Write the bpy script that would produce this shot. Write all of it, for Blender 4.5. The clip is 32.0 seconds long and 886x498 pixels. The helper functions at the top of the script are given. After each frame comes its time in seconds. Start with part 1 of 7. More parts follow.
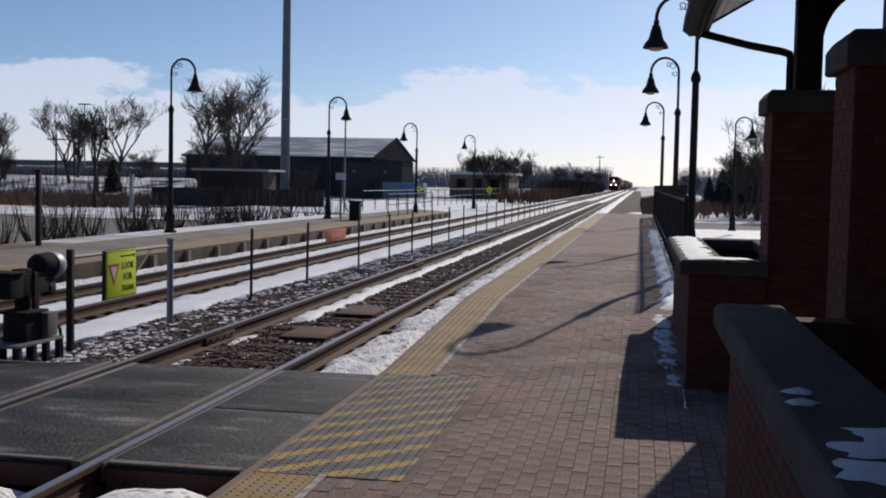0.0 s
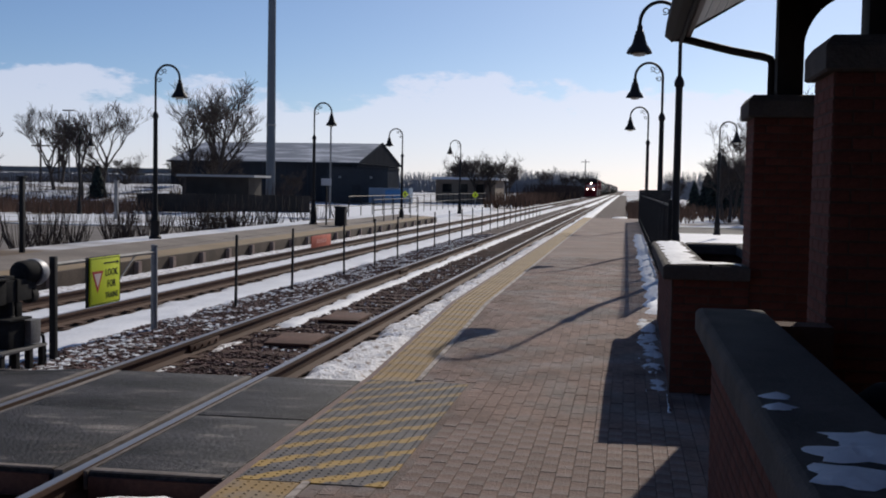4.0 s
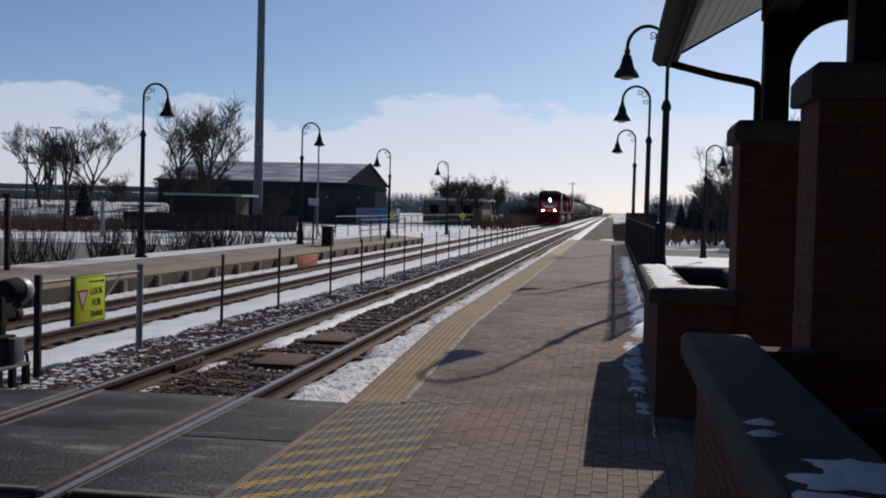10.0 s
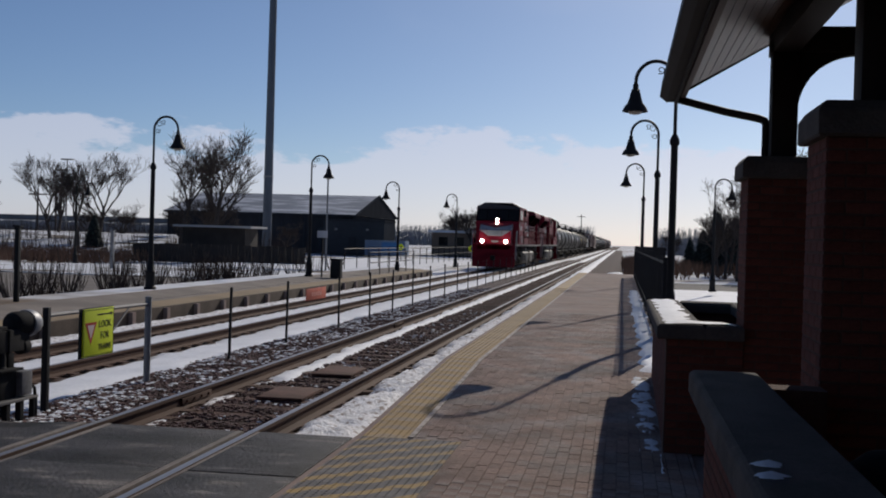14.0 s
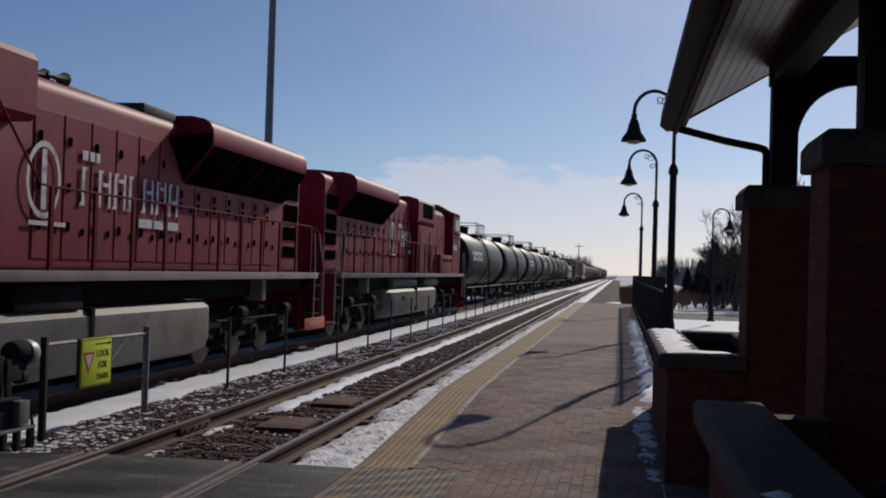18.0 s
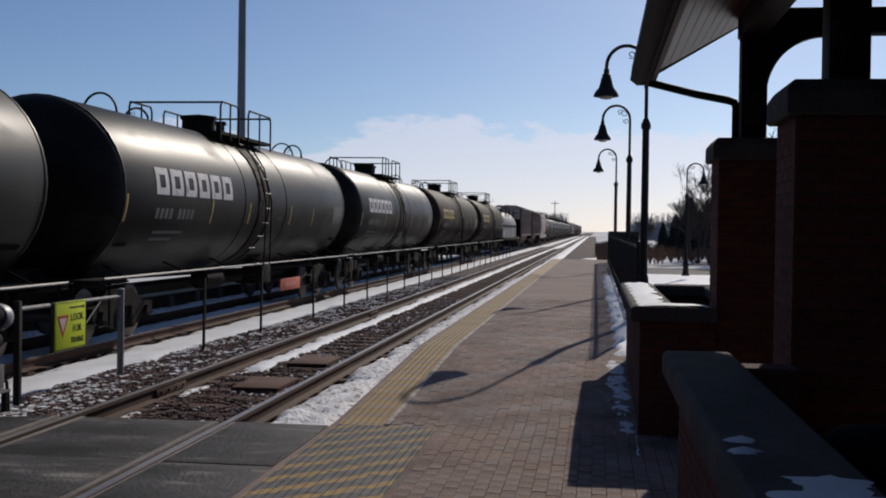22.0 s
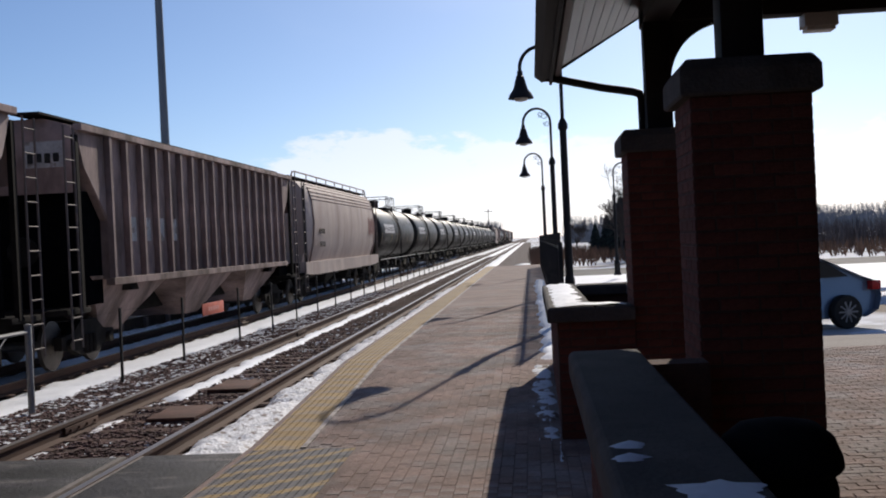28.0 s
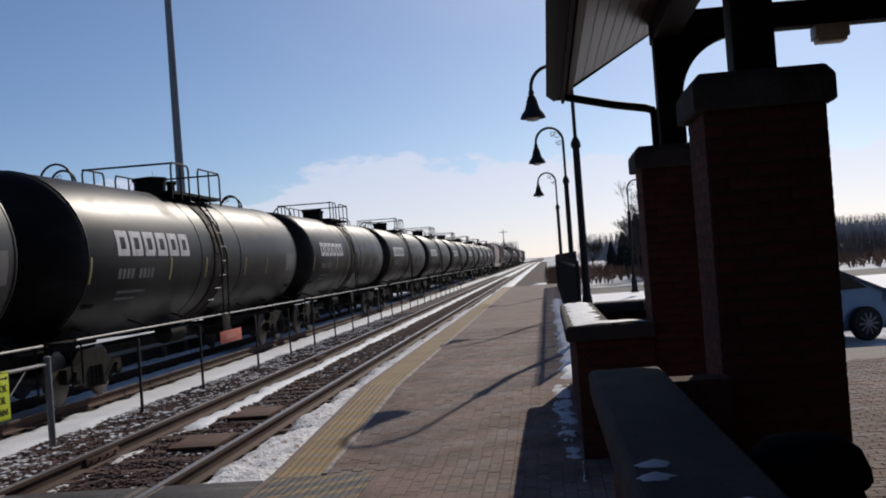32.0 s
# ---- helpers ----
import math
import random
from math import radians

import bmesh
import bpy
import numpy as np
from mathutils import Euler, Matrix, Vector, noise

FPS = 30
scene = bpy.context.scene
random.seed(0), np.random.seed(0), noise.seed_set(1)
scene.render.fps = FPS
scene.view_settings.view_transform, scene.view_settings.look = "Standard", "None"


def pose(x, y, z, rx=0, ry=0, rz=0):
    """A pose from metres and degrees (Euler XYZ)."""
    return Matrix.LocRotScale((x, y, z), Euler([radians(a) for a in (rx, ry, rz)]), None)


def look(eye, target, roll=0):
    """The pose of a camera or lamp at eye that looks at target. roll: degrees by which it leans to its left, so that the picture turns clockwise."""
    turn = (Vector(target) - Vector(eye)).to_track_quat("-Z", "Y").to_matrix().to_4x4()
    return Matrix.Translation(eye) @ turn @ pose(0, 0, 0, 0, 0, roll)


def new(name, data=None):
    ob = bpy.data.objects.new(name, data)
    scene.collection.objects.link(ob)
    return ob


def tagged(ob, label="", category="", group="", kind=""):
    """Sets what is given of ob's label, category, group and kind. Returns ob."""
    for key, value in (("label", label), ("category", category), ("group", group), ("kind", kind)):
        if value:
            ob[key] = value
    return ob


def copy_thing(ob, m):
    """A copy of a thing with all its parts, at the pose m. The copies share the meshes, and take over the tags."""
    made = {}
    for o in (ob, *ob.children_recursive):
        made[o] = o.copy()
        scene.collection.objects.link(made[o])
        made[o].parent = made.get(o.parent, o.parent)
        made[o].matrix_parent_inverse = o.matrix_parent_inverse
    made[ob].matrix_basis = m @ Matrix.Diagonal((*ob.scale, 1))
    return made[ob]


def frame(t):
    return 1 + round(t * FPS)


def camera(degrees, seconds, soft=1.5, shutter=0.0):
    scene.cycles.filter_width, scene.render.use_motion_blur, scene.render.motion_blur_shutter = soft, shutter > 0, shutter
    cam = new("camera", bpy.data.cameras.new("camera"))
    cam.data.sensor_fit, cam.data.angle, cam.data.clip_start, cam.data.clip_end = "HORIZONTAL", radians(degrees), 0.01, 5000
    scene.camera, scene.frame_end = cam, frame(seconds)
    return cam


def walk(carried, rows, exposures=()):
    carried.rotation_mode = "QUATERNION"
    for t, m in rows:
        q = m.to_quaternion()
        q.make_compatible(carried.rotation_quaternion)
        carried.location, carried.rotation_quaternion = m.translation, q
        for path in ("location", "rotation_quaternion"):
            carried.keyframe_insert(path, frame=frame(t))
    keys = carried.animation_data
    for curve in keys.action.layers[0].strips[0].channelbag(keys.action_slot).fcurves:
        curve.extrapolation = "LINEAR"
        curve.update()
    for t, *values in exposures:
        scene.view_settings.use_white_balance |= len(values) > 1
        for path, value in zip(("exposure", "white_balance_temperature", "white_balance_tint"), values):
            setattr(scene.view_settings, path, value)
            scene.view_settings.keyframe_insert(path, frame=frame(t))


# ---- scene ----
cam = camera(42.4, 32.0, soft=1.9)
PATH = [
    (0, (3.22, 0.013, 1.742), (2.882, 1.981, 1.624), 1.2),
    (0.5, (3.235, 0.011, 1.752), (2.899, 1.979, 1.63), 0.9),
    (1, (3.241, 0.011, 1.746), (2.909, 1.98, 1.626), 1.0),
    (1.5, (3.242, 0.009, 1.748), (2.915, 1.979, 1.627), 1.0),
    (2, (3.245, 0.011, 1.747), (2.923, 1.981, 1.627), 1.0),
    (2.5, (3.24, 0.007, 1.744), (2.92, 1.977, 1.626), 1.1),
    (3, (3.24, 0.005, 1.749), (2.922, 1.976, 1.631), 1.3),
    (3.5, (3.243, 0.01, 1.748), (2.927, 1.982, 1.636), 1.0),
    (5.5, (3.245, 0.005, 1.75), (2.941, 1.979, 1.645), 1.3),
    (6, (3.24, 0.008, 1.749), (2.941, 1.983, 1.649), 1.5),
    (6.5, (3.237, 0.011, 1.752), (2.943, 1.987, 1.653), 1.6),
    (7, (3.239, -0.001, 1.753), (2.945, 1.975, 1.659), 1.8),
    (7.5, (3.236, -0.001, 1.753), (2.943, 1.976, 1.665), 1.7),
    (8, (3.24, 0.004, 1.756), (2.947, 1.981, 1.673), 1.7),
    (8.5, (3.237, 0.0, 1.755), (2.946, 1.977, 1.673), 1.7),
    (9, (3.236, 0.003, 1.757), (2.944, 1.98, 1.675), 1.7),
    (9.5, (3.241, 0.011, 1.758), (2.948, 1.988, 1.68), 1.6),
    (10, (3.245, 0.008, 1.758), (2.952, 1.985, 1.686), 1.5),
    (10.5, (3.243, 0.008, 1.759), (2.949, 1.986, 1.693), 1.6),
    (11, (3.24, 0.012, 1.757), (2.944, 1.989, 1.694), 1.6),
    (11.5, (3.225, 0.01, 1.756), (2.926, 1.987, 1.693), 1.8),
    (12, (3.21, 0.03, 1.75), (2.885, 2.002, 1.681), 2.4),
    (12.5, (3.225, 0.018, 1.754), (2.882, 1.987, 1.673), 2.4),
    (13, (3.24, 0.015, 1.771), (2.905, 1.986, 1.699), 1.9),
    (13.5, (3.251, 0.014, 1.78), (2.933, 1.988, 1.737), 1.8),
    (14, (3.253, 0.007, 1.78), (2.943, 1.983, 1.764), 1.7),
    (14.5, (3.26, 0.024, 1.785), (2.952, 2.0, 1.786), 1.6),
    (15, (3.259, 0.015, 1.782), (2.954, 1.992, 1.797), 2.0),
    (15.5, (3.248, 0.013, 1.78), (2.947, 1.99, 1.803), 1.8),
    (17.5, (3.231, 0.016, 1.782), (2.93, 1.993, 1.823), 1.7),
    (18, (3.222, 0.031, 1.774), (2.915, 2.007, 1.81), 1.7),
    (18.5, (3.239, 0.031, 1.775), (2.928, 2.007, 1.809), 0.8),
    (19, (3.26, 0.016, 1.773), (2.955, 1.992, 1.809), 0.8),
    (19.5, (3.266, 0.014, 1.774), (2.971, 1.991, 1.804), 0.8),
    (20, (3.257, 0.041, 1.767), (2.954, 2.017, 1.788), 1.1),
    (20.5, (3.26, 0.016, 1.758), (2.947, 1.991, 1.761), 0.6),
    (21, (3.245, 0.015, 1.754), (2.947, 1.992, 1.73), 1.1),
    (21.5, (3.26, 0.032, 1.76), (2.966, 2.01, 1.726), 0.8),
    (22, (3.262, 0.02, 1.759), (2.997, 2.002, 1.724), 0.8),
    (22.5, (3.232, 0.026, 1.76), (2.994, 2.012, 1.725), 1.5),
    (23, (3.198, 0.092, 1.747), (2.998, 2.082, 1.712), 2.5),
    (23.5, (3.213, 0.24, 1.741), (3.032, 2.231, 1.724), -1.5),
    (24, (3.27, 0.324, 1.737), (3.104, 2.317, 1.765), 0.8),
    (24.5, (3.337, 0.312, 1.727), (3.19, 2.307, 1.723), -2.9),
    (26.5, (3.475, 0.376, 1.714), (3.32, 2.37, 1.678), -1.2),
    (27, (3.478, 0.411, 1.713), (3.325, 2.405, 1.685), -2.3),
    (27.5, (3.481, 0.414, 1.718), (3.334, 2.408, 1.696), -2.4),
    (28, (3.468, 0.396, 1.718), (3.313, 2.39, 1.704), -2.7),
    (28.5, (3.472, 0.413, 1.715), (3.306, 2.406, 1.708), -3.3),
    (29, (3.479, 0.432, 1.72), (3.308, 2.425, 1.721), -3.1),
    (29.5, (3.468, 0.428, 1.718), (3.3, 2.421, 1.731), -3.7),
    (30, (3.469, 0.434, 1.717), (3.301, 2.427, 1.734), -3.3),
    (30.5, (3.459, 0.409, 1.72), (3.292, 2.402, 1.741), -3.4),
    (31, (3.456, 0.421, 1.72), (3.28, 2.413, 1.742), -3.7),
    (31.5, (3.463, 0.415, 1.714), (3.282, 2.406, 1.741), -3.8),
    (32, (3.463, 0.416, 1.717), (3.283, 2.408, 1.743), -4.2),
]
walk(cam, [(t, look(eye, target, roll)) for t, eye, target, roll in PATH],
     exposures=[(0, 0.0), (6, -0.05), (9, -0.15), (13, -0.26), (15.5, -0.35), (18, -0.4), (20, -0.4), (22, -0.2), (24, -0.05), (26, 0.15), (27.5, 0.32), (28.5, 0.28), (30, -0.03), (32, -0.12)])

# ---- sky and sun ----
SUN_DIR = Vector((0.44, 1.85, 1.0)).normalized()
world = bpy.data.worlds.new("winter_sky")
scene.world = world
world.use_nodes = True
wn, wl = world.node_tree.nodes, world.node_tree.links
wn.clear()
w_out = wn.new("ShaderNodeOutputWorld")
w_bg = wn.new("ShaderNodeBackground")
w_sky = wn.new("ShaderNodeTexSky")
w_sky.sky_type = "NISHITA"
w_sky.sun_disc = False
w_sky.sun_elevation = math.asin(SUN_DIR.z)
w_sky.sun_rotation = math.atan2(SUN_DIR.x, SUN_DIR.y)
w_sky.altitude = 200
w_sky.air_density = 0.7
w_sky.dust_density = 0.55
w_sky.ozone_density = 3.0
w_bg.inputs["Strength"].default_value = 0.070
# a bank of cloud low over the horizon, with a broken upper edge
w_tc = wn.new("ShaderNodeTexCoord")
w_map = wn.new("ShaderNodeMapping")
w_map.inputs["Scale"].default_value = (1.0, 1.0, 2.6)
w_map.inputs["Location"].default_value = (0.3, 0.0, 0.1)
w_noise = wn.new("ShaderNodeTexNoise")
w_noise.inputs["Scale"].default_value = 6.5
w_noise.inputs["Detail"].default_value = 8.0
w_noise.inputs["Roughness"].default_value = 0.6
w_sep = wn.new("ShaderNodeSeparateXYZ")
w_mad = wn.new("ShaderNodeMath")
w_mad.operation = "MULTIPLY_ADD"
w_mad.inputs[1].default_value = 0.17
w_add = wn.new("ShaderNodeMath")
w_add.operation = "SUBTRACT"
w_ramp = wn.new("ShaderNodeMapRange")
w_ramp.interpolation_type = "SMOOTHSTEP"
w_ramp.inputs["From Min"].default_value = -0.006
w_ramp.inputs["From Max"].default_value = 0.005
w_ramp.inputs["To Min"].default_value = 0.0
w_ramp.inputs["To Max"].default_value = 0.95
w_mix = wn.new("ShaderNodeMix")
w_mix.data_type = "RGBA"
w_mix.inputs["B"].default_value = (11.9, 12.1, 13.0, 1)
wl.new(w_tc.outputs["Generated"], w_map.inputs["Vector"])
wl.new(w_map.outputs["Vector"], w_noise.inputs["Vector"])
wl.new(w_tc.outputs["Generated"], w_sep.inputs["Vector"])
wl.new(w_noise.outputs["Fac"], w_mad.inputs[0])
w_mad.inputs[2].default_value = -0.006
wl.new(w_mad.outputs[0], w_add.inputs[0])
wl.new(w_sep.outputs["Z"], w_add.inputs[1])
wl.new(w_add.outputs[0], w_ramp.inputs["Value"])
# thin wisps above the bank
w_map2 = wn.new("ShaderNodeMapping")
w_map2.inputs["Scale"].default_value = (1.0, 1.0, 2.2)
w_map2.inputs["Location"].default_value = (2.7, 1.3, 0.4)
w_noise2 = wn.new("ShaderNodeTexNoise")
w_noise2.inputs["Scale"].default_value = 2.6
w_noise2.inputs["Detail"].default_value = 9.0
w_wisp = wn.new("ShaderNodeMapRange")
w_wisp.interpolation_type = "SMOOTHSTEP"
w_wisp.inputs["From Min"].default_value = 0.50
w_wisp.inputs["From Max"].default_value = 0.78
w_wisp.inputs["To Max"].default_value = 0.24
w_max = wn.new("ShaderNodeMath")
w_max.operation = "MAXIMUM"
wl.new(w_tc.outputs["Generated"], w_map2.inputs["Vector"])
wl.new(w_map2.outputs["Vector"], w_noise2.inputs["Vector"])
wl.new(w_noise2.outputs["Fac"], w_wisp.inputs["Value"])
wl.new(w_wisp.outputs["Result"], w_max.inputs[0])
wl.new(w_ramp.outputs["Result"], w_max.inputs[1])
wl.new(w_max.outputs[0], w_mix.inputs["Factor"])
w_tint = wn.new("ShaderNodeVectorMath")
w_tint.operation = "MULTIPLY"
w_tint.inputs[1].default_value = (0.905, 1.0, 1.13)
wl.new(w_sky.outputs["Color"], w_tint.inputs[0])
wl.new(w_tint.outputs["Vector"], w_mix.inputs["A"])
# the cloud is brighter where the sky behind it is
w_cl = wn.new("ShaderNodeVectorMath")
w_cl.operation = "MULTIPLY_ADD"
w_cl.inputs[1].default_value = (0.52, 0.48, 0.47)
w_cl.inputs[2].default_value = (6.3, 6.3, 7.2)
wl.new(w_tint.outputs["Vector"], w_cl.inputs[0])
wl.new(w_cl.outputs["Vector"], w_mix.inputs["B"])
wl.new(w_mix.outputs["Result"], w_bg.inputs["Color"])
wl.new(w_bg.outputs["Background"], w_out.inputs["Surface"])

sun = new("sun", bpy.data.lights.new("sun", "SUN"))
sun.data.energy = 3.5
sun.data.angle = radians(0.55)
sun.data.color = (1.0, 0.91, 0.80)
sun.matrix_world = look((0, 0, 50), Vector((0, 0, 50)) - SUN_DIR)


# ---- geometry helpers ----
class Geo:
    """Points and faces of one mesh."""

    def __init__(self):
        self.v, self.f = [], []

    def add(self, verts, faces):
        n = len(self.v)
        self.v += [tuple(p) for p in verts]
        self.f += [tuple(i + n for i in f) for f in faces]
        return self

    def box(self, x0, x1, y0, y1, z0, z1, c=0.0):
        if c <= 0:
            return self.add([(x, y, z) for z in (z0, z1) for y in (y0, y1) for x in (x0, x1)],
                            [(0, 2, 3, 1), (4, 5, 7, 6), (0, 1, 5, 4), (2, 6, 7, 3), (0, 4, 6, 2), (1, 3, 7, 5)])
        bm = bmesh.new()
        bmesh.ops.create_cube(bm, size=1.0)
        for v in bm.verts:
            v.co = Vector(((x0 + x1) / 2 + v.co.x * (x1 - x0), (y0 + y1) / 2 + v.co.y * (y1 - y0), (z0 + z1) / 2 + v.co.z * (z1 - z0)))
        bmesh.ops.bevel(bm, geom=list(bm.edges), offset=c, segments=2, affect="EDGES", profile=0.6)
        bm.verts.index_update()
        self.add([tuple(v.co) for v in bm.verts], [[v.index for v in f.verts] for f in bm.faces])
        bm.free()
        return self

    def rings(self, rings, cap=True, closed=False):
        n = len(rings[0])
        base = len(self.v)
        for r in rings:
            self.v += [tuple(p) for p in r]
        m = len(rings)
        for a in range(m if closed else m - 1):
            b = (a + 1) % m
            for i in range(n):
                j = (i + 1) % n
                self.f.append((base + a * n + i, base + a * n + j, base + b * n + j, base + b * n + i))
        if cap and not closed:
            self.f.append(tuple(base + i for i in reversed(range(n))))
            self.f.append(tuple(base + (m - 1) * n + i for i in range(n)))
        return self

    def tube(self, pts, r, seg=8, cap=True):
        """A round bar along the points; r is one radius or one for each point."""
        pts = [Vector(p) for p in pts]
        rs = [r] * len(pts) if isinstance(r, (int, float)) else r
        rings = []
        side = None
        for i, p in enumerate(pts):
            d = (pts[min(i + 1, len(pts) - 1)] - pts[max(i - 1, 0)])
            d = d.normalized() if d.length > 1e-9 else Vector((0, 0, 1))
            if side is None:
                side = d.cross(Vector((0, 0, 1)) if abs(d.z) < 0.9 else Vector((1, 0, 0))).normalized()
            side = (side - d * side.dot(d))
            side = side.normalized() if side.length > 1e-6 else d.orthogonal().normalized()
            up = d.cross(side)
            rings.append([p + rs[i] * (math.cos(6.28318 * k / seg) * side + math.sin(6.28318 * k / seg) * up) for k in range(seg)])
        return self.rings(rings, cap)

    def lathe(self, prof, o=(0, 0, 0), axis="z", seg=16, cap=True):
        """Profile rows (radius, height) turned about an axis through o."""
        rings = []
        for r, h in prof:
            ring = []
            for k in range(seg):
                a = 6.28318 * k / seg
                c, s = r * math.cos(a), r * math.sin(a)
                p = {"z": (c, s, h), "x": (h, c, s), "y": (s, h, c)}[axis]
                ring.append((p[0] + o[0], p[1] + o[1], p[2] + o[2]))
            rings.append(ring)
        return self.rings(rings, cap)

    def prism(self, poly, a0, a1, axis="y"):
        """A flat outline pushed along an axis. Outline: (x, z) for y, (y, z) for x, (x, y) for z."""
        def at(p, a):
            return {"y": (p[0], a, p[1]), "x": (a, p[0], p[1]), "z": (p[0], p[1], a)}[axis]
        return self.rings([[at(p, a0) for p in poly], [at(p, a1) for p in poly]])

    def mesh(self, name, smooth=35):
        me = bpy.data.meshes.new(name)
        me.from_pydata(self.v, [], self.f)
        bm = bmesh.new()
        bm.from_mesh(me)
        if len(bm.faces) < 60000:
            bmesh.ops.recalc_face_normals(bm, faces=bm.faces)
        bm.to_mesh(me)
        bm.free()
        if smooth:
            me.polygons.foreach_set("use_smooth", [True] * len(me.polygons))
            me.set_sharp_from_angle(angle=radians(smooth))
        return me


def part(name, geo, material, parent=None, label="", smooth=35, m=None):
    me = geo.mesh(name, smooth) if isinstance(geo, Geo) else geo
    if not me.materials:
        me.materials.append(material)
    ob = new(name, me)
    if parent is not None:
        ob.parent = parent
    if m is not None:
        ob.matrix_basis = m
    if label:
        ob["label"] = label
    return ob


def thing(name, label, category, group="", kind="", at=None):
    ob = new(name)
    ob.empty_display_size = 0.2
    if at is not None:
        ob.matrix_basis = at
    return tagged(ob, label, category, group, kind)


def text_mesh(body, size, depth=0.004):
    cu = bpy.data.curves.new("lettering", "FONT")
    cu.body, cu.size, cu.extrude = body, size, depth
    cu.align_x, cu.align_y = "CENTER", "CENTER"
    cu.resolution_u = 2
    ob = bpy.data.objects.new("lettering", cu)
    me = bpy.data.meshes.new_from_object(ob)
    bpy.data.objects.remove(ob)
    bpy.data.curves.remove(cu)
    return me


# ---- materials ----
def mat(name, col, rough=0.7, metal=0.0, var=0.18, scale=2.0, fine=30.0, bump=0.0, bscale=60.0, col2=None, patch=0.5,
        pscale=3.0, soft=0.06, rnd=0.0, spec=0.2, island=0.0, rough2=None, stretch=None, coat=0.0):
    """A painted, stony or metal surface: base colour varied at two scales, patches of a second colour, fine relief."""
    m = bpy.data.materials.new(name)
    m.use_nodes = True
    n, l = m.node_tree.nodes, m.node_tree.links
    b = n["Principled BSDF"]
    b.inputs["Roughness"].default_value = rough
    b.inputs["Metallic"].default_value = metal
    b.inputs["Specular IOR Level"].default_value = spec
    b.inputs["Coat Weight"].default_value = coat
    tc = n.new("ShaderNodeTexCoord")
    vec = tc.outputs["Object"]
    if stretch:
        mp = n.new("ShaderNodeMapping")
        mp.inputs["Scale"].default_value = stretch
        l.new(vec, mp.inputs["Vector"])
        vec = mp.outputs["Vector"]

    def nz(s, d=4.0):
        t = n.new("ShaderNodeTexNoise")
        t.inputs["Scale"].default_value = s
        t.inputs["Detail"].default_value = d
        l.new(vec, t.inputs["Vector"])
        return t.outputs["Fac"]

    def scaled(out, lo, hi):
        r = n.new("ShaderNodeMapRange")
        r.inputs["From Min"].default_value, r.inputs["From Max"].default_value = 0.3, 0.7
        r.inputs["To Min"].default_value, r.inputs["To Max"].default_value = lo, hi
        l.new(out, r.inputs["Value"])
        return r.outputs["Result"]

    def times(a, c):
        x = n.new("ShaderNodeMath")
        x.operation = "MULTIPLY"
        l.new(a, x.inputs[0])
        l.new(c, x.inputs[1])
        return x.outputs[0]

    shade = times(scaled(nz(scale), 1 - var, 1 + var), scaled(nz(fine), 1 - var * 0.6, 1 + var * 0.6))
    if rnd:
        oi = n.new("ShaderNodeObjectInfo")
        r = n.new("ShaderNodeMapRange")
        r.inputs["To Min"].default_value, r.inputs["To Max"].default_value = 1 - rnd, 1 + rnd
        l.new(oi.outputs["Random"], r.inputs["Value"])
        shade = times(shade, r.outputs["Result"])
    if island:
        gi = n.new("ShaderNodeNewGeometry")
        r = n.new("ShaderNodeMapRange")
        r.inputs["To Min"].default_value, r.inputs["To Max"].default_value = 1 - island, 1 + island
        l.new(gi.outputs["Random Per Island"], r.inputs["Value"])
        shade = times(shade, r.outputs["Result"])
    base = n.new("ShaderNodeRGB")
    base.outputs[0].default_value = (*col, 1)
    colour = base.outputs[0]
    if col2:
        mr = n.new("ShaderNodeMapRange")
        mr.interpolation_type = "SMOOTHSTEP"
        mr.inputs["From Min"].default_value, mr.inputs["From Max"].default_value = patch - soft, patch + soft
        l.new(nz(pscale, 7.0), mr.inputs["Value"])
        mx = n.new("ShaderNodeMix")
        mx.data_type = "RGBA"
        l.new(mr.outputs["Result"], mx.inputs["Factor"])
        l.new(colour, mx.inputs["A"])
        mx.inputs["B"].default_value = (*col2, 1)
        colour = mx.outputs["Result"]
        if rough2 is not None:
            rr = n.new("ShaderNodeMapRange")
            rr.inputs["To Min"].default_value, rr.inputs["To Max"].default_value = rough, rough2
            l.new(mr.outputs["Result"], rr.inputs["Value"])
            l.new(rr.outputs["Result"], b.inputs["Roughness"])
    vm = n.new("ShaderNodeVectorMath")
    vm.operation = "SCALE"
    l.new(colour, vm.inputs[0])
    l.new(shade, vm.inputs["Scale"])
    l.new(vm.outputs["Vector"], b.inputs["Base Color"])
    if bump:
        bp = n.new("ShaderNodeBump")
        bp.inputs["Strength"].default_value = min(1.0, bump)
        bp.inputs["Distance"].default_value = 0.02
        l.new(nz(bscale, 5.0), bp.inputs["Height"])
        l.new(bp.outputs["Normal"], b.inputs["Normal"])
    return m


def glow(name, col, strength):
    m = bpy.data.materials.new(name)
    m.use_nodes = True
    b = m.node_tree.nodes["Principled BSDF"]
    b.inputs["Base Color"].default_value = (*col, 1)
    b.inputs["Emission Color"].default_value = (*col, 1)
    b.inputs["Emission Strength"].default_value = strength
    return m


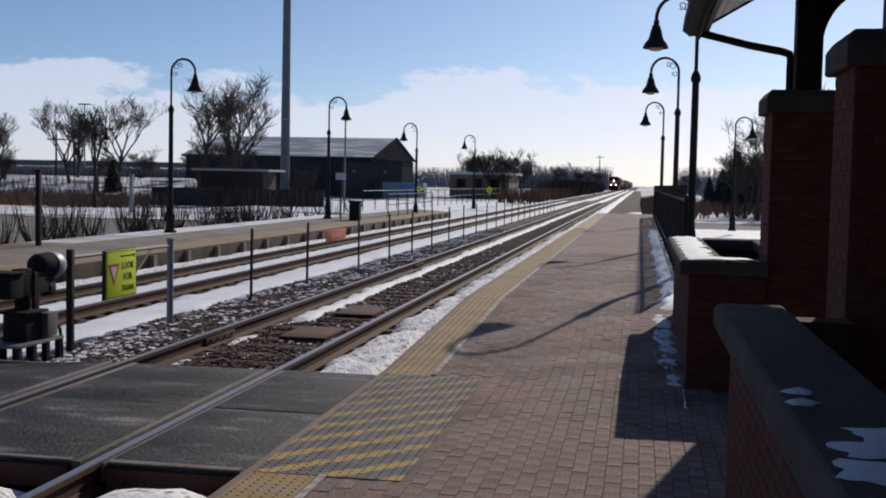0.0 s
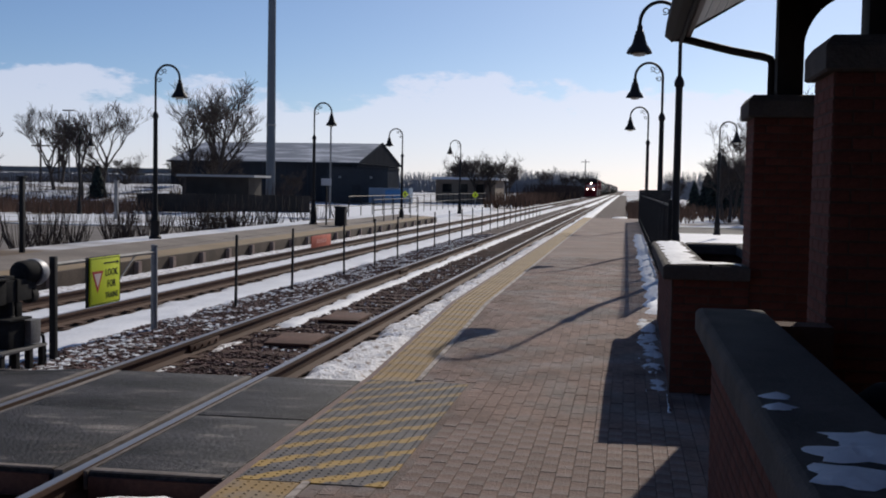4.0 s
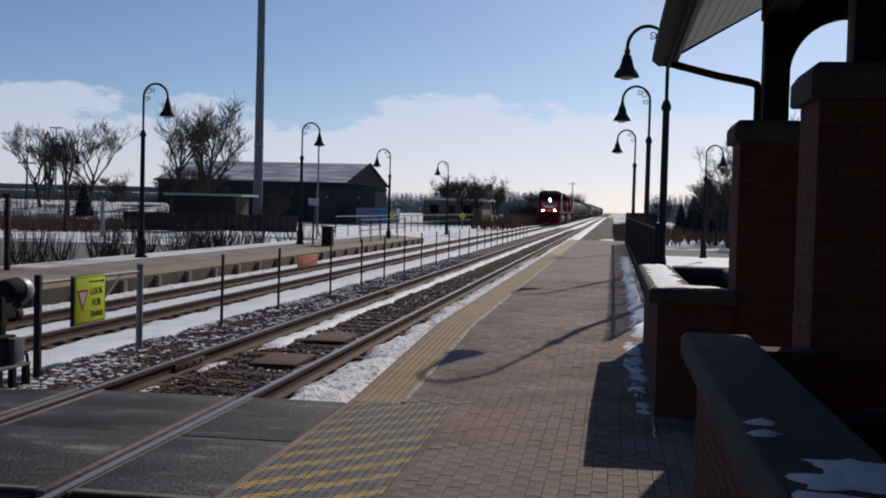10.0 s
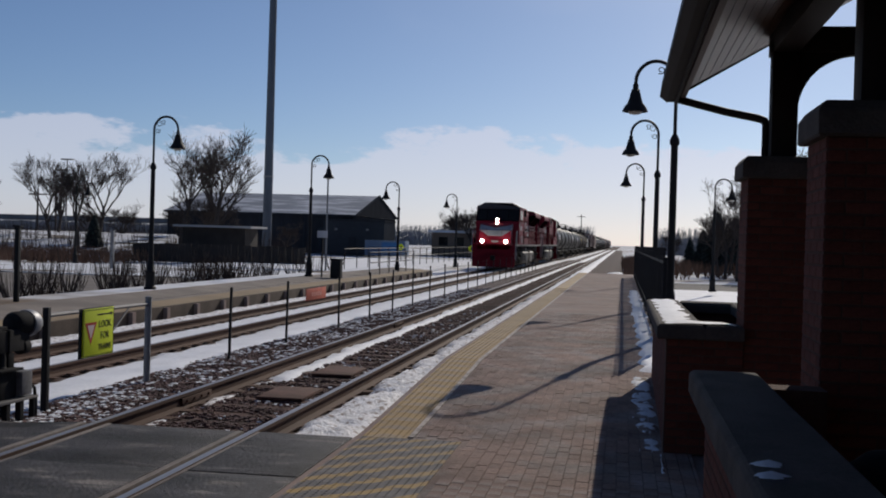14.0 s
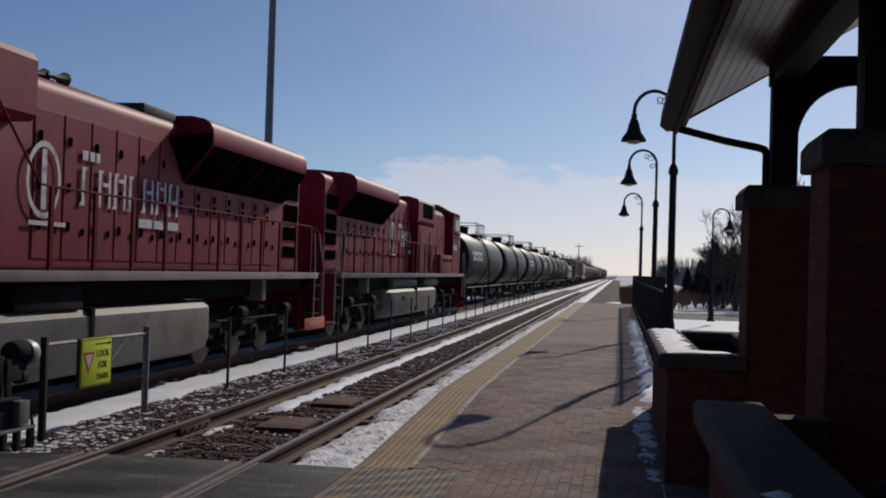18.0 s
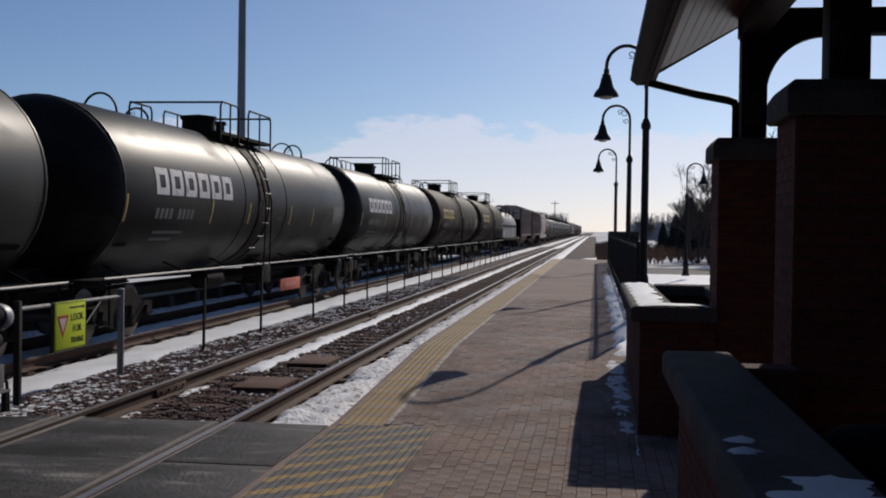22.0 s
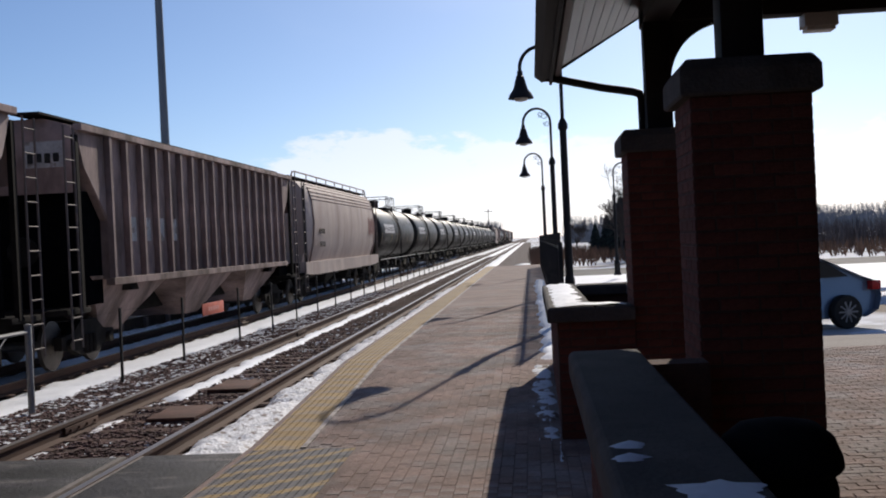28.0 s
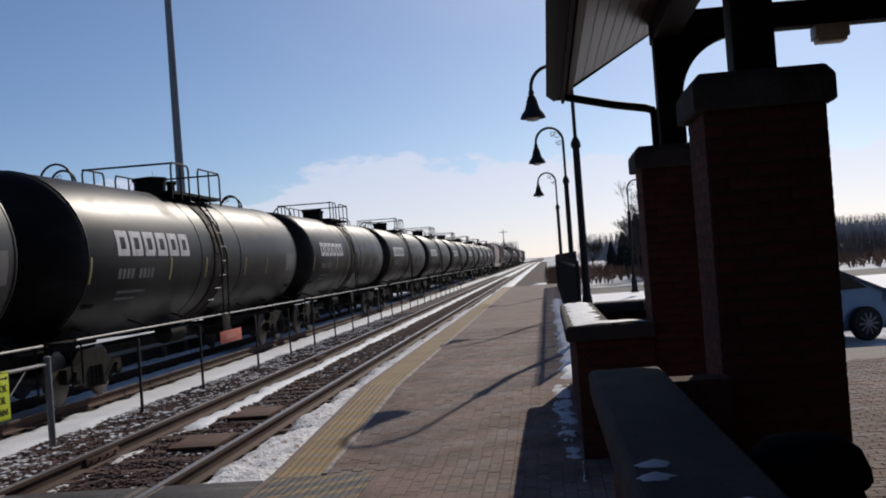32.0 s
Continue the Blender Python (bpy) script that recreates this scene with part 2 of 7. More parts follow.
SNOW = mat("snow", (0.80, 0.82, 0.86), 0.75, var=0.06, scale=1.5, fine=25, bump=0.6, bscale=14, spec=0.3)
SNOW_DIRTY = mat("dirty_snow", (0.80, 0.80, 0.82), 0.8, var=0.14, scale=3, fine=40, bump=1.0, bscale=26, col2=(0.26, 0.21, 0.185), patch=0.60, pscale=11, soft=0.08, spec=0.3)
FIELD = mat("snowy_ground", (0.74, 0.76, 0.80), 0.9, var=0.08, scale=0.05, fine=1.2, bump=0.4, bscale=2.0, col2=(0.17, 0.125, 0.085), patch=0.56, pscale=0.11, soft=0.06, spec=0.2)
GRAVEL = mat("ballast_bed", (0.088, 0.062, 0.058), 0.95, var=0.35, scale=8, fine=45, bump=1.0, bscale=30, spec=0.2, col2=(0.68, 0.70, 0.74), patch=0.69, pscale=14, soft=0.04)
STONE = mat("ballast_stone", (0.122, 0.073, 0.066), 0.9, var=0.2, scale=9, fine=60, island=0.55, spec=0.25)
TIE = mat("tie_wood", (0.088, 0.048, 0.037), 0.9, var=0.3, scale=4, fine=40, bump=0.6, bscale=40, rnd=0.25, stretch=(1, 6, 1), col2=(0.55, 0.56, 0.6), patch=0.70, pscale=3)
RAIL_SIDE = mat("rusty_rail_steel", (0.078, 0.042, 0.029), 0.85, 0.0, var=0.25, scale=1.5, fine=30, stretch=(1, 0.1, 1))
RAIL_TOP = mat("polished_rail_head", (0.35, 0.32, 0.30), 0.40, 0.85, var=0.12, scale=3, fine=40, stretch=(8, 0.1, 1))
CONCRETE = mat("platform_concrete", (0.225, 0.160, 0.137), 0.9, var=0.16, scale=0.7, fine=22, bump=0.25, bscale=90, col2=(0.24, 0.195, 0.178), patch=0.58, pscale=1.6, soft=0.12)
PAVER = mat("paver", (0.225, 0.156, 0.131), 0.9, var=0.3, scale=0.9, fine=26, bump=0.8, bscale=55, rnd=0.12, island=0.12, col2=(0.240, 0.200, 0.184), patch=0.54, pscale=1.6, soft=0.1)
PAVER_BED = mat("paver_bed", (0.165, 0.128, 0.112), 0.95, var=0.25, scale=3, fine=50, bump=0.3, bscale=60)
PLAZA = mat("plaza_paving", (0.19, 0.160, 0.142), 0.85, var=0.16, scale=0.8, fine=14, bump=0.3, bscale=40)
ASPHALT = mat("asphalt", (0.075, 0.073, 0.075), 0.85, var=0.22, scale=0.6, fine=40, bump=0.4, bscale=120)
PANEL = mat("crossing_panel", (0.036, 0.034, 0.036), 0.66, var=0.8, scale=1.3, fine=55, bump=1.0, bscale=45, col2=(0.12, 0.108, 0.102), patch=0.62, pscale=2.6, soft=0.08, stretch=(0.7, 1.6, 1), spec=0.2, rough2=0.85)
TACTILE = mat("yellow_tactile_paving", (0.36, 0.235, 0.092), 0.75, var=0.22, scale=1.5, fine=60, rnd=0.1, col2=(0.25, 0.19, 0.125), patch=0.54, pscale=3.0, soft=0.1)
TACTILE_WORN = mat("worn_tactile_paving", (0.15, 0.138, 0.13), 0.8, var=0.25, scale=2, fine=60, rnd=0.12)
LINE = mat("white_line_paint", (0.43, 0.37, 0.33), 0.8, var=0.15, scale=3, fine=40, col2=(0.25, 0.215, 0.195), patch=0.53, pscale=10)
BRICK = mat("red_brick", (0.105, 0.032, 0.022), 0.9, var=0.22, scale=6, fine=60, bump=0.4, bscale=80, rnd=0.18, spec=0.25)
MORTAR = mat("mortar", (0.078, 0.040, 0.031), 0.95, var=0.2, scale=8, fine=60, bump=0.3, bscale=90)
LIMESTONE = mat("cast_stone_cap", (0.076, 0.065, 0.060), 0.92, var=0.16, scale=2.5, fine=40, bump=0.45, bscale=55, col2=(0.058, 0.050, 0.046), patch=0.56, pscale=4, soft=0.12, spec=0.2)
BLACK_IRON = mat("black_painted_iron", (0.014, 0.013, 0.014), 0.6, 0.0, var=0.2, scale=3, fine=40)
DARK_STEEL = mat("dark_brown_steel", (0.017, 0.013, 0.012), 0.65, 0.0, spec=0.12, var=0.15, scale=2, fine=30)
GALV = mat("galvanised_steel", (0.24, 0.235, 0.23), 0.6, 0.3, var=0.15, scale=4, fine=40)
WOOD = mat("stained_soffit_boards", (0.085, 0.036, 0.022), 0.34, spec=0.5, var=0.35, scale=1.0, fine=18, stretch=(10, 0.6, 10), rnd=0.2)
ROOFING = mat("dark_roof_metal", (0.05, 0.05, 0.055), 0.5, 0.3, var=0.15, scale=1)

T1, T2 = -0.75, -5.57          # centre lines of the near and the far track
Z2 = -0.19                     # rail head of the far track
Y0, Y1 = -60.0, 1400.0         # reach of the rails


def plat_z(y):
    """Height of the near platform: flush with the crossing, then up a ramp."""
    return 0.2 * min(1.0, max(0.0, (y - 10.2) / 5.0))


# ---- ground, ballast, tracks ----
g = Geo()
gx = [-2600, -600, -200, -90, -50, -30, -20, -12, -9.7, 6.2, 12, 20, 35, 70, 200, 600, 2600]
gy = [-900, -200, -60, -20, 0, 20, 40, 60, 80, 100, 140, 200, 300, 500, 900, 2000, 3500]
gz = -0.46
g.add([(x, y, gz + (0.12 * math.sin(x * 0.7 + y * 0.31) if abs(x) > 10 and abs(x) < 300 else 0)) for y in gy for x in gx],
      [(j * len(gx) + i, j * len(gx) + i + 1, (j + 1) * len(gx) + i + 1, (j + 1) * len(gx) + i) for j in range(len(gy) - 1) for i in range(len(gx) - 1)])
ground = part("ground", g, FIELD, smooth=0)
tagged(ground, "flat ground with patchy snow and brown winter grass", "ground", kind="structure")

g = Geo()
bed = [(-7.3, -0.6), (-7.2, -0.42), (-6.9, -0.40), (-4.2, -0.40), (-3.5, -0.33), (-2.85, -0.27), (-2.1, -0.21), (0.5, -0.21), (0.8, -0.24), (0.94, -0.6)]
ys = [9.9] + [10.5 + 4 * k for k in range(30)] + [150, 220, 400, 800, Y1]
g.rings([[(x, y, z) for x, z in bed] for y in [Y0, -20, 0, 6.5]], cap=True)
g.rings([[(x, y, z) for x, z in bed] for y in ys], cap=True)
ballast = part("ballast_bed", g, GRAVEL, smooth=0)
tagged(ballast, "dark crushed stone ballast bed dusted with snow", "ballast", kind="structure")


def bed_z(x):
    return float(np.interp(x, [b[0] for b in bed], [b[1] for b in bed]))


def near_noise(x, y, s=1.0, k=0.0):
    return noise.noise(Vector((x * s, y * s, k)))


def snow_sheet(name, x0, x1, y0, y1, zf, rise, label, k, nx=7, step=0.22, ragged=0.16, material=None, crumb=0.0):
    """A strip of lying snow with ragged edges and a lumpy top."""
    s = Geo()
    n = int((y1 - y0) / step)
    rows = []
    for j in range(n + 1):
        y = y0 + (y1 - y0) * j / n
        a = x0 + ragged * near_noise(k, y, 1.3, k) + 0.5 * ragged * near_noise(k, y, 2.6, k + 7)
        b = x1 + ragged * near_noise(k + 9, y, 1.1, k) + 0.5 * ragged * near_noise(k + 5, y, 2.4, k + 3)
        for i in range(nx):
            u = i / (nx - 1)
            x = a + (b - a) * u
            edge = (1 - abs(2 * u - 1) ** 4) * min(1.0, (y - y0) / 0.25 + 0.02, (y1 - y) / 0.25 + 0.02)
            z = zf(x, y) if callable(zf) else zf
            rows.append((x, y, z - 0.03 + edge * 0.03 + edge * (rise + 0.035 * near_noise(x, y, 3.2, k) + 0.02 * near_noise(x, y, 9, k) + crumb * near_noise(x, y, 17, k + 2))))
    s.add(rows, [(j * nx + i, j * nx + i + 1, (j + 1) * nx + i + 1, (j + 1) * nx + i) for j in range(n) for i in range(nx - 1)])
    return tagged(part(name, s, material or SNOW, smooth=180), label, "snow", kind="stuff")


snow_sheet("snow_strip", 0.12, 0.97, 10.0, 46, -0.21, 0.13, "trodden snow between the rail and the platform edge", 1.0, nx=15, step=0.08, ragged=0.16, material=SNOW_DIRTY, crumb=0.05)
snow_sheet("snow_strip", 0.16, 0.95, 46, 420, -0.2, 0.12, "snow lying beside the rail", 1.5, step=3.0)
snow_sheet("snow_strip", -1.43, -1.28, 10.4, 15.5, -0.2, 0.03, "thin broken snow along the inside of a rail", 2.2, nx=5, ragged=0.16, material=SNOW_DIRTY)
snow_sheet("snow_strip", -1.42, -1.08, 14.6, 120, -0.19, 0.06, "narrow strip of snow lying along the inside of a rail", 2.0, nx=5, ragged=0.12)
snow_sheet("snow_strip", -1.4, -0.7, 120, 420, -0.19, 0.12, "narrow strip of snow lying along the inside of a rail", 2.5, nx=5, step=3.0)
snow_sheet("snow_strip", -4.72, -3.35, 10.1, 140, lambda x, y: bed_z(x), 0.07, "smooth snow lying beside the far track", 3.0, ragged=0.22)
snow_sheet("snow_strip", -6.24, -4.92, 10.1, 140, -0.40, 0.075, "snow lying between the rails of the far track", 4.0, ragged=0.06)
snow_sheet("snow_strip", -7.22, -6.42, 10.1, 140, -0.41, 0.20, "snow heaped between the far track and its platform", 5.0, ragged=0.1, material=SNOW_DIRTY)
snow_sheet("snow_strip", -7.3, -6.5, 140, 420, -0.41, 0.16, "snow lying beside the far track", 5.5, step=3.0)
snow_sheet("snow_strip", -4.6, -2.4, 140, 420, lambda x, y: bed_z(x), 0.06, "snow lying between the tracks", 6.5, step=3.0)
snow_sheet("snow_strip", 0.12, 0.9, 0.5, 6.36, -0.22, 0.17, "snow lying beside the crossing", 7.0, material=SNOW_DIRTY)
snow_sheet("snow_strip", -1.4, -0.16, 0.5, 6.36, -0.22, 0.15, "snow lying between the rails before the crossing", 8.6, material=SNOW_DIRTY)
snow_sheet("snow_strip", -3.4, -1.65, 1.0, 6.3, -0.28, 0.12, "snow lying beside the crossing", 8.0, material=SNOW_DIRTY)

# loose stones of the ballast
rng = random.Random(5)
s = Geo()
cube_f = [(0, 2, 3, 1), (4, 5, 7, 6), (0, 1, 5, 4), (2, 6, 7, 3), (0, 4, 6, 2), (1, 3, 7, 5)]


def stone(s, x, y, z, r, flat=1.0):
    a = rng.uniform(0, 6.28)
    ca, sa = math.cos(a), math.sin(a)
    vs = []
    for dz in (-0.6, 0.7):
        for dy in (-1, 1):
            for dx in (-1, 1):
                px, py = dx * r * rng.uniform(0.5, 1.1), dy * r * rng.uniform(0.5, 1.1)
                vs.append((x + ca * px - sa * py, y + sa * px + ca * py, z + dz * flat * r * rng.uniform(0.5, 1.1)))
    s.add(vs, cube_f)


for x0, x1, y0, y1, count in [(-3.55, -1.62, 10.0, 22, 19000), (-3.4, -1.62, 22, 48, 11000), (-1.42, -0.12, 10.0, 30, 12000),
                              (0.1, 0.6, 10.0, 20, 1100), (-3.3, -1.62, 1.0, 5.6, 1200)]:
    for _ in range(count):
        x = rng.uniform(x0, x1)
        y = y0 + (y1 - y0) * rng.random() ** 1.35
        crib = -1.45 < x < -0.05
        if crib and abs(((y - 10.2 + 0.28) % 0.56) - 0.28) < 0.10 and rng.random() < 0.75:
            continue
        stone(s, x, y, bed_z(x) + rng.uniform(-0.005, 0.02) + (0.022 if crib else 0.0), rng.uniform(0.010, 0.027))
stones = part("ballast_stones", s, STONE, smooth=0)
s = Geo()
for _ in range(8000):
    x, y = rng.uniform(-3.5, -1.65), 10.0 + 38 * rng.random() ** 1.5
    if near_noise(x, y, 1.6, 4.0) + 0.25 * (x < -2.9) < rng.uniform(-0.3, 0.5):
        continue
    stone(s, x, y, bed_z(x) + rng.uniform(0.014, 0.024), rng.uniform(0.014, 0.045), 0.3)
for _ in range(900):
    x, y = rng.uniform(-1.0, -0.1), 10.0 + 22 * rng.random() ** 1.5
    if near_noise(x, y, 2.0, 8.0) > 0.05:
        stone(s, x, y, -0.19 + rng.uniform(0.0, 0.02), rng.uniform(0.012, 0.03))
tagged(part("snow_flecks", s, SNOW, smooth=0), "flecks of snow caught between the ballast stones", "snow", kind="stuff")
tagged(stones, "loose grey and reddish crushed ballast stones", "ballast", kind="stuff")

# rails
RAIL = [(-0.07, -0.17), (0.07, -0.17), (0.07, -0.155), (0.012, -0.13), (0.012, -0.045), (0.036, -0.035), (0.036, -0.004),
        (-0.036, -0.004), (-0.036, -0.035), (-0.012, -0.045), (-0.012, -0.13), (-0.07, -0.155)]
tie_me = Geo().box(-1.3, 1.3, -0.115, 0.115, -0.34, -0.172, 0.012).mesh("tie", 0)
plate_me = Geo().box(-0.19, 0.19, -0.09, 0.09, -0.172, -0.158, 0.004).mesh("tie_plate", 0)
plate_me.materials.append(RAIL_SIDE)
for cx, label in ((T1, "near railway track with rusty rails on dark timber ties"), (T2, "far railway track with rusty rails on snow-covered ties")):
    tr = thing("railway_track", label, "railway track", kind="structure", at=pose(cx, 0, 0 if cx == T1 else Z2))
    for sx in (-0.753, 0.753):
        r = part("rail", Geo().prism([(sx + a, b) for a, b in RAIL], Y0, Y1, "y"), RAIL_SIDE, tr, smooth=0)
        part("rail_head", Geo().box(sx - 0.030, sx + 0.030, Y0, Y1, -0.004, 0.0), RAIL_TOP, r, "polished running surface", smooth=0)
    y = 10.2
    k = 0
    while y < (75 if cx == T1 else 60):
        part("tie", tie_me, TIE, tr, m=pose(rng.uniform(-0.03, 0.03), y, rng.uniform(-0.008, 0.006) - (0.0 if cx == T1 else 0.035), 0, 0, rng.uniform(-0.8, 0.8)))
        if y < 30:
            for sx in (-0.753, 0.753):
                part("tie_plate", plate_me, RAIL_SIDE, tr, m=pose(sx, y, 0.001))
        y += 0.56
    while y < 400:
        y += 0.56
        if cx == T1 and y < 130:
            part("tie", tie_me, TIE, tr, m=pose(0, y, -0.004))
for sx in (-0.753, 0.753):
    for y in (12.4, 24.3, 36.2):
        jb = part("joint_bar", Geo().box(T1 + sx + (0.014 if sx < 0 else -0.04), T1 + sx + (0.04 if sx < 0 else -0.014), y - 0.45, y + 0.45, -0.125, -0.05, 0.006), RAIL_SIDE)
        tagged(jb, "rusty steel joint bar bolted to the rail", "joint bar", "joint bars of the near track")
        for k in range(4):
            part("bolt", Geo().lathe([(0.016, -0.012), (0.016, 0.012)], o=(T1 + sx + (0.05 if sx < 0 else -0.05), y - 0.33 + 0.22 * k, -0.088), axis="x", seg=6), RAIL_SIDE, jb)
RUST = mat("rusty_steel_plate", (0.105, 0.050, 0.036), 0.85, spec=0.2, var=0.25, scale=3, fine=30, bump=0.2)
for y in (13.4, 15.85):
    p = part("steel_plate", Geo().box(-0.2, 0.36, -0.5, 0.5, -0.158, -0.12, 0.006), RUST, m=pose(T1, y, 0, 0, 0, 1.0))
    tagged(p, "rusty brown steel cover plate lying on the ties", "cover plate", "cover plates between the rails")

# ---- level crossing ----
crossing = thing("pedestrian_crossing", "worn dark rubber and asphalt crossing panels laid between the rails", "crossing", kind="structure")
CY0, CY1 = 6.4, 9.95
panels = [(-7.2, -6.45, Z2), (-6.22, -4.92, Z2), (-1.348, -0.145, 0), (0.075, 0.93, 0)]
for x0, x1, pz in panels:
    n = 2 if x1 - x0 < 2 else 3
    for k in range(n):
        a, b = CY0 + (CY1 - CY0) * k / n, CY0 + (CY1 - CY0) * (k + 1) / n
        part("panel", Geo().box(x0, x1, a + 0.004, b - 0.004, pz - 0.16, pz - 0.006 + 0.004 * ((k * 7 + int(x0 * 3)) % 3), 0.012), PANEL, crossing)
part("sloped_panel", Geo().prism([(-4.70, Z2 - 0.16), (-4.70, Z2 - 0.006), (-1.66, -0.006), (-1.66, -0.16)], CY0, CY1, "y"), PANEL, crossing, smooth=0)
FILLER = mat("worn_flange_filler", (0.17, 0.145, 0.13), 0.8, var=0.3, scale=3, fine=30, bump=0.5, bscale=30, stretch=(1, 0.3, 1))
for x0, x1 in ((-1.398, -1.35), (-0.143, -0.085), (0.046, 0.072), (-1.66, -1.60)):
    part("flange_strip", Geo().box(x0, x1, CY0, CY1, -0.12, -0.003, 0.006), FILLER, crossing, "pale worn flangeway filler")
for x0, x1 in ((-1.447, -1.40), (-0.083, -0.04)):
    part("flangeway", Geo().box(x0, x1, CY0, CY1, -0.12, -0.07), BLACK_IRON, crossing, smooth=0)
part("end_plate", Geo().box(0.09, 0.9, CY0 - 0.03, CY0 - 0.002, -0.17, -0.03, 0.006), RUST, crossing, "rusty end plate")
part("end_plate", Geo().box(-1.38, -0.16, CY0 - 0.03, CY0 - 0.002, -0.17, -0.03, 0.006), RUST, crossing, "rusty end plate")

part("panel_lip", Geo().box(0.09, 0.92, CY0 - 0.001, CY0 + 0.07, -0.006, 0.006, 0.003), FILLER, crossing, "pale worn panel edge")
part("panel_lip", Geo().box(-1.34, -0.15, CY0 - 0.001, CY0 + 0.05, -0.006, 0.006, 0.003), FILLER, crossing, "pale worn panel edge")
part("panel_lip", Geo().box(-4.6, -1.67, CY1 + 0.002, CY1 + 0.04, -0.16, -0.05, 0.004), FILLER, crossing, "pale worn panel edge")

# ---- near platform ----
platform = thing("platform", "near station platform of grey concrete and brick pavers", "platform", kind="structure")
PX0, PX1 = 0.95, 3.25
ysp = [-25, 0, 5, 10.2, 11, 12, 13, 14.0, 15.2, 20, 30, 45, 63]
def slab(x0, x1, y0, y1, dz, thick, material, name, parent, label=""):
    g = Geo()
    yy = [y0] + [y for y in ysp if y0 + 0.01 < y < y1 - 0.01] + [y1]
    g.rings([[(x0, y, plat_z(y) + dz - thick), (x1, y, plat_z(y) + dz - thick), (x1, y, plat_z(y) + dz), (x0, y, plat_z(y) + dz)] for y in yy])
    return part(name, g, material, parent, label, smooth=0)


slab(PX0, 1.0, -25, 63, 0.002, 0.55, CONCRETE, "edge_kerb", platform, "pale concrete platform edge")
slab(1.0, 3.9, -25, 63, -0.012, 0.5, PAVER_BED, "base", platform)
slab(1.46, 2.0, 6.0, 10.5, -0.0045, 0.3, PAVER, "bedding", platform)
slab(1.46, PX1, 26.1, 63, 0.0, 0.4, CONCRETE, "surface", platform, "smooth grey concrete walking surface")
slab(PX1 + 0.002, 3.9, 26.1, 63, -0.004, 0.4, PAVER, "border", platform, "reddish brick border strip")
slab(1.405, 1.455, 10.08, 63, 0.004, 0.1, LINE, "white_line", platform, "worn white line")
slab(1.405, 1.455, -6, 6.45, 0.004, 0.1, LINE, "white_line", platform, "worn white line")
for yj in (30, 36, 42, 48, 54):
    slab(1.48, PX1, yj, yj + 0.012, 0.0015, 0.05, PAVER_BED, "joint", platform)

# yellow tactile tiles with raised domes
def tile_mesh(w, d, n, mname):
    g = Geo().box(-w / 2 + 0.0004, w / 2 - 0.0004, -d / 2 + 0.0004, d / 2 - 0.0004, -0.03, 0.0)
    for i in range(n):
        for j in range(n):
            cx, cy = -w / 2 + (i + 0.5) * w / n, -d / 2 + (j + 0.5) * d / n
            r = 0.0115
            base = [(cx + r * math.cos(a), cy + r * math.sin(a), 0.0) for a in (0.5, 1.55, 2.6, 3.64, 4.7, 5.75)]
            top = [(cx + 0.6 * (p[0] - cx), cy + 0.6 * (p[1] - cy), 0.004) for p in base]
            g.rings([base, top])
    return g.mesh(mname, 0)


tile_y = tile_mesh(0.399, 0.399, 6, "tactile_tile")
tile_w = tile_mesh(0.299, 0.325, 5, "tactile_tile")
tile_y.materials.append(TACTILE)
# worn yellow and grey bands across the studs
BANDS = mat("worn_banded_tactile_paving", (0.120, 0.112, 0.112), 0.8, var=0.2, scale=2, fine=60, rnd=0.1)
bn, bl = BANDS.node_tree.nodes, BANDS.node_tree.links
b_tc, b_sep, b_mad, b_sin, b_noi, b_add, b_rmp, b_mix = [bn.new("ShaderNode" + k) for k in ("NewGeometry", "SeparateXYZ", "Math", "Math", "TexNoise", "Math", "MapRange", "Mix")]
b_mad.operation, b_sin.operation, b_add.operation = "MULTIPLY_ADD", "SINE", "MULTIPLY_ADD"
b_mad.inputs[1].default_value = -1.1
b_per = bn.new("ShaderNodeMath")
b_per.operation = "MULTIPLY"
b_per.inputs[1].default_value = 14.65
b_age = bn.new("ShaderNodeMapRange")
b_age.inputs["From Min"].default_value, b_age.inputs["From Max"].default_value = 6.6, 8.9
b_age.inputs["To Min"].default_value, b_age.inputs["To Max"].default_value = 1.0, 0.5
b_mul = bn.new("ShaderNodeMath")
b_mul.operation = "MULTIPLY"
b_noi.inputs["Scale"].default_value = 9.0
b_noi.inputs["Detail"].default_value = 6.0
b_add.inputs[1].default_value = 4.0
b_rmp.inputs["From Min"].default_value, b_rmp.inputs["From Max"].default_value = 2.1, 2.8
b_mix.data_type = "RGBA"
b_mix.inputs["B"].default_value = (0.43, 0.28, 0.085, 1)
bl.new(b_tc.outputs["Position"], b_sep.inputs["Vector"])
bl.new(b_tc.outputs["Position"], b_noi.inputs["Vector"])
bl.new(b_sep.outputs["X"], b_mad.inputs[0])
bl.new(b_sep.outputs["Y"], b_mad.inputs[2])
bl.new(b_mad.outputs[0], b_per.inputs[0])
bl.new(b_per.outputs[0], b_sin.inputs[0])
bl.new(b_sep.outputs["Y"], b_age.inputs["Value"])
bl.new(b_noi.outputs["Fac"], b_add.inputs[0])
bl.new(b_sin.outputs[0], b_add.inputs[2])
bl.new(b_add.outputs[0], b_rmp.inputs["Value"])
bl.new(b_rmp.outputs["Result"], b_mul.inputs[0])
bl.new(b_age.outputs["Result"], b_mul.inputs[1])
bl.new(b_mul.outputs[0], b_mix.inputs["Factor"])
b_old = BANDS.node_tree.nodes["Principled BSDF"].inputs["Base Color"].links[0].from_socket
bl.new(b_old, b_mix.inputs["A"])
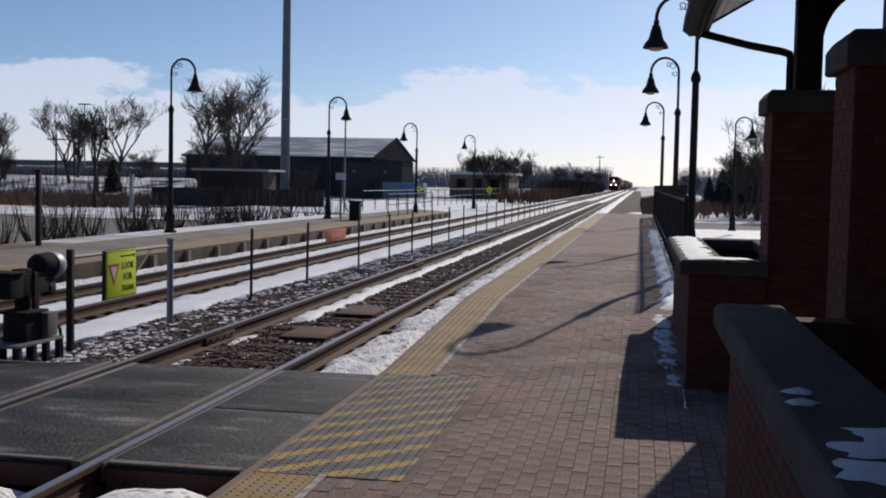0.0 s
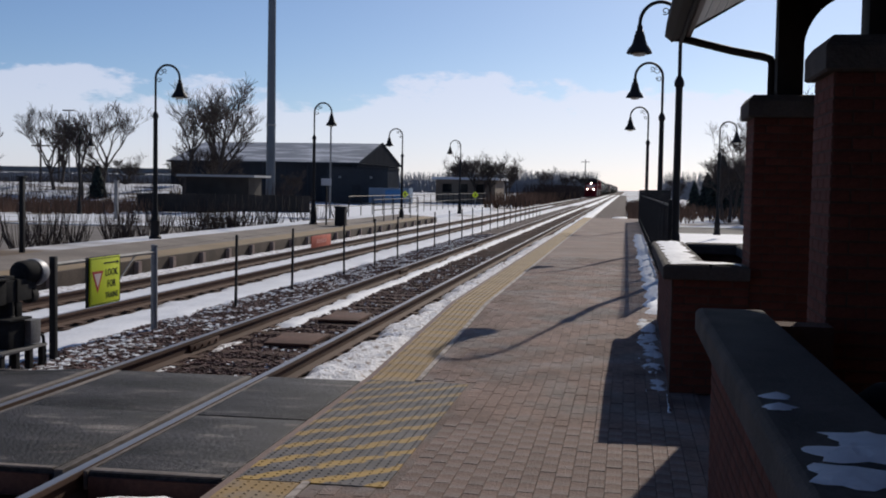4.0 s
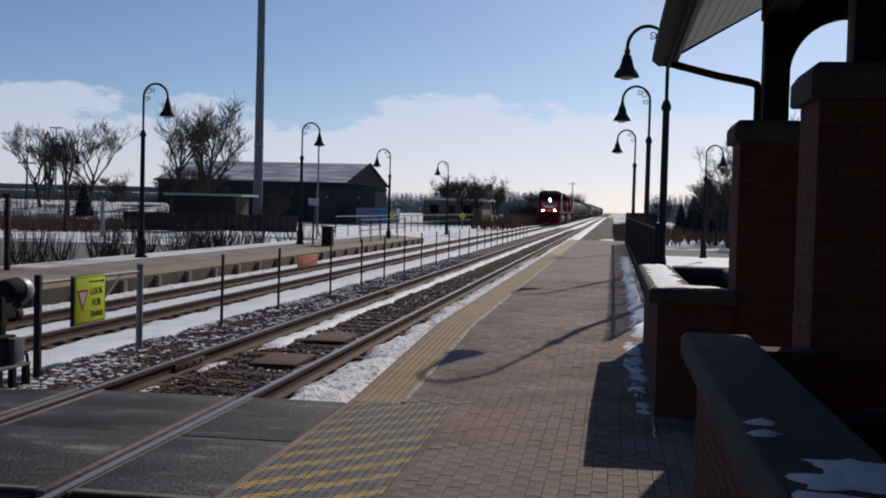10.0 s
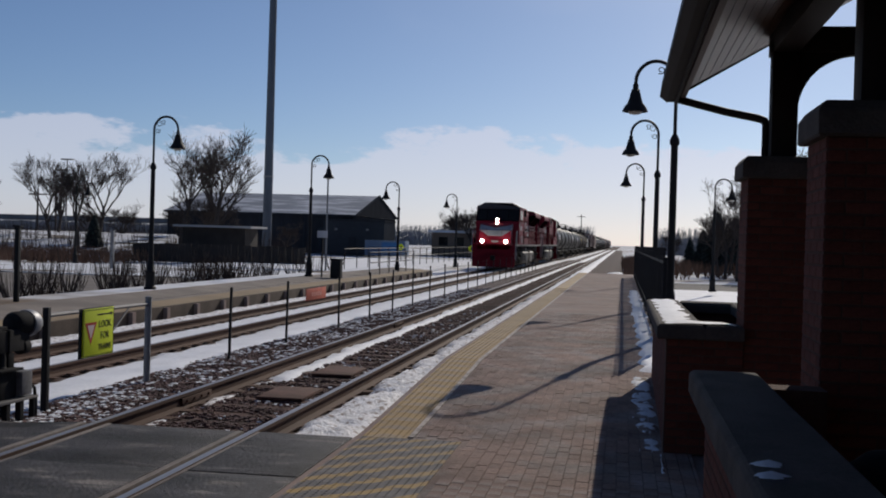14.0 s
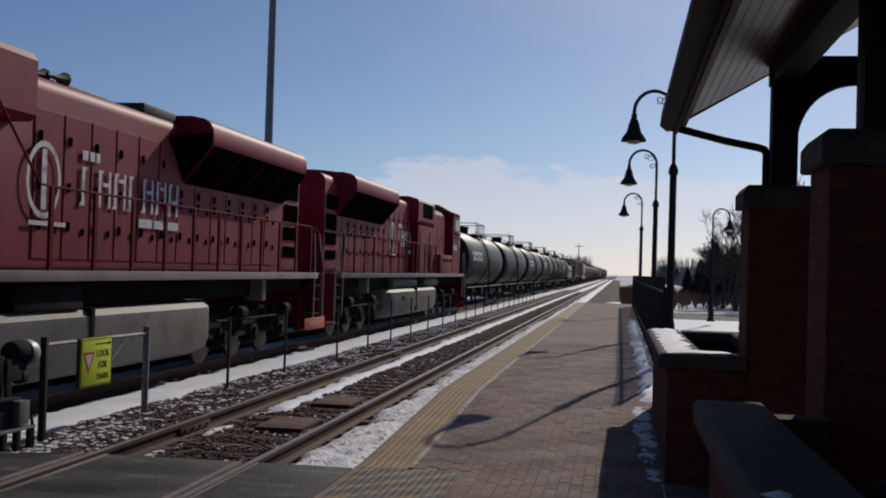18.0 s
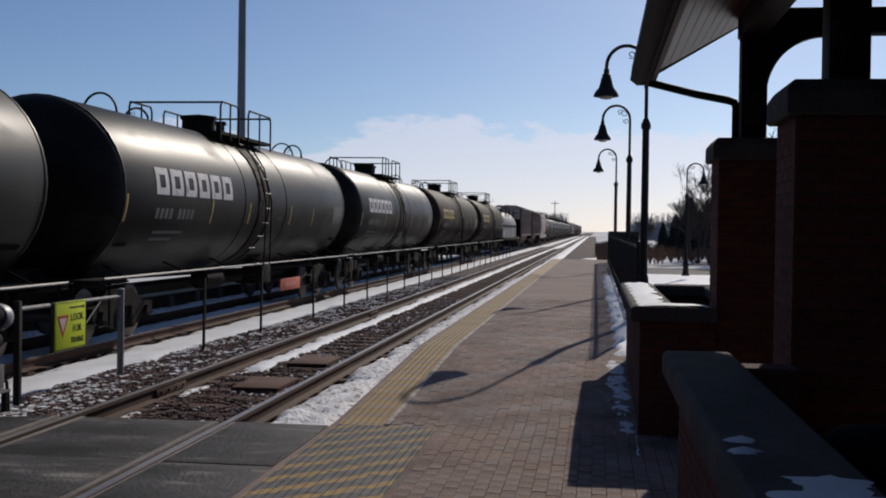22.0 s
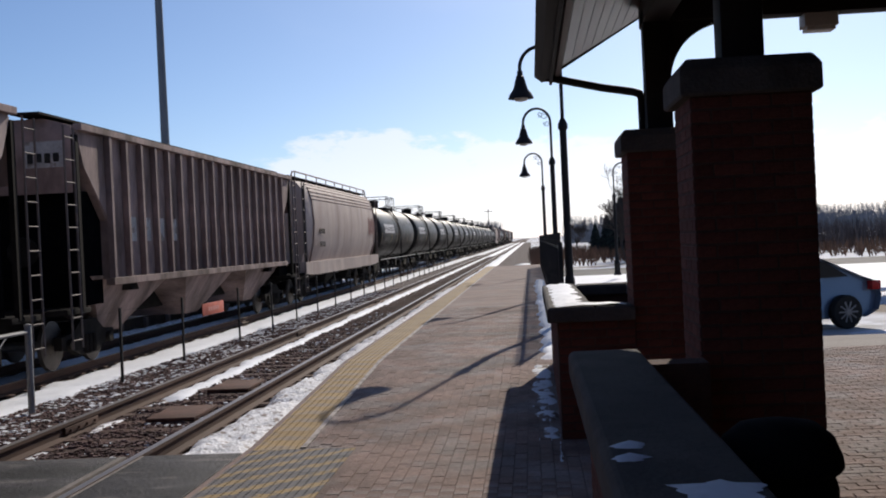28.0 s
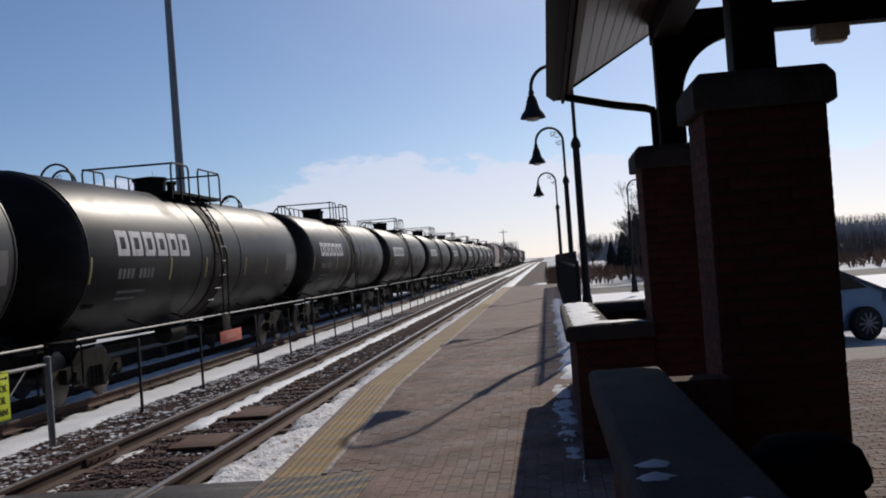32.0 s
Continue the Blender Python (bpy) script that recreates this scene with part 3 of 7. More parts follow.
bl.new(b_mix.outputs["Result"], BANDS.node_tree.nodes["Principled BSDF"].inputs["Base Color"])
tile_w.materials.append(BANDS)


def tilt(y):
    return math.degrees(math.atan(0.04)) if 10.2 < y < 15.2 else 0.0


y = -1.8
while y < 40:
    if not 6.35 < y < 9.95:
        part("tactile_tile", tile_y, TACTILE, platform, m=pose(1.2, y, plat_z(y) + 0.004, tilt(y)))
    y += 0.4
slab(1.0, 1.40, 40.2, 63, 0.004, 0.1, TACTILE, "tactile_strip", platform, "yellow tactile strip")
for j in range(11):
    y = 6.58 + 0.325 * j
    for i in range(3):
        part("tactile_tile", tile_w, BANDS, platform, m=pose(1.15 + 0.3 * i, y, 0.003))

# brick pavers laid lengthwise: the nearest singly, the others as one sheet
pav = Geo()
paver_me = Geo().box(-0.0485, 0.0485, -0.0985, 0.0985, -0.05, 0.0, 0.004).mesh("paver", 0)
count = 0
for col in range(25):
    x = 1.46 + 0.1 * col
    x1 = min(x + 0.1, 3.895)
    y = 2.9 + (0.1 if col % 2 else 0.0)
    while y < 26.0:
        y1 = y + 0.2
        if 6.3 < y < 10.06 and x < 1.92:
            y = y1
            continue
        dz = rng.uniform(-0.0022, 0.0022)
        if 5.6 < y < 8.4 and 1.9 < x < 3.62 and count < 300:
            part("paver", paver_me, PAVER, platform, m=pose(x + 0.05, y + 0.1, dz))
            count += 1
        else:
            za, zb = plat_z(y) + dz, plat_z(y1) + dz
            e = 0.003 if y < 10.4 else 0.0014
            pav.add([(x + 0.001, y + 0.001, za - 0.03), (x1 - 0.001, y + 0.001, za - 0.03), (x1 - 0.001, y1 - 0.001, zb - 0.03), (x + 0.001, y1 - 0.001, zb - 0.03),
                     (x + e, y + e, za), (x1 - e, y + e, za), (x1 - e, y1 - e, zb), (x + e, y1 - e, zb)],
                    [(4, 5, 6, 7), (0, 1, 5, 4), (1, 2, 6, 5), (2, 3, 7, 6), (3, 0, 4, 7)])
        y = y1
tagged(part("paver_sheet", pav, PAVER, platform, smooth=0), kind="stuff")

snow_sheet("snow_bank", 3.52, 3.85, 14.6, 40, lambda x, y: plat_z(y), 0.045, "bank of snow shovelled along the back of the platform", 11.0, ragged=0.10)
SNOW_THIN = mat("thin_melting_snow", (0.74, 0.77, 0.82), 0.8, var=0.1, scale=2, bump=0.8, bscale=20, col2=(0.17, 0.125, 0.105), patch=0.55, pscale=5.5, soft=0.04, stretch=(1.6, 0.8, 1))
snow_sheet("snow_bank", 3.40, 3.655, 10.0, 14.4, lambda x, y: plat_z(y) + 0.004, 0.006, "thin broken snow left against the brick planter in the shade", 12.0, step=0.06, ragged=0.10, nx=9, material=SNOW_THIN)
snow_sheet("snow_bank", 3.60, 3.655, 9.0, 10.2, lambda x, y: plat_z(y) + 0.002, 0.008, "last streak of snow at the foot of the planter", 12.7, step=0.06, ragged=0.04, material=SNOW_THIN)
snow_sheet("snow_bank", 2.3, 3.7, 62.8, 76, -0.3, 0.30, "snow heaped past the end of the platform", 13.0, ragged=0.4)
path = part("gravel_path", Geo().prism([(0.95, -0.6), (0.95, -0.22), (2.3, -0.24), (3.3, -0.36), (3.3, -0.6)], 63.05, 420, "y"), GRAVEL, smooth=0)
tagged(path, "dark gravel strip beside the line past the platform", "ground", kind="structure")

# ---- far platform ----
fplat = thing("platform", "far station platform of pale grey concrete with a timber-faced edge", "platform", kind="structure")
FARP = mat("far_platform_concrete", (0.205, 0.175, 0.150), 0.85, var=0.12, scale=0.4, fine=9, bump=0.2, col2=(0.25, 0.215, 0.185), patch=0.55, pscale=0.8, soft=0.15)
part("surface", Geo().prism([(-9.3, -0.2), (-9.3, 0.18), (-7.2, 0.05), (-7.2, -0.12)], -30, 63, "y"), FARP, fplat, smooth=0)
verge = part("verge", Geo().box(-10.6, -9.302, -30, 63, -0.5, 0.16), FIELD, smooth=0)
tagged(verge, "narrow verge of snow and dead grass behind the far platform", "verge", kind="structure")
part("tactile_strip", Geo().prism([(-7.85, 0.086), (-7.85, 0.096), (-7.205, 0.055), (-7.205, 0.045)], -30, 63, "y"), mat("faded_yellow_strip", (0.27, 0.20, 0.12), 0.8, var=0.15, scale=1, fine=20), fplat, "faded yellow strip")
part("edge_beam", Geo().box(-7.26, -7.19, -30, 63, -0.5, 0.04, 0.01), mat("weathered_edge_timber", (0.062, 0.046, 0.036), 0.9, var=0.3, scale=1.5, fine=25), fplat, "weathered brown edge beam")
y = 10.0
post_me = Geo().box(-0.05, 0.05, -0.09, 0.09, -0.5, 0.02, 0.008).mesh("edge_post", 0)
while y < 62:
    part("edge_post", post_me, CONCRETE, fplat, m=pose(-7.14, y, 0))
    y += 1.9

# ---- station shelter: piers, planter walls, canopy ----
BRICKS = []


def brick_wall(parent, x0, x1, y0, y1, z0, z1, faces):
    """A mortar core with courses of single bricks proud of it on the named faces."""
    part("mortar_core", Geo().box(x0, x1, y0, y1, z0, z1), MORTAR, parent, smooth=0)
    for f in faces:
        BRICKS.append((parent, f, x0, x1, y0, y1, z0, z1))


def lay_bricks():
    """Stretcher-bond bricks, 215 x 65 mm, laid on the faces noted by brick_wall."""
    cache = {}

    def brick_me(w):
        k = round(w, 3)
        if k not in cache:
            cache[k] = Geo().box(-k / 2, k / 2, -0.0045, 0.02, -0.0275, 0.0275, 0.004).mesh("brick", 0)
            cache[k].materials.append(BRICK)
        return cache[k]

    for parent, f, x0, x1, y0, y1, z0, z1 in BRICKS:
        along = (x0, x1) if f in "sn" else (y0, y1)
        turn = {"s": 0, "n": 180, "w": -90, "e": 90}[f]
        rows = int((z1 - z0) / 0.0667)
        for r in range(rows):
            z = z0 + (r + 0.5) * (z1 - z0) / rows
            cuts = [along[0]]
            u = along[0] + (0.2 if r % 2 == 0 else 0.1)
            while u < along[1] - 0.05:
                cuts.append(u)
                u += 0.2
            cuts.append(along[1])
            for a, b in zip(cuts, cuts[1:]):
                if b - a < 0.03:
                    continue
                c = (a + b) / 2
                p = {"s": (c, y0), "n": (c, y1), "w": (x0, c), "e": (x1, c)}[f]
                part("brick", brick_me(b - a - 0.010), BRICK, parent, m=pose(p[0], p[1], z, 0, 0, turn))


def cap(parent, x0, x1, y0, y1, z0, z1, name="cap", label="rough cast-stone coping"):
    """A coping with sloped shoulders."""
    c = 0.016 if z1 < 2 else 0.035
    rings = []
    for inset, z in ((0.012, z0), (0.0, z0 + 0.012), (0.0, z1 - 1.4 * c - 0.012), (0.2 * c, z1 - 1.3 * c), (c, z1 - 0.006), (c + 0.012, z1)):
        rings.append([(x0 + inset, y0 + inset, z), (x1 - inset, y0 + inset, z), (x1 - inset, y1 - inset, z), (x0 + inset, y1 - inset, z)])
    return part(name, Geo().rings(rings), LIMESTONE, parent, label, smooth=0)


def pier(y0, faces):
    p = thing("brick_pier", "square red brick pier with a cast-stone cap under the canopy", "pier", "brick piers of the shelter", kind="structure")
    brick_wall(p, 4.30, 4.90, y0, y0 + 0.62, 0.0, 2.385, faces)
    cap(p, 4.245, 4.945, y0 - 0.055, y0 + 0.675, 2.385, 2.575)
    part("post", Geo().box(4.50, 4.72, y0 + 0.2, y0 + 0.42, 2.575, 3.62, 0.01), DARK_STEEL, p, "dark painted steel post")
    part("post_base", Geo().box(4.46, 4.76, y0 + 0.16, y0 + 0.46, 2.575, 2.59, 0.003), DARK_STEEL, p)
    return p


PY1, PY2 = 10.05, 6.25
pier1 = pier(PY1, "sw")
pier2 = pier(PY2, "swe")

WZ = 1.12
w1 = thing("planter_wall", "low red brick planter wall with a snow-covered stone coping", "planter wall", "low planter walls", kind="structure")
brick_wall(w1, 3.66, 4.30, 10.03, 10.30, 0.0, WZ - 0.13, "s")
brick_wall(w1, 3.66, 3.95, 10.30, 14.35, 0.0, WZ - 0.13, "w")
part("return_wall", Geo().box(3.95, 4.90, 14.08, 14.35, 0.0, WZ - 0.13), MORTAR, w1, smooth=0)
part("face_side", Geo().box(3.652, 3.66, 10.03, 10.3, 0.0, WZ - 0.13), MORTAR, w1, smooth=0)
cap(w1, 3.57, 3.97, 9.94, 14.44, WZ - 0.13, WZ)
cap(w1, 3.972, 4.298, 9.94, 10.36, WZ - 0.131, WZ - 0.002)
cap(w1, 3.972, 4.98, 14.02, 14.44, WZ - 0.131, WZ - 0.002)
part("soil", Geo().box(3.96, 4.62, 10.36, 14.05, 0.2, 0.62), mat("planter_soil", (0.05, 0.04, 0.033), 0.95, var=0.3, scale=5, bump=0.8, bscale=20), w1)
part("inner_wall", Geo().box(4.63, 4.90, 10.7, 14.07, 0.0, WZ - 0.13), MORTAR, w1, smooth=0)
cap(w1, 4.55, 4.98, 10.7, 14.015, WZ - 0.131, WZ - 0.002)
s = Geo()
rows = []
for j in range(60):
    y = 10.0 + 4.38 * j / 59
    a = 3.60 + 0.02 * near_noise(1, y, 3)
    b = (4.25 if y < 10.3 else 3.93) + 0.05 * near_noise(5, y, 2.5)
    for i in range(6):
        u = i / 5
        rows.append((a + (b - a) * u, y, WZ - 0.006 + 0.022 * (1 - abs(2 * u - 1) ** 4) * (0.7 + near_noise(a + u, y, 4))))
s.add(rows, [(j * 6 + i, j * 6 + i + 1, (j + 1) * 6 + i + 1, (j + 1) * 6 + i) for j in range(59) for i in range(5)])
tagged(part("snow_on_coping", s, SNOW, smooth=180), "thin bright snow lying on the planter coping", "snow", kind="stuff")

w2 = thing("planter_wall", "low red brick planter wall in deep shade with a stone coping", "planter wall", "low planter walls", kind="structure")
brick_wall(w2, 3.72, 3.92, 1.0, 6.22, 0.0, WZ - 0.13, "wn")
part("return_wall", Geo().box(4.004, 4.30, 6.0, 6.22, 0.0, WZ - 0.05), MORTAR, w2, smooth=0)
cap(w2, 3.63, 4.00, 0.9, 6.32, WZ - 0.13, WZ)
part("soil", Geo().box(3.93, 4.42, 1.0, 5.92, 0.0, 0.35), bpy.data.materials["planter_soil"], w2)
MATTE = mat("matte_black_plastic", (0.010, 0.010, 0.011), 0.95, var=0.2, scale=6, spec=0.05)
lb = thing("litter_bin", "round black litter bin standing behind the planter wall", "bin")
part("body", Geo().lathe([(0.15, 0.0), (0.175, 0.05), (0.178, 0.9), (0.165, 0.95)], o=(4.205, 4.03, 0), seg=24), MATTE, lb)
part("lid", Geo().lathe([(0.185, 0.951), (0.197, 0.965), (0.194, 1.0), (0.17, 1.06), (0.12, 1.10), (0.04, 1.115)], o=(4.205, 4.03, 0), seg=24), MATTE, lb, "domed black lid")
for cx, cy, r, k in ((3.715, 3.61, 0.065, 1), (3.70, 3.43, 0.06, 2), (3.87, 3.04, 0.14, 3), (3.81, 2.86, 0.19, 4), (3.76, 2.62, 0.16, 5)):
    ring = []
    pts = [(cx, cy, WZ + 0.018)]
    for i in range(22):
        a = 6.2832 * i / 22
        q = r * (0.75 + 0.6 * near_noise(math.cos(a) * 1.4, math.sin(a) * 1.4, 1.2, k))
        pts.append((min(3.985, max(3.65, cx + q * math.cos(a))), cy + 0.85 * q * math.sin(a), WZ + 0.0015))
    gg = Geo().add(pts, [(0, i + 1, (i + 1) % 22 + 1) for i in range(22)])
    tagged(part("snow_patch", gg, SNOW, smooth=180), "small patch of melting snow on the shaded coping", "snow", kind="stuff")

# plaza beside and behind the shelter
plaza = part("plaza", Geo().box(3.9, 13.0, -25, 18.3, -0.4, -0.012), PLAZA)
tagged(plaza, "paved plaza of grey and tan brick pavers", "pavement", kind="structure")
pg = Geo()
prng = random.Random(31)
for j in range(110):
    for i in range(24):
        x, y = 4.92 + 0.2 * i + (0.1 if j % 2 else 0.0), 5.6 + 0.1 * j
        z = prng.uniform(-0.006, -0.001)
        pg.add([(x + 0.002, y + 0.002, z - 0.03), (x + 0.198, y + 0.002, z - 0.03), (x + 0.198, y + 0.098, z - 0.03), (x + 0.002, y + 0.098, z - 0.03), (x + 0.006, y + 0.006, z), (x + 0.194, y + 0.006, z), (x + 0.194, y + 0.094, z), (x + 0.006, y + 0.094, z)],
               [(4, 5, 6, 7), (0, 1, 5, 4), (1, 2, 6, 5), (2, 3, 7, 6), (3, 0, 4, 7)])
tagged(part("paver_sheet", pg, PAVER, plaza, smooth=0), kind="stuff")

# canopy roof: a gable with its end over the first pair of piers
EX, EZ, RX, GY0, GY1 = 3.68, 3.20, 6.15, -3.2, 11.25
SL = 0.57
RZ = EZ + SL * (RX - EX)
TRIMWOOD = mat("brown_trim_paint", (0.10, 0.06, 0.042), 0.5, var=0.2, scale=2, fine=20, stretch=(6, 0.5, 6))
canopy = thing("canopy_roof", "pitched canopy roof with stained board soffit on dark steel beams", "canopy", kind="structure")
for sgn in (1, -1):
    def rx(x):
        return x if sgn > 0 else 2 * RX - x
    part("roof_slope", Geo().prism([(rx(EX - 0.02), EZ + 0.16), (rx(RX), RZ + 0.18), (rx(RX), RZ + 0.10), (rx(EX - 0.02), EZ + 0.08)], GY0, GY1, "y"), ROOFING, canopy, smooth=0)
    part("gutter", Geo().prism([(rx(EX - 0.10), EZ + 0.15), (rx(EX - 0.115), EZ + 0.02), (rx(EX - 0.05), EZ - 0.03), (rx(EX + 0.02), EZ - 0.03), (rx(EX + 0.02), EZ + 0.15)], GY0, GY1 - 0.03, "y"), DARK_STEEL, canopy, "dark metal eaves gutter", smooth=0)
    part("fascia_board", Geo().box(min(rx(EX + 0.075), rx(EX + 0.12)), max(rx(EX + 0.075), rx(EX + 0.12)), GY0, GY1 - 0.02, EZ - 0.02, EZ + 0.06, 0.004), TRIMWOOD, canopy, "brown eaves board")
    part("fascia", Geo().box(min(rx(EX + 0.022), rx(EX + 0.05)), max(rx(EX + 0.022), rx(EX + 0.05)), GY0, GY1 - 0.01, EZ - 0.06, EZ + 0.10), DARK_STEEL, canopy, smooth=0)
    part("barge_board", Geo().prism([(rx(EX - 0.05), EZ - 0.03), (rx(RX), RZ + 0.03), (rx(RX), RZ + 0.20), (rx(EX - 0.05), EZ + 0.17)], GY1 - 0.005, GY1 + 0.035, "y"), DARK_STEEL, canopy, "dark gable trim", smooth=0)
    n = 26
    for k in range(n):
        a, b = EX + 0.06 + (RX - EX - 0.06) * k / n, EX + 0.06 + (RX - EX - 0.06) * (k + 1) / n - 0.006
        za, zb = EZ + SL * (a - EX) + 0.02, EZ + SL * (b - EX) + 0.02
        part("soffit_board", Geo().prism([(rx(a), za), (rx(b), zb), (rx(b), zb + 0.03), (rx(a), za + 0.03)], GY0 + 0.05, GY1 - 0.02, "y"), WOOD, canopy, smooth=0)
part("long_beam", Geo().box(4.50, 4.72, -3.1, 10.62, 3.50, 3.70, 0.01), DARK_STEEL, canopy, "dark steel eaves beam")
part("long_beam", Geo().box(2 * RX - 4.72, 2 * RX - 4.50, -3.1, 10.62, 3.50, 3.70, 0.01), DARK_STEEL, canopy, "dark steel eaves beam")
for y in (PY1 + 0.31, PY2 + 0.31):
    part("tie_beam", Geo().box(4.722, 2 * RX - 4.722, y - 0.11, y + 0.11, 3.50, 3.72, 0.01), DARK_STEEL, canopy, "dark steel tie beam")
    for sgn in (1, -1):
        poly = [(4.71, 3.5), (5.23, 3.5)] + [(5.23 - 0.51 * math.sin(a), 2.975 + 0.51 * math.cos(a)) for a in [i * 1.5708 / 12 for i in range(13)]] + [(4.71, 2.975)]
        poly = [(x if sgn > 0 else 2 * RX - x, z) for x, z in poly]
        part("arched_brace", Geo().prism(poly, y - 0.06, y + 0.06, "y"), DARK_STEEL, canopy, "curved dark steel brace", smooth=0)
for y in (PY1 + 0.31, PY2 + 0.31):
    p = thing("brick_pier", "square red brick pier on the far side of the shelter", "pier", "brick piers of the shelter", kind="structure")
    part("shaft", Geo().box(7.4, 8.0, y - 0.31, y + 0.31, 0, 2.24), BRICK, p, smooth=0)
    cap(p, 7.31, 8.09, y - 0.4, y + 0.4, 2.24, 2.52)
    part("post", Geo().box(7.58, 7.80, y - 0.11, y + 0.11, 2.52, 3.62, 0.01), DARK_STEEL, p)

lamp_l = thing("ceiling_light", "pale box-shaped lamp fixed under the tie beam", "lamp")
part("housing", Geo().box(5.85, 6.13, PY1 + 0.2, PY1 + 0.42, 3.385, 3.498, 0.01), mat("pale_lamp_housing", (0.5, 0.49, 0.46), 0.5, var=0.08), lamp_l)
part("diffuser", Geo().box(5.87, 6.11, PY1 + 0.22, PY1 + 0.40, 3.352, 3.384, 0.01), mat("ribbed_diffuser", (0.62, 0.6, 0.55), 0.4, var=0.05), lamp_l)

spout = thing("downspout", "dark metal downspout running from the gutter to the pier", "downspout")
part("pipe", Geo().tube([(3.665, 11.10, 3.27), (3.67, 11.09, 3.215), (3.70, 11.06, 3.185), (3.77, 11.0, 3.16), (4.155, 10.75, 3.028), (4.42, 10.55, 2.95), (4.47, 10.51, 2.925), (4.485, 10.50, 2.88), (4.485, 10.50, 2.50)], 0.036, 12), DARK_STEEL, spout)

# ---- lamp posts ----
def lamp_post(name="street_lamp"):
    """A black lamp post with a shepherd's crook, scrolls and a hanging bell shade. The crook reaches to -x."""
    t = thing(name, "black iron lamp post with a hooked arm and hanging bell shade", "street lamp", "platform lamps")
    part("base", Geo().lathe([(0.17, 0), (0.17, 0.06), (0.13, 0.10), (0.12, 0.45), (0.145, 0.5), (0.10, 0.56), (0.085, 0.75), (0.075, 0.8)], seg=16), BLACK_IRON, t)
    part("pole", Geo().lathe([(0.068, 0.8), (0.060, 3.38)], seg=12), BLACK_IRON, t)
    part("collar", Geo().lathe([(0.062, 3.34), (0.085, 3.37), (0.085, 3.44), (0.06, 3.5), (0.04, 3.54)], seg=12), BLACK_IRON, t)
    arc = [(0, 0, 3.5), (0, 0, 4.45)]
    R = 0.35
    arc += [(-R + R * math.cos(a), 0, 4.45 + R * 1.05 * math.sin(a)) for a in [math.pi * k / 14 for k in range(1, 15)]]
    arc += [(-2 * R, 0, 4.38)]
    part("arm", Geo().tube(arc, 0.032, 8), BLACK_IRON, t)
    for cx, cz, r0, turns, ph in ((-0.14, 4.62, 0.10, 1.4, 0.4), (-0.10, 4.42, 0.075, 1.3, 2.6), (-0.27, 4.66, 0.07, 1.2, 4.0)):
        pts = [(cx + r0 * (1 - 0.65 * k / 22) * math.cos(ph + turns * 6.28 * k / 22), 0, cz + r0 * (1 - 0.65 * k / 22) * math.sin(ph + turns * 6.28 * k / 22)) for k in range(23)]
        part("scroll", Geo().tube(pts, 0.009, 5), BLACK_IRON, t)
    part("shade", Geo().lathe([(0.035, 4.42), (0.05, 4.40), (0.05, 4.33), (0.075, 4.31), (0.075, 4.27), (0.09, 4.25), (0.105, 4.17), (0.135, 4.08), (0.185, 4.02), (0.215, 3.96), (0.225, 3.93), (0.215, 3.925), (0.1, 3.99)],
         o=(-0.70, 0, 0), seg=20), BLACK_IRON, t, "black bell-shaped shade")
    part("bulb_glass", Geo().lathe([(0.10, 3.97), (0.12, 3.92), (0.10, 3.89), (0.02, 3.875)], o=(-0.70, 0, 0), seg=14), mat("lamp_glass", (0.5, 0.47, 0.42), 0.25, var=0.05), t, "pale glass lens")
    return t


lamp0 = lamp_post()
lamp0.matrix_basis = pose(4.10, 20.35, 0.2)
for x, y, z, rz in ((4.09, 30.0, 0.2, 0), (4.02, 45.9, 0.2, 0), (-9.72, 30.2, 0.16, 180), (-9.07, 44.2, 0.17, 180), (-8.3, 58.4, -0.1, 0),
                    (-7.6, 74.6, -0.0, 0), (7.1, 50.0, -0.1, 180), (-28.0, 62.0, -0.2, 180)):
    copy_thing(lamp0, pose(x, y, z, 0, 0, rz))
for x, y in ((4.10, 20.35), (4.09, 30.0), (4.02, 45.9)):
    ft = part("lamp_footing", Geo().lathe([(0.19, -0.6), (0.19, 0.17), (0.175, 0.2)], o=(x, y, 0), seg=16), CONCRETE)
    tagged(ft, "round concrete footing under a platform lamp", "footing", "lamp footings")

# ---- fence between the tracks ----
POST_Y = [17.8, 20.98, 25.02, 28.21, 31.12, 34.19, 37.32, 40.53] + [43.7 + 3.1 * k for k in range(14)]
WIRE = mat("dull_dark_wire", (0.020, 0.018, 0.017), 0.95, var=0.2, spec=0.03)
fence = thing("track_fence", "low wire fence on thin black posts between the tracks", "fence")
fp = Geo().box(-0.018, 0.018, -0.024, 0.024, -0.34, 0.91, 0.003).mesh("post", 0)
fp.materials.append(BLACK_IRON)
for y in POST_Y:
    part("post", fp, BLACK_IRON, fence, m=pose(-3.0, y, 0, 0, rng.uniform(-0.8, 0.8), 0))
for z in (0.86, 0.45, 0.08):
    part("wire", Geo().tube([(-3.0, 14.6, z)] + [(-3.0, y, z + 0.002) for y in POST_Y], 0.0013, 4), WIRE, fence)
SIGN_RED = mat("orange_red_sign", (0.62, 0.16, 0.10), 0.6, var=0.12, scale=5, fine=40)
rs = thing("fence_sign", "small weathered orange-red warning sign hung on the track fence", "sign")
part("plate", Geo().box(-2.985, -2.97, 22.2, 23.72, 0.47, 0.71, 0.004), SIGN_RED, rs)
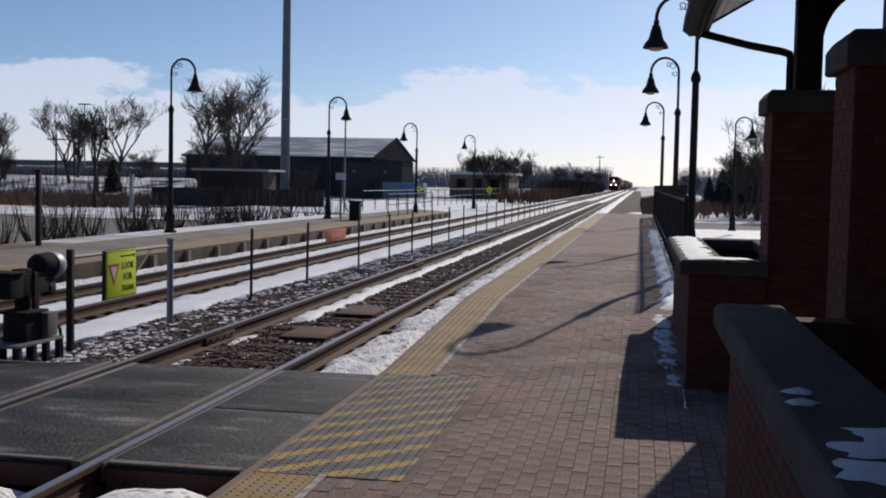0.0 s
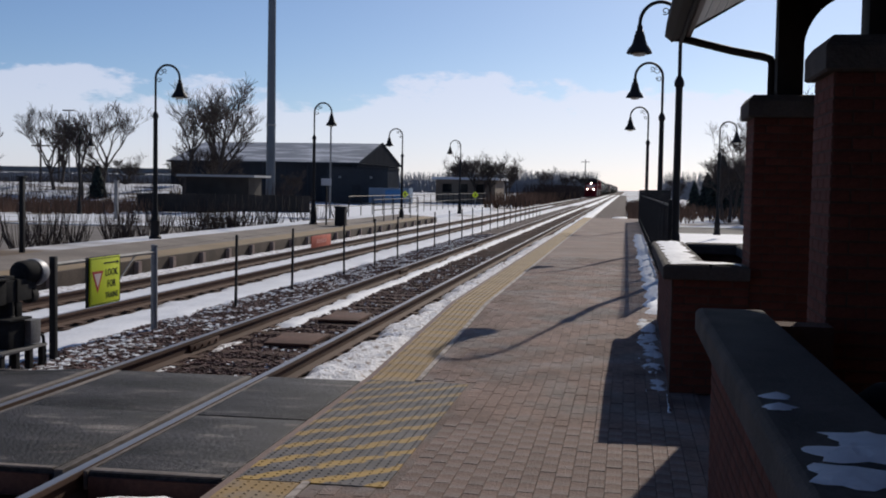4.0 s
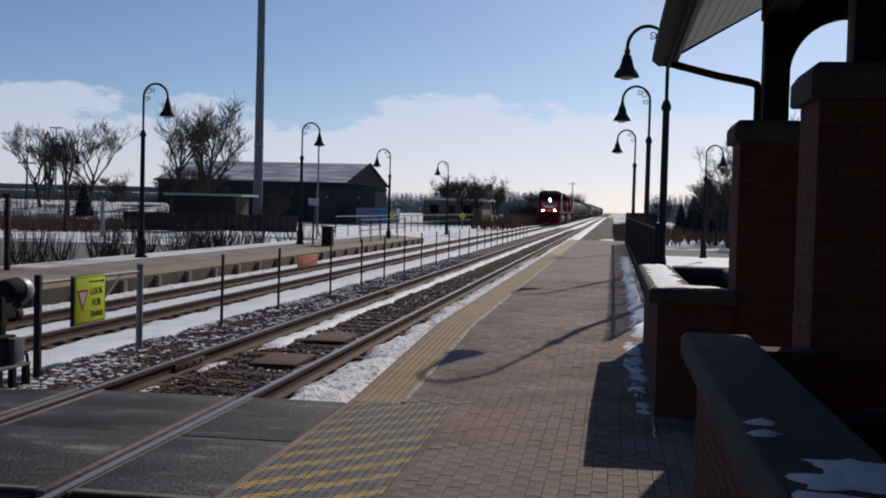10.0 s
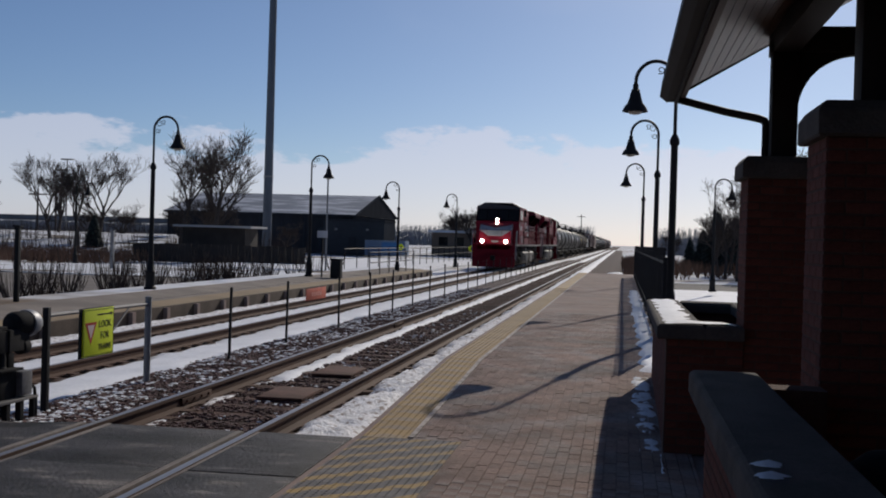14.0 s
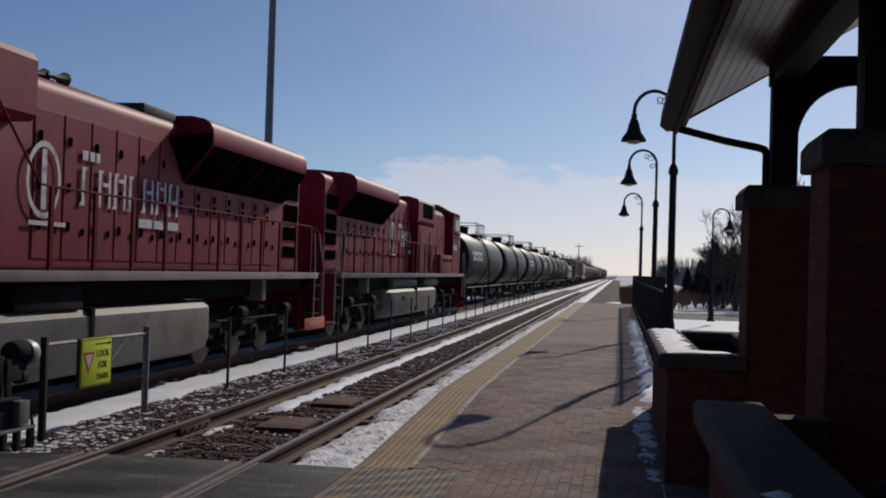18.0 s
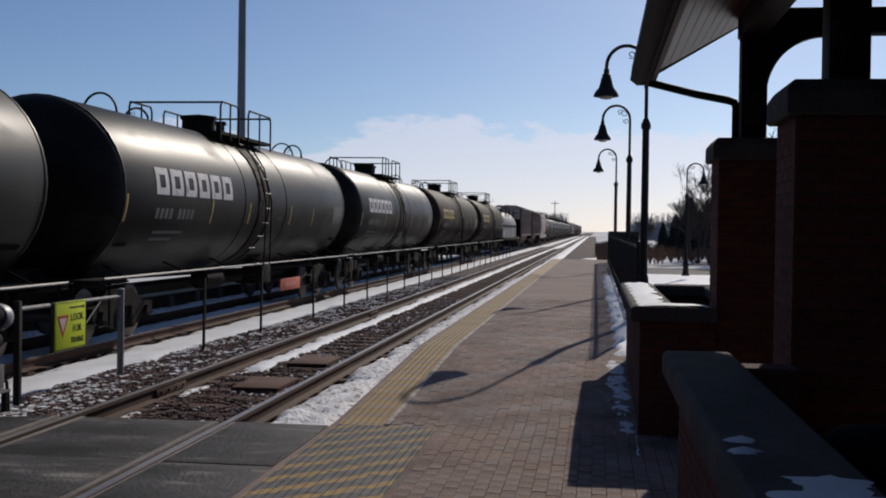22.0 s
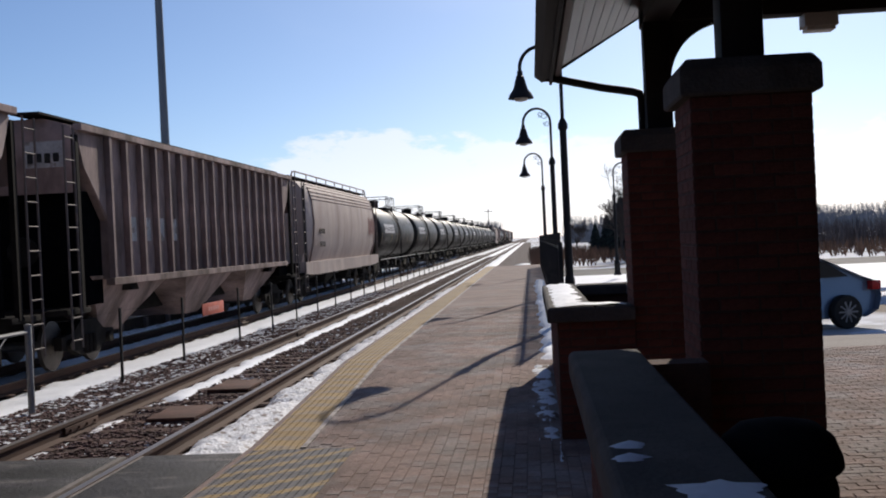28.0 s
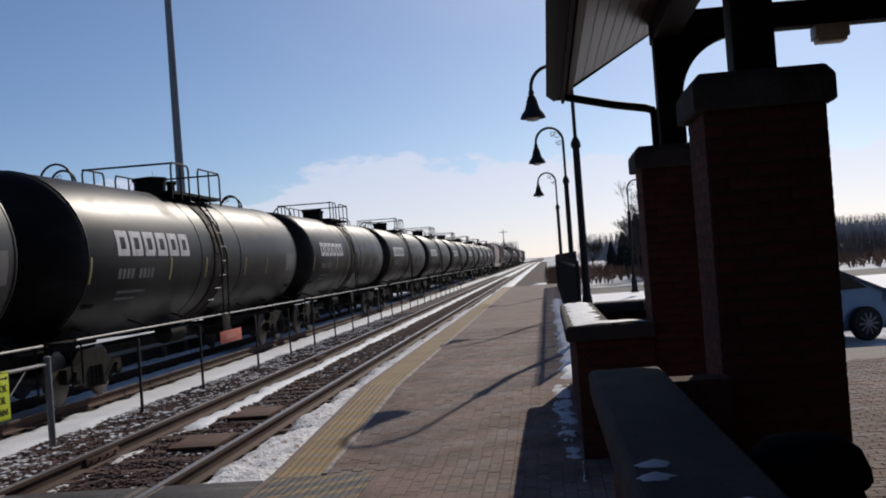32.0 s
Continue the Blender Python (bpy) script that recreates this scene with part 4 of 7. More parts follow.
for k in range(5):
    part("lettering_bar", Geo().box(-2.969, -2.967, 22.6 + 0.16 * k, 22.7 + 0.16 * k, 0.55, 0.63), mat("pale_red_print", (0.75, 0.35, 0.28), 0.6, var=0.05) if k == 0 else bpy.data.materials["pale_red_print"], rs, smooth=0)

# pedestrian gate with its sign
gate = thing("pedestrian_gate", "swing gate with two posts and a steel rail", "gate")
part("post", Geo().box(-3.135, -3.065, 11.94, 12.01, -0.4, 0.89, 0.006), BLACK_IRON, gate, "dark square post")
part("post", Geo().lathe([(0.045, -0.4), (0.045, 0.86), (0.03, 0.89)], o=(-3.1, 14.76, 0), seg=12), GALV, gate, "grey steel post")
part("post_cap", Geo().lathe([(0.05, 0.86), (0.05, 0.885), (0.02, 0.9)], o=(-3.1, 14.76, 0), seg=12), GALV, gate)
part("rail", Geo().tube([(-3.1, 12.0, 0.80), (-3.1, 14.72, 0.79)], 0.025, 8), GALV, gate)
part("brace", Geo().tube([(-3.1, 13.5, 0.40), (-3.1, 14.15, 0.78)], 0.012, 6), GALV, gate)
ysign = thing("warning_sign", "fluorescent yellow-green sign with a red triangle and black lettering", "sign")
SIGN_Y = mat("fluorescent_yellow_green", (0.62, 0.72, 0.03), 0.55, var=0.06, scale=3)
SIGN_BLACK = mat("black_print", (0.015, 0.015, 0.015), 0.6, var=0.1)
part("plate", Geo().box(-3.07, -3.05, 12.77, 13.59, 0.24, 0.82, 0.008), SIGN_Y, ysign)
part("back_board", Geo().box(-3.09, -3.071, 12.72, 13.61, 0.23, 0.83, 0.006), BLACK_IRON, ysign)
SX = -3.0485
def sign_prism(pts, mtl, name, dx=0.0, label=""):
    part(name, Geo().prism(pts, SX + dx, SX + dx + 0.0015, "x"), mtl, ysign, label, smooth=0)
sign_prism([(12.81, 0.655), (13.11, 0.655), (12.96, 0.39)], mat("red_print", (0.42, 0.04, 0.03), 0.6, var=0.1), "triangle", 0, "red downward triangle")
sign_prism([(12.865, 0.625), (13.055, 0.625), (12.96, 0.455)], mat("white_print", (0.6, 0.5, 0.48), 0.6, var=0.05), "triangle_field", 0.0018)
sign_prism([(13.13, 0.735), (13.49, 0.735), (13.49, 0.715), (13.55, 0.74), (13.49, 0.765), (13.49, 0.75), (13.13, 0.75)], SIGN_BLACK, "arrow")
for k, word in enumerate(("LOOK", "FOR", "TRAINS")):
    part("lettering", text_mesh(word, 0.125 if k < 2 else 0.105, 0.001), SIGN_BLACK, ysign, smooth=0, m=Matrix.Translation((SX + 0.001, 13.34, 0.62 - 0.14 * k)) @ Euler((radians(90), 0, radians(90))).to_matrix().to_4x4())
for z0, z1, y0, y1 in ((0.25, 0.257, 12.78, 13.58), (0.803, 0.81, 12.78, 13.58), (0.25, 0.81, 12.78, 12.787), (0.25, 0.81, 13.573, 13.58)):
    part("border", Geo().box(SX, SX + 0.001, y0, y1, z0, z1), SIGN_BLACK, ysign, smooth=0)

# crossing signal at the edge of the crossing
sig = thing("crossing_signal", "black crossing signal seen side-on with a domed grey bell", "signal")
MATTE_IRON = mat("weathered_black_signal_paint", (0.022, 0.022, 0.023), 0.85, var=0.3, scale=6, fine=30, spec=0.06)
part("head_box", Geo().box(-3.30, -3.04, 10.62, 10.885, 0.45, 0.71, 0.015), MATTE_IRON, sig)
part("head_hood", Geo().box(-3.33, -3.01, 10.58, 10.90, 0.705, 0.725, 0.006), MATTE_IRON, sig)
part("crossarm", Geo().box(-3.27, -3.07, 10.886, 11.45, 0.46, 0.69, 0.012), MATTE_IRON, sig)
part("crossarm_cap", Geo().box(-3.22, -3.10, 10.95, 11.15, 0.691, 0.735, 0.01), MATTE_IRON, sig)
part("crossarm_rib", Geo().box(-3.285, -3.055, 11.12, 11.17, 0.45, 0.70, 0.006), MATTE_IRON, sig)
part("bell_housing", Geo().lathe([(0.07, 0.0), (0.115, 0.02), (0.13, 0.06), (0.13, 0.26)], o=(-3.16, 11.33, 0.745), axis="y", seg=20), MATTE_IRON, sig)
part("bell", Geo().lathe([(0.145, 0.0), (0.15, 0.02), (0.148, 0.10), (0.13, 0.17), (0.09, 0.225), (0.03, 0.25)], o=(-3.16, 11.595, 0.735), axis="y", seg=24), mat("grey_bell_metal", (0.25, 0.255, 0.27), 0.5, 0.3, var=0.2, scale=5), sig, "domed grey bell")
part("bell_neck", Geo().box(-3.24, -3.08, 11.30, 11.58, 0.565, 0.64, 0.015), MATTE_IRON, sig)
part("knob", Geo().lathe([(0.05, 0.0), (0.085, 0.03), (0.085, 0.14), (0.05, 0.19)], o=(-3.15, 11.46, 0.49), axis="y", seg=14), MATTE_IRON, sig)
part("mast", Geo().lathe([(0.10, 0.27), (0.10, 0.30), (0.085, 0.32), (0.085, 0.46)], o=(-3.15, 11.06, 0), seg=14), MATTE_IRON, sig)
part("side_box", Geo().box(-3.22, -3.08, 11.15, 11.27, 0.29, 0.45, 0.01), MATTE_IRON, sig)
part("flange", Geo().box(-3.33, -2.97, 10.82, 11.27, 0.275, 0.30, 0.006), MATTE_IRON, sig)
part("body", Geo().box(-3.28, -3.02, 10.88, 11.22, -0.02, 0.275, 0.02), MATTE_IRON, sig)
part("junction_box", Geo().box(-3.10, -2.96, 11.225, 11.44, 0.0, 0.255, 0.012), mat("grey_box_paint", (0.13, 0.13, 0.135), 0.7, var=0.25, scale=4), sig, "grey junction box")
part("base_plate", Geo().box(-3.36, -2.94, 10.62, 11.54, -0.05, -0.02, 0.006), mat("worn_grey_plate", (0.15, 0.145, 0.14), 0.7, var=0.25, scale=5), sig, "worn grey base plate")
for yy in (10.66, 10.95, 11.22, 11.50):
    for xx in (-3.32, -2.98):
        part("leg", Geo().box(xx - 0.03, xx + 0.03, yy - 0.04, yy + 0.04, -0.36, -0.05, 0.006), MATTE_IRON, sig)
part("conduit", Geo().tube([(-3.0, 11.44, 0.1), (-2.97, 11.5, 0.06), (-2.96, 11.52, -0.1), (-2.96, 11.52, -0.35)], 0.018, 6), MATTE_IRON, sig)

# unseen walls and a roof, added to close the place and block sky light
for nm, bx in (("wall_south", (1.5, 14.0, -3.6, -3.3)), ("wall_track_side", (1.5, 1.8, -24.0, -3.6))):
    w = part(nm, Geo().box(bx[0], bx[1], bx[2], bx[3], 0.0, 7.4), BRICK, smooth=0)
    tagged(w, "plain red brick wall added out of view to block sky light", "wall", kind="structure")
# added unseen wall keeps light from the east off the shaded piers
w = part("wall_east", Geo().box(8.35, 8.6, -3.3, 10.4, 0.0, 3.5), BRICK, smooth=0)
tagged(w, "plain red brick wall added out of view to block light from the east", "wall", kind="structure")
w = part("roof_station", Geo().box(1.0, 14.6, -24.5, -2.6, 7.41, 7.6), ROOFING, smooth=0)
tagged(w, "dark flat roof added out of view over the light-blocking walls", "roof", kind="structure")

# ---- the train ----
RED = mat("maroon_locomotive_paint", (0.205, 0.008, 0.022), 0.55, var=0.24, scale=0.9, fine=14, col2=(0.20, 0.020, 0.036), patch=0.54, pscale=0.9, soft=0.16, spec=0.14, stretch=(1, 1, 0.45))
RED_DARK = mat("dark_maroon_paint", (0.115, 0.007, 0.014), 0.75, var=0.2, scale=1.2, fine=14, spec=0.06)
SILVER = mat("silver_grey_paint", (0.30, 0.30, 0.31), 0.6, 0.0, var=0.15, scale=1.0, fine=12)
SILL = mat("grey_sill_paint", (0.215, 0.178, 0.160), 0.6, var=0.2, scale=1.5, fine=16)
TANKGREY = mat("grey_fuel_tank_paint", (0.165, 0.152, 0.132), 0.6, 0.0, var=0.18, scale=1.0, fine=12, col2=(0.115, 0.10, 0.085), patch=0.58, pscale=1.3, soft=0.15)
GRIME = mat("grimy_black_running_gear", (0.014, 0.012, 0.011), 0.85, var=0.35, scale=4, fine=30, spec=0.06)
# flat black for grilles and openings, and for shade painted into recesses
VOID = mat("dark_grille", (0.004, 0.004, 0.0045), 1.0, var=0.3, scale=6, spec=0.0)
WHEEL = mat("wheel_steel", (0.09, 0.075, 0.065), 0.55, 0.5, var=0.25, scale=4)
WHITE = mat("white_print_paint", (0.62, 0.60, 0.60), 0.6, var=0.15, scale=3, fine=20, col2=(0.35, 0.30, 0.31), patch=0.62, pscale=5)
GLASS = mat("dark_cab_glass", (0.012, 0.013, 0.015), 0.06, var=0.1, spec=0.12)
FRAME = mat("grey_window_frame", (0.16, 0.15, 0.15), 0.6, var=0.15)
CABPANE = mat("sliding_pane", (0.055, 0.055, 0.060), 0.2, var=0.15, spec=0.2)
ROOFD = mat("dark_roof_paint", (0.05, 0.045, 0.047), 0.6, var=0.2, scale=1.5)
HEADLIGHT = glow("headlight_glow", (1.0, 0.93, 0.80), 30.0)


def wheelset(parent, y, r=0.46):
    part("wheelset", Geo().lathe([(0.05, -0.9), (0.09, -0.86), (0.09, -0.80), (r * 0.8, -0.80), (r, -0.775), (r, -0.70), (r * 0.9, -0.69), (0.09, -0.66), (0.09, 0.66), (r * 0.9, 0.69), (r, 0.70), (r, 0.775), (r * 0.8, 0.80), (0.09, 0.80), (0.09, 0.86), (0.05, 0.9)],
         axis="x", seg=20), WHEEL, parent, m=pose(0, y, r))


def truck2(parent, y):
    """A two-axle freight truck with cast side frames and springs."""
    t = Geo()
    for sx in (-1.0, 1.0):
        t.prism([(y - 1.2, 0.38), (y - 1.2, 0.62), (y - 0.7, 0.66), (y - 0.35, 0.88), (y + 0.35, 0.88), (y + 0.7, 0.66), (y + 1.2, 0.62), (y + 1.2, 0.38), (y + 0.75, 0.36), (y + 0.4, 0.22), (y - 0.4, 0.22), (y - 0.75, 0.36)], sx - 0.07, sx + 0.07, "x")
        for k in (-0.18, 0.0, 0.18):
            t.lathe([(0.07, 0.25), (0.07, 0.60)], o=(sx * 1.06, y + k, 0), seg=8)
        for k in (-0.9, 0.9):
            t.lathe([(0.10, -0.05), (0.11, 0.0), (0.10, 0.06)], o=(sx * 1.08, y + k, 0.46), axis="x", seg=10)
    t.box(-1.0, 1.0, y - 0.2, y + 0.2, 0.5, 0.85)
    o = part("truck_frame", t, GRIME, parent, "grimy cast-steel truck")
    for k in (-0.9, 0.9):
        wheelset(o, y + k)


def truck3(parent, y):
    t = Geo()
    for sx in (-1.1, 1.1):
        t.prism([(y - 2.45, 0.62), (y - 2.3, 1.0), (y + 2.3, 1.0), (y + 2.45, 0.62), (y + 2.2, 0.5), (y - 2.2, 0.5)], sx - 0.08, sx + 0.08, "x")
        for k in (-1.75, 0.0, 1.75):
            t.box(sx - 0.14, sx + 0.14, y + k - 0.2, y + k + 0.2, 0.34, 0.72, 0.03)
            t.lathe([(0.13, -0.06), (0.15, 0.0), (0.12, 0.1)], o=(sx * 1.1, y + k, 0.52), axis="x", seg=12)
        for k in (-0.9, 0.9):
            t.tube([(sx * 1.1, y + k, 0.62), (sx * 1.12, y + k + 0.25, 1.15)], 0.055, 8)
            t.lathe([(0.10, 0.55), (0.10, 0.95)], o=(sx * 1.08, y + k - 0.3, 0), seg=8)
        t.tube([(sx * 1.15, y - 2.2, 0.85), (sx * 1.15, y + 2.2, 0.85)], 0.03, 6)
    t.box(-1.0, 1.0, y - 2.2, y + 2.2, 0.6, 0.9)
    o = part("truck_frame", t, GRIME, parent, "grimy three-axle locomotive truck")
    for k in (-1.75, 0.0, 1.75):
        wheelset(o, y + k, 0.53)


def coupler(parent, y, s):
    part("coupler", Geo().box(-0.13, 0.13, min(y, y + 0.5 * s), max(y, y + 0.5 * s), 0.72, 0.98, 0.03).box(-0.16, 0.16, min(y - 0.08 * s, y + 0.2 * s), max(y - 0.08 * s, y + 0.2 * s), 0.68, 1.0, 0.04), GRIME, parent)


LATCH = Geo().box(-0.012, 0.012, -0.03, 0.03, -0.065, 0.065).mesh("door_latch", 0)
HINGE = Geo().box(-0.012, 0.012, -0.022, 0.022, -0.05, 0.05).mesh("door_hinge", 0)
for me in (LATCH, HINGE):
    me.materials.append(VOID)


def on_side(g, sx):
    """The lettering runs the same way on both sides of the hood."""
    if sx < 0:
        g.v = [(x, 26.5 - y, z) for x, y, z in g.v]
    return g


def locomotive(label, lit):
    """A six-axle diesel: cab at low y, hood and flared radiators behind. Length 24.4 m."""
    L = 24.4
    t = thing("diesel_locomotive", label, "locomotive", "locomotives of the freight train")
    part("frame", Geo().prism([(0.55, 1.42), (0.55, 1.74), (L - 0.55, 1.74), (L - 0.55, 1.42), (L - 5.4, 1.30), (5.4, 1.30)], -1.15, 1.15, "x"), GRIME, t)
    for sx in (-1, 1):
        part("side_sill", Geo().box(min(sx * 1.42, sx * 1.55), max(sx * 1.42, sx * 1.55), 1.1, L - 1.1, 1.66, 1.80, 0.01), SILL, t, "dirty grey walkway sill")
    part("walkway", Geo().box(-1.5, 1.5, 0.7, L - 0.7, 1.741, 1.79, 0.006), RED_DARK, t)

    def plate(sx, x, d, y0, y1, z0, z1, name, material, parent, label="", c=0.0):
        """A flat piece d proud of the side at x."""
        xs = sorted((sx * x, sx * (x + d)))
        return part(name, Geo().box(xs[0], xs[1], y0, y1, z0, z1, c), material, parent, label, smooth=0)

    # nose and cab; the two sides of the cab differ
    part("nose", Geo().prism([(1.25, 1.79), (1.05, 2.1), (1.15, 2.75), (1.75, 3.15), (2.5, 3.28), (2.5, 1.79)], -1.1, 1.1, "x"), RED, t, smooth=20)
    prof = [(2.62, 1.79), (2.50, 3.3), (2.86, 4.30), (2.98, 4.46), (4.62, 4.46), (4.62, 1.79)]
    cab = part("cab", Geo().rings([[(-1.55, y, z) for y, z in prof], [(1.55, y, z) for y, z in prof]]), RED, t, smooth=20)
    part("cab_side", Geo().box(0.2, 1.55, 4.621, 5.45, 1.79, 4.46, 0.02), RED, cab)
    part("cab_rear_wall", Geo().box(-1.12, 0.19, 4.621, 5.6, 1.79, 4.44, 0.02), RED_DARK, cab)
    part("rear_door", Geo().box(-1.14, -1.121, 4.72, 5.35, 1.85, 3.9, 0.004), RED_DARK, cab)
    part("rear_window", Geo().box(-1.15, -1.141, 4.85, 5.25, 3.2, 3.8), GLASS, cab, smooth=0)
    part("roof", Geo().prism([(-1.53, 4.462), (-0.98, 4.75), (0.98, 4.75), (1.53, 4.462)], 2.86, 5.45, "y"), ROOFD, cab, "dark cab roof", smooth=0)
    part("brow", Geo().rings([[(-1.53, 2.74, 4.30), (1.53, 2.74, 4.30), (1.53, 2.86, 4.46), (0.98, 2.86, 4.75), (-0.98, 2.86, 4.75), (-1.53, 2.86, 4.46)],
                              [(-1.53, 2.855, 4.29), (1.53, 2.855, 4.29), (1.53, 2.95, 4.46), (0.98, 2.95, 4.74), (-0.98, 2.95, 4.74), (-1.53, 2.95, 4.46)]]), ROOFD, cab, "dark brow over the windscreen", smooth=0)
    part("windscreen_surround", Geo().add([(-1.54, 2.535, 3.42), (1.54, 2.535, 3.42), (1.54, 2.845, 4.285), (-1.54, 2.845, 4.285)], [(0, 1, 2, 3)]), VOID, cab, smooth=0)
    for a, b in ((-1.48, -0.80), (-0.74, -0.05), (0.05, 0.74), (0.80, 1.48)):
        part("windscreen", Geo().add([(a, 2.545, 3.50), (b, 2.545, 3.50), (b, 2.815, 4.245), (a, 2.815, 4.245)], [(0, 1, 2, 3)]), GLASS, cab, "dark windscreen pane", smooth=0)
    for sx, wa, wb, za, zb in ((1, 3.2, 4.72, 3.55, 4.24), (-1, 2.95, 4.25, 3.62, 4.22)):
        fr = plate(sx, 1.552, 0.02, wa, wb, za, zb, "side_window", FRAME, cab, "grey-framed sliding cab window", 0.006)
        w = (wb - wa - 0.2) / 4
        for k in range(4):
            plate(sx, 1.573, 0.005, wa + 0.05 + k * (w + 0.033), wa + 0.05 + k * (w + 0.033) + w, za + 0.07, zb - 0.06, "pane", CABPANE if k in (1, 2) else GLASS, fr)
        plate(sx, 1.552, 0.10, wa - 0.05, wb + 0.05, za - 0.10, za - 0.04, "arm_rest", RED_DARK, cab, "", 0.008)
        plate(sx, 1.552, 0.035, 2.95, 4.6, 4.36, 4.41, "drip_rail", RED_DARK, cab)
        for k in range(4):
            plate(sx, 1.552, 0.005, 3.5 + 0.26 * k, 3.66 + 0.26 * k, 2.82, 3.09, "number_bar", WHITE, cab, "white cab number mark" if k == 0 else "")
    bx = plate(1, 1.552, 0.035, 3.15, 5.40, 1.84, 2.52, "louvre_panel", RED, cab, "", 0.01)
    for a, w in ((3.42, 0.40), (3.92, 0.42), (4.72, 0.34)):
        for k in range(9):
            plate(1, 1.588, 0.018, a, a + w, 1.93 + 0.055 * k, 1.955 + 0.055 * k, "louvre", SILVER, bx, "pale louvre blade" if k == 0 else "")
    bx = part("battery_box", Geo().box(-1.55, -1.125, 4.80, 7.75, 1.79, 2.58, 0.015), RED, t, "low red equipment box")
    for a in (5.1, 5.9, 6.7):
        for k in range(3):
            plate(-1, 1.551, 0.012, a + 0.16 * k, a + 0.10 + 0.16 * k, 2.28, 2.42, "vent", VOID, bx)
    # silver flash over the nose: a shield in front, wings up both sides
    part("nose_flash", Geo().add([(-0.62, 1.088, 2.45), (-0.18, 1.092, 1.9), (0.18, 1.092, 1.9), (0.62, 1.088, 2.45), (1.1, 1.142, 2.752), (-1.1, 1.142, 2.752)], [(0, 1, 2, 3, 4, 5)]), SILVER, t, "silver shield on the nose", smooth=0)
    part("nose_flash", Geo().add([(-1.1, 1.145, 2.757), (1.1, 1.145, 2.757), (1.1, 1.745, 3.157), (0.0, 1.40, 2.927), (-1.1, 1.745, 3.157)], [(0, 1, 2, 3, 4)]), SILVER, t, smooth=0)
    for sx in (-1, 1):
        part("nose_flash", Geo().add([(sx * 1.106, 1.15, 2.75), (sx * 1.106, 1.75, 3.14), (sx * 1.106, 2.48, 3.27), (sx * 1.106, 2.48, 2.95), (sx * 1.106, 1.10, 2.35)], [(0, 1, 2, 3, 4)]), SILVER, t, smooth=0)
        part("nose_flash", Geo().add([(sx * 1.556, 2.56, 3.28), (sx * 1.556, 2.60, 2.95), (sx * 1.556, 3.05, 3.22)], [(0, 1, 2)]), SILVER, t, smooth=0)
    hl = HEADLIGHT if lit else GLASS
    part("headlight_housing", Geo().box(-0.19, 0.19, 2.30, 2.62, 3.16, 3.66, 0.03), RED_DARK, t)
    for z in (3.30, 3.52):
        part("headlight", Geo().lathe([(0.095, 0.0), (0.10, 0.03), (0.09, 0.05)], o=(0, 2.25, z), axis="y", seg=14), hl, t)
    for sx in (-0.82, 0.82):
        part("ditch_light", Geo().lathe([(0.12, 0.0), (0.125, 0.04), (0.10, 0.14)], o=(sx, 0.52, 1.98), axis="y", seg=14), hl, t)
    # front plate, steps, plough
    part("pilot_plate", Geo().box(-1.5, 1.5, 0.55, 0.75, 0.95, 1.78, 0.02), RED_DARK, t)
    part("plough", Geo().rings([[(-1.5, 0.55, 0.2), (0, 0.1, 0.2), (1.5, 0.55, 0.2)], [(-1.5, 0.6, 0.98), (0, 0.42, 0.98), (1.5, 0.6, 0.98)]], cap=False), RED_DARK, t, smooth=0)
    part("rear_plate", Geo().box(-1.5, 1.5, L - 0.75, L - 0.55, 0.55, 1.78, 0.02), RED_DARK, t)
    for y, sg in ((0.95, 1), (L - 0.95, -1)):
        for sx in (-1, 1):
            st = Geo()
            for k in range(4):
                st.box(min(sx * 1.15, sx * 1.5), max(sx * 1.15, sx * 1.5), y - 0.3, y + 0.3, 0.45 + 0.34 * k, 0.48 + 0.34 * k)
            st.box(min(sx * 1.12, sx * 1.15), max(sx * 1.12, sx * 1.15), y - 0.33, y + 0.33, 0.4, 1.75)
            part("steps", st, RED_DARK, t, smooth=0)
            part("grab_rail", Geo().tube([(sx * 1.52, y - 0.38 * sg, 0.7), (sx * 1.53, y - 0.38 * sg, 1.9), (sx * 1.53, y + 0.1 * sg, 2.75)], 0.02, 6), SILVER, t, "pale hand rail")
            part("grab_rail", Geo().tube([(sx * 1.52, y + 0.38 * sg, 0.7), (sx * 1.53, y + 0.38 * sg, 2.0), (sx * 1.53, y + 0.5 * sg, 2.75)], 0.02, 6), SILVER, t, "pale hand rail")
    part("front_rail", Geo().tube([(-1.45, 0.72, 1.79), (-1.45, 0.72, 2.75), (-0.5, 0.72, 2.75), (-0.5, 0.72, 2.1), (0.5, 0.72, 2.1), (0.5, 0.72, 2.75), (1.45, 0.72, 2.75), (1.45, 0.72, 1.79)], 0.02, 6), RED_DARK, t)
    # hood: cabinet behind the cab, blower block, engine hood with a rounded top
    for sx, c0, c1 in ((1, 5.47, 9.0), (-1, 5.62, 8.3)):
        part("electrical_cabinet", Geo().prism([(0.01 * sx, 1.79), (0.01 * sx, 4.46), (1.0 * sx, 4.46), (1.22 * sx, 4.36), (1.32 * sx, 4.2), (1.32 * sx, 1.79)], c0, c1, "y"), RED, t, smooth=25)
        n = 0
        y = c0 + 0.12
        while y < c1 - 0.5:
            plate(sx, 1.321, 0.014, y, y + 0.5, 1.9 if sx > 0 and y > 7.4 else 2.75, 3.0 if n % 2 else 3.75, "cabinet_door", RED, t, "", 0.005)
            y += 0.56
            n += 1
    for a in (5.62, 6.02, 6.42):
        plate(1, 1.336, 0.006, a, a + 0.24, 3.80, 4.28, "vent_slot", VOID, t)
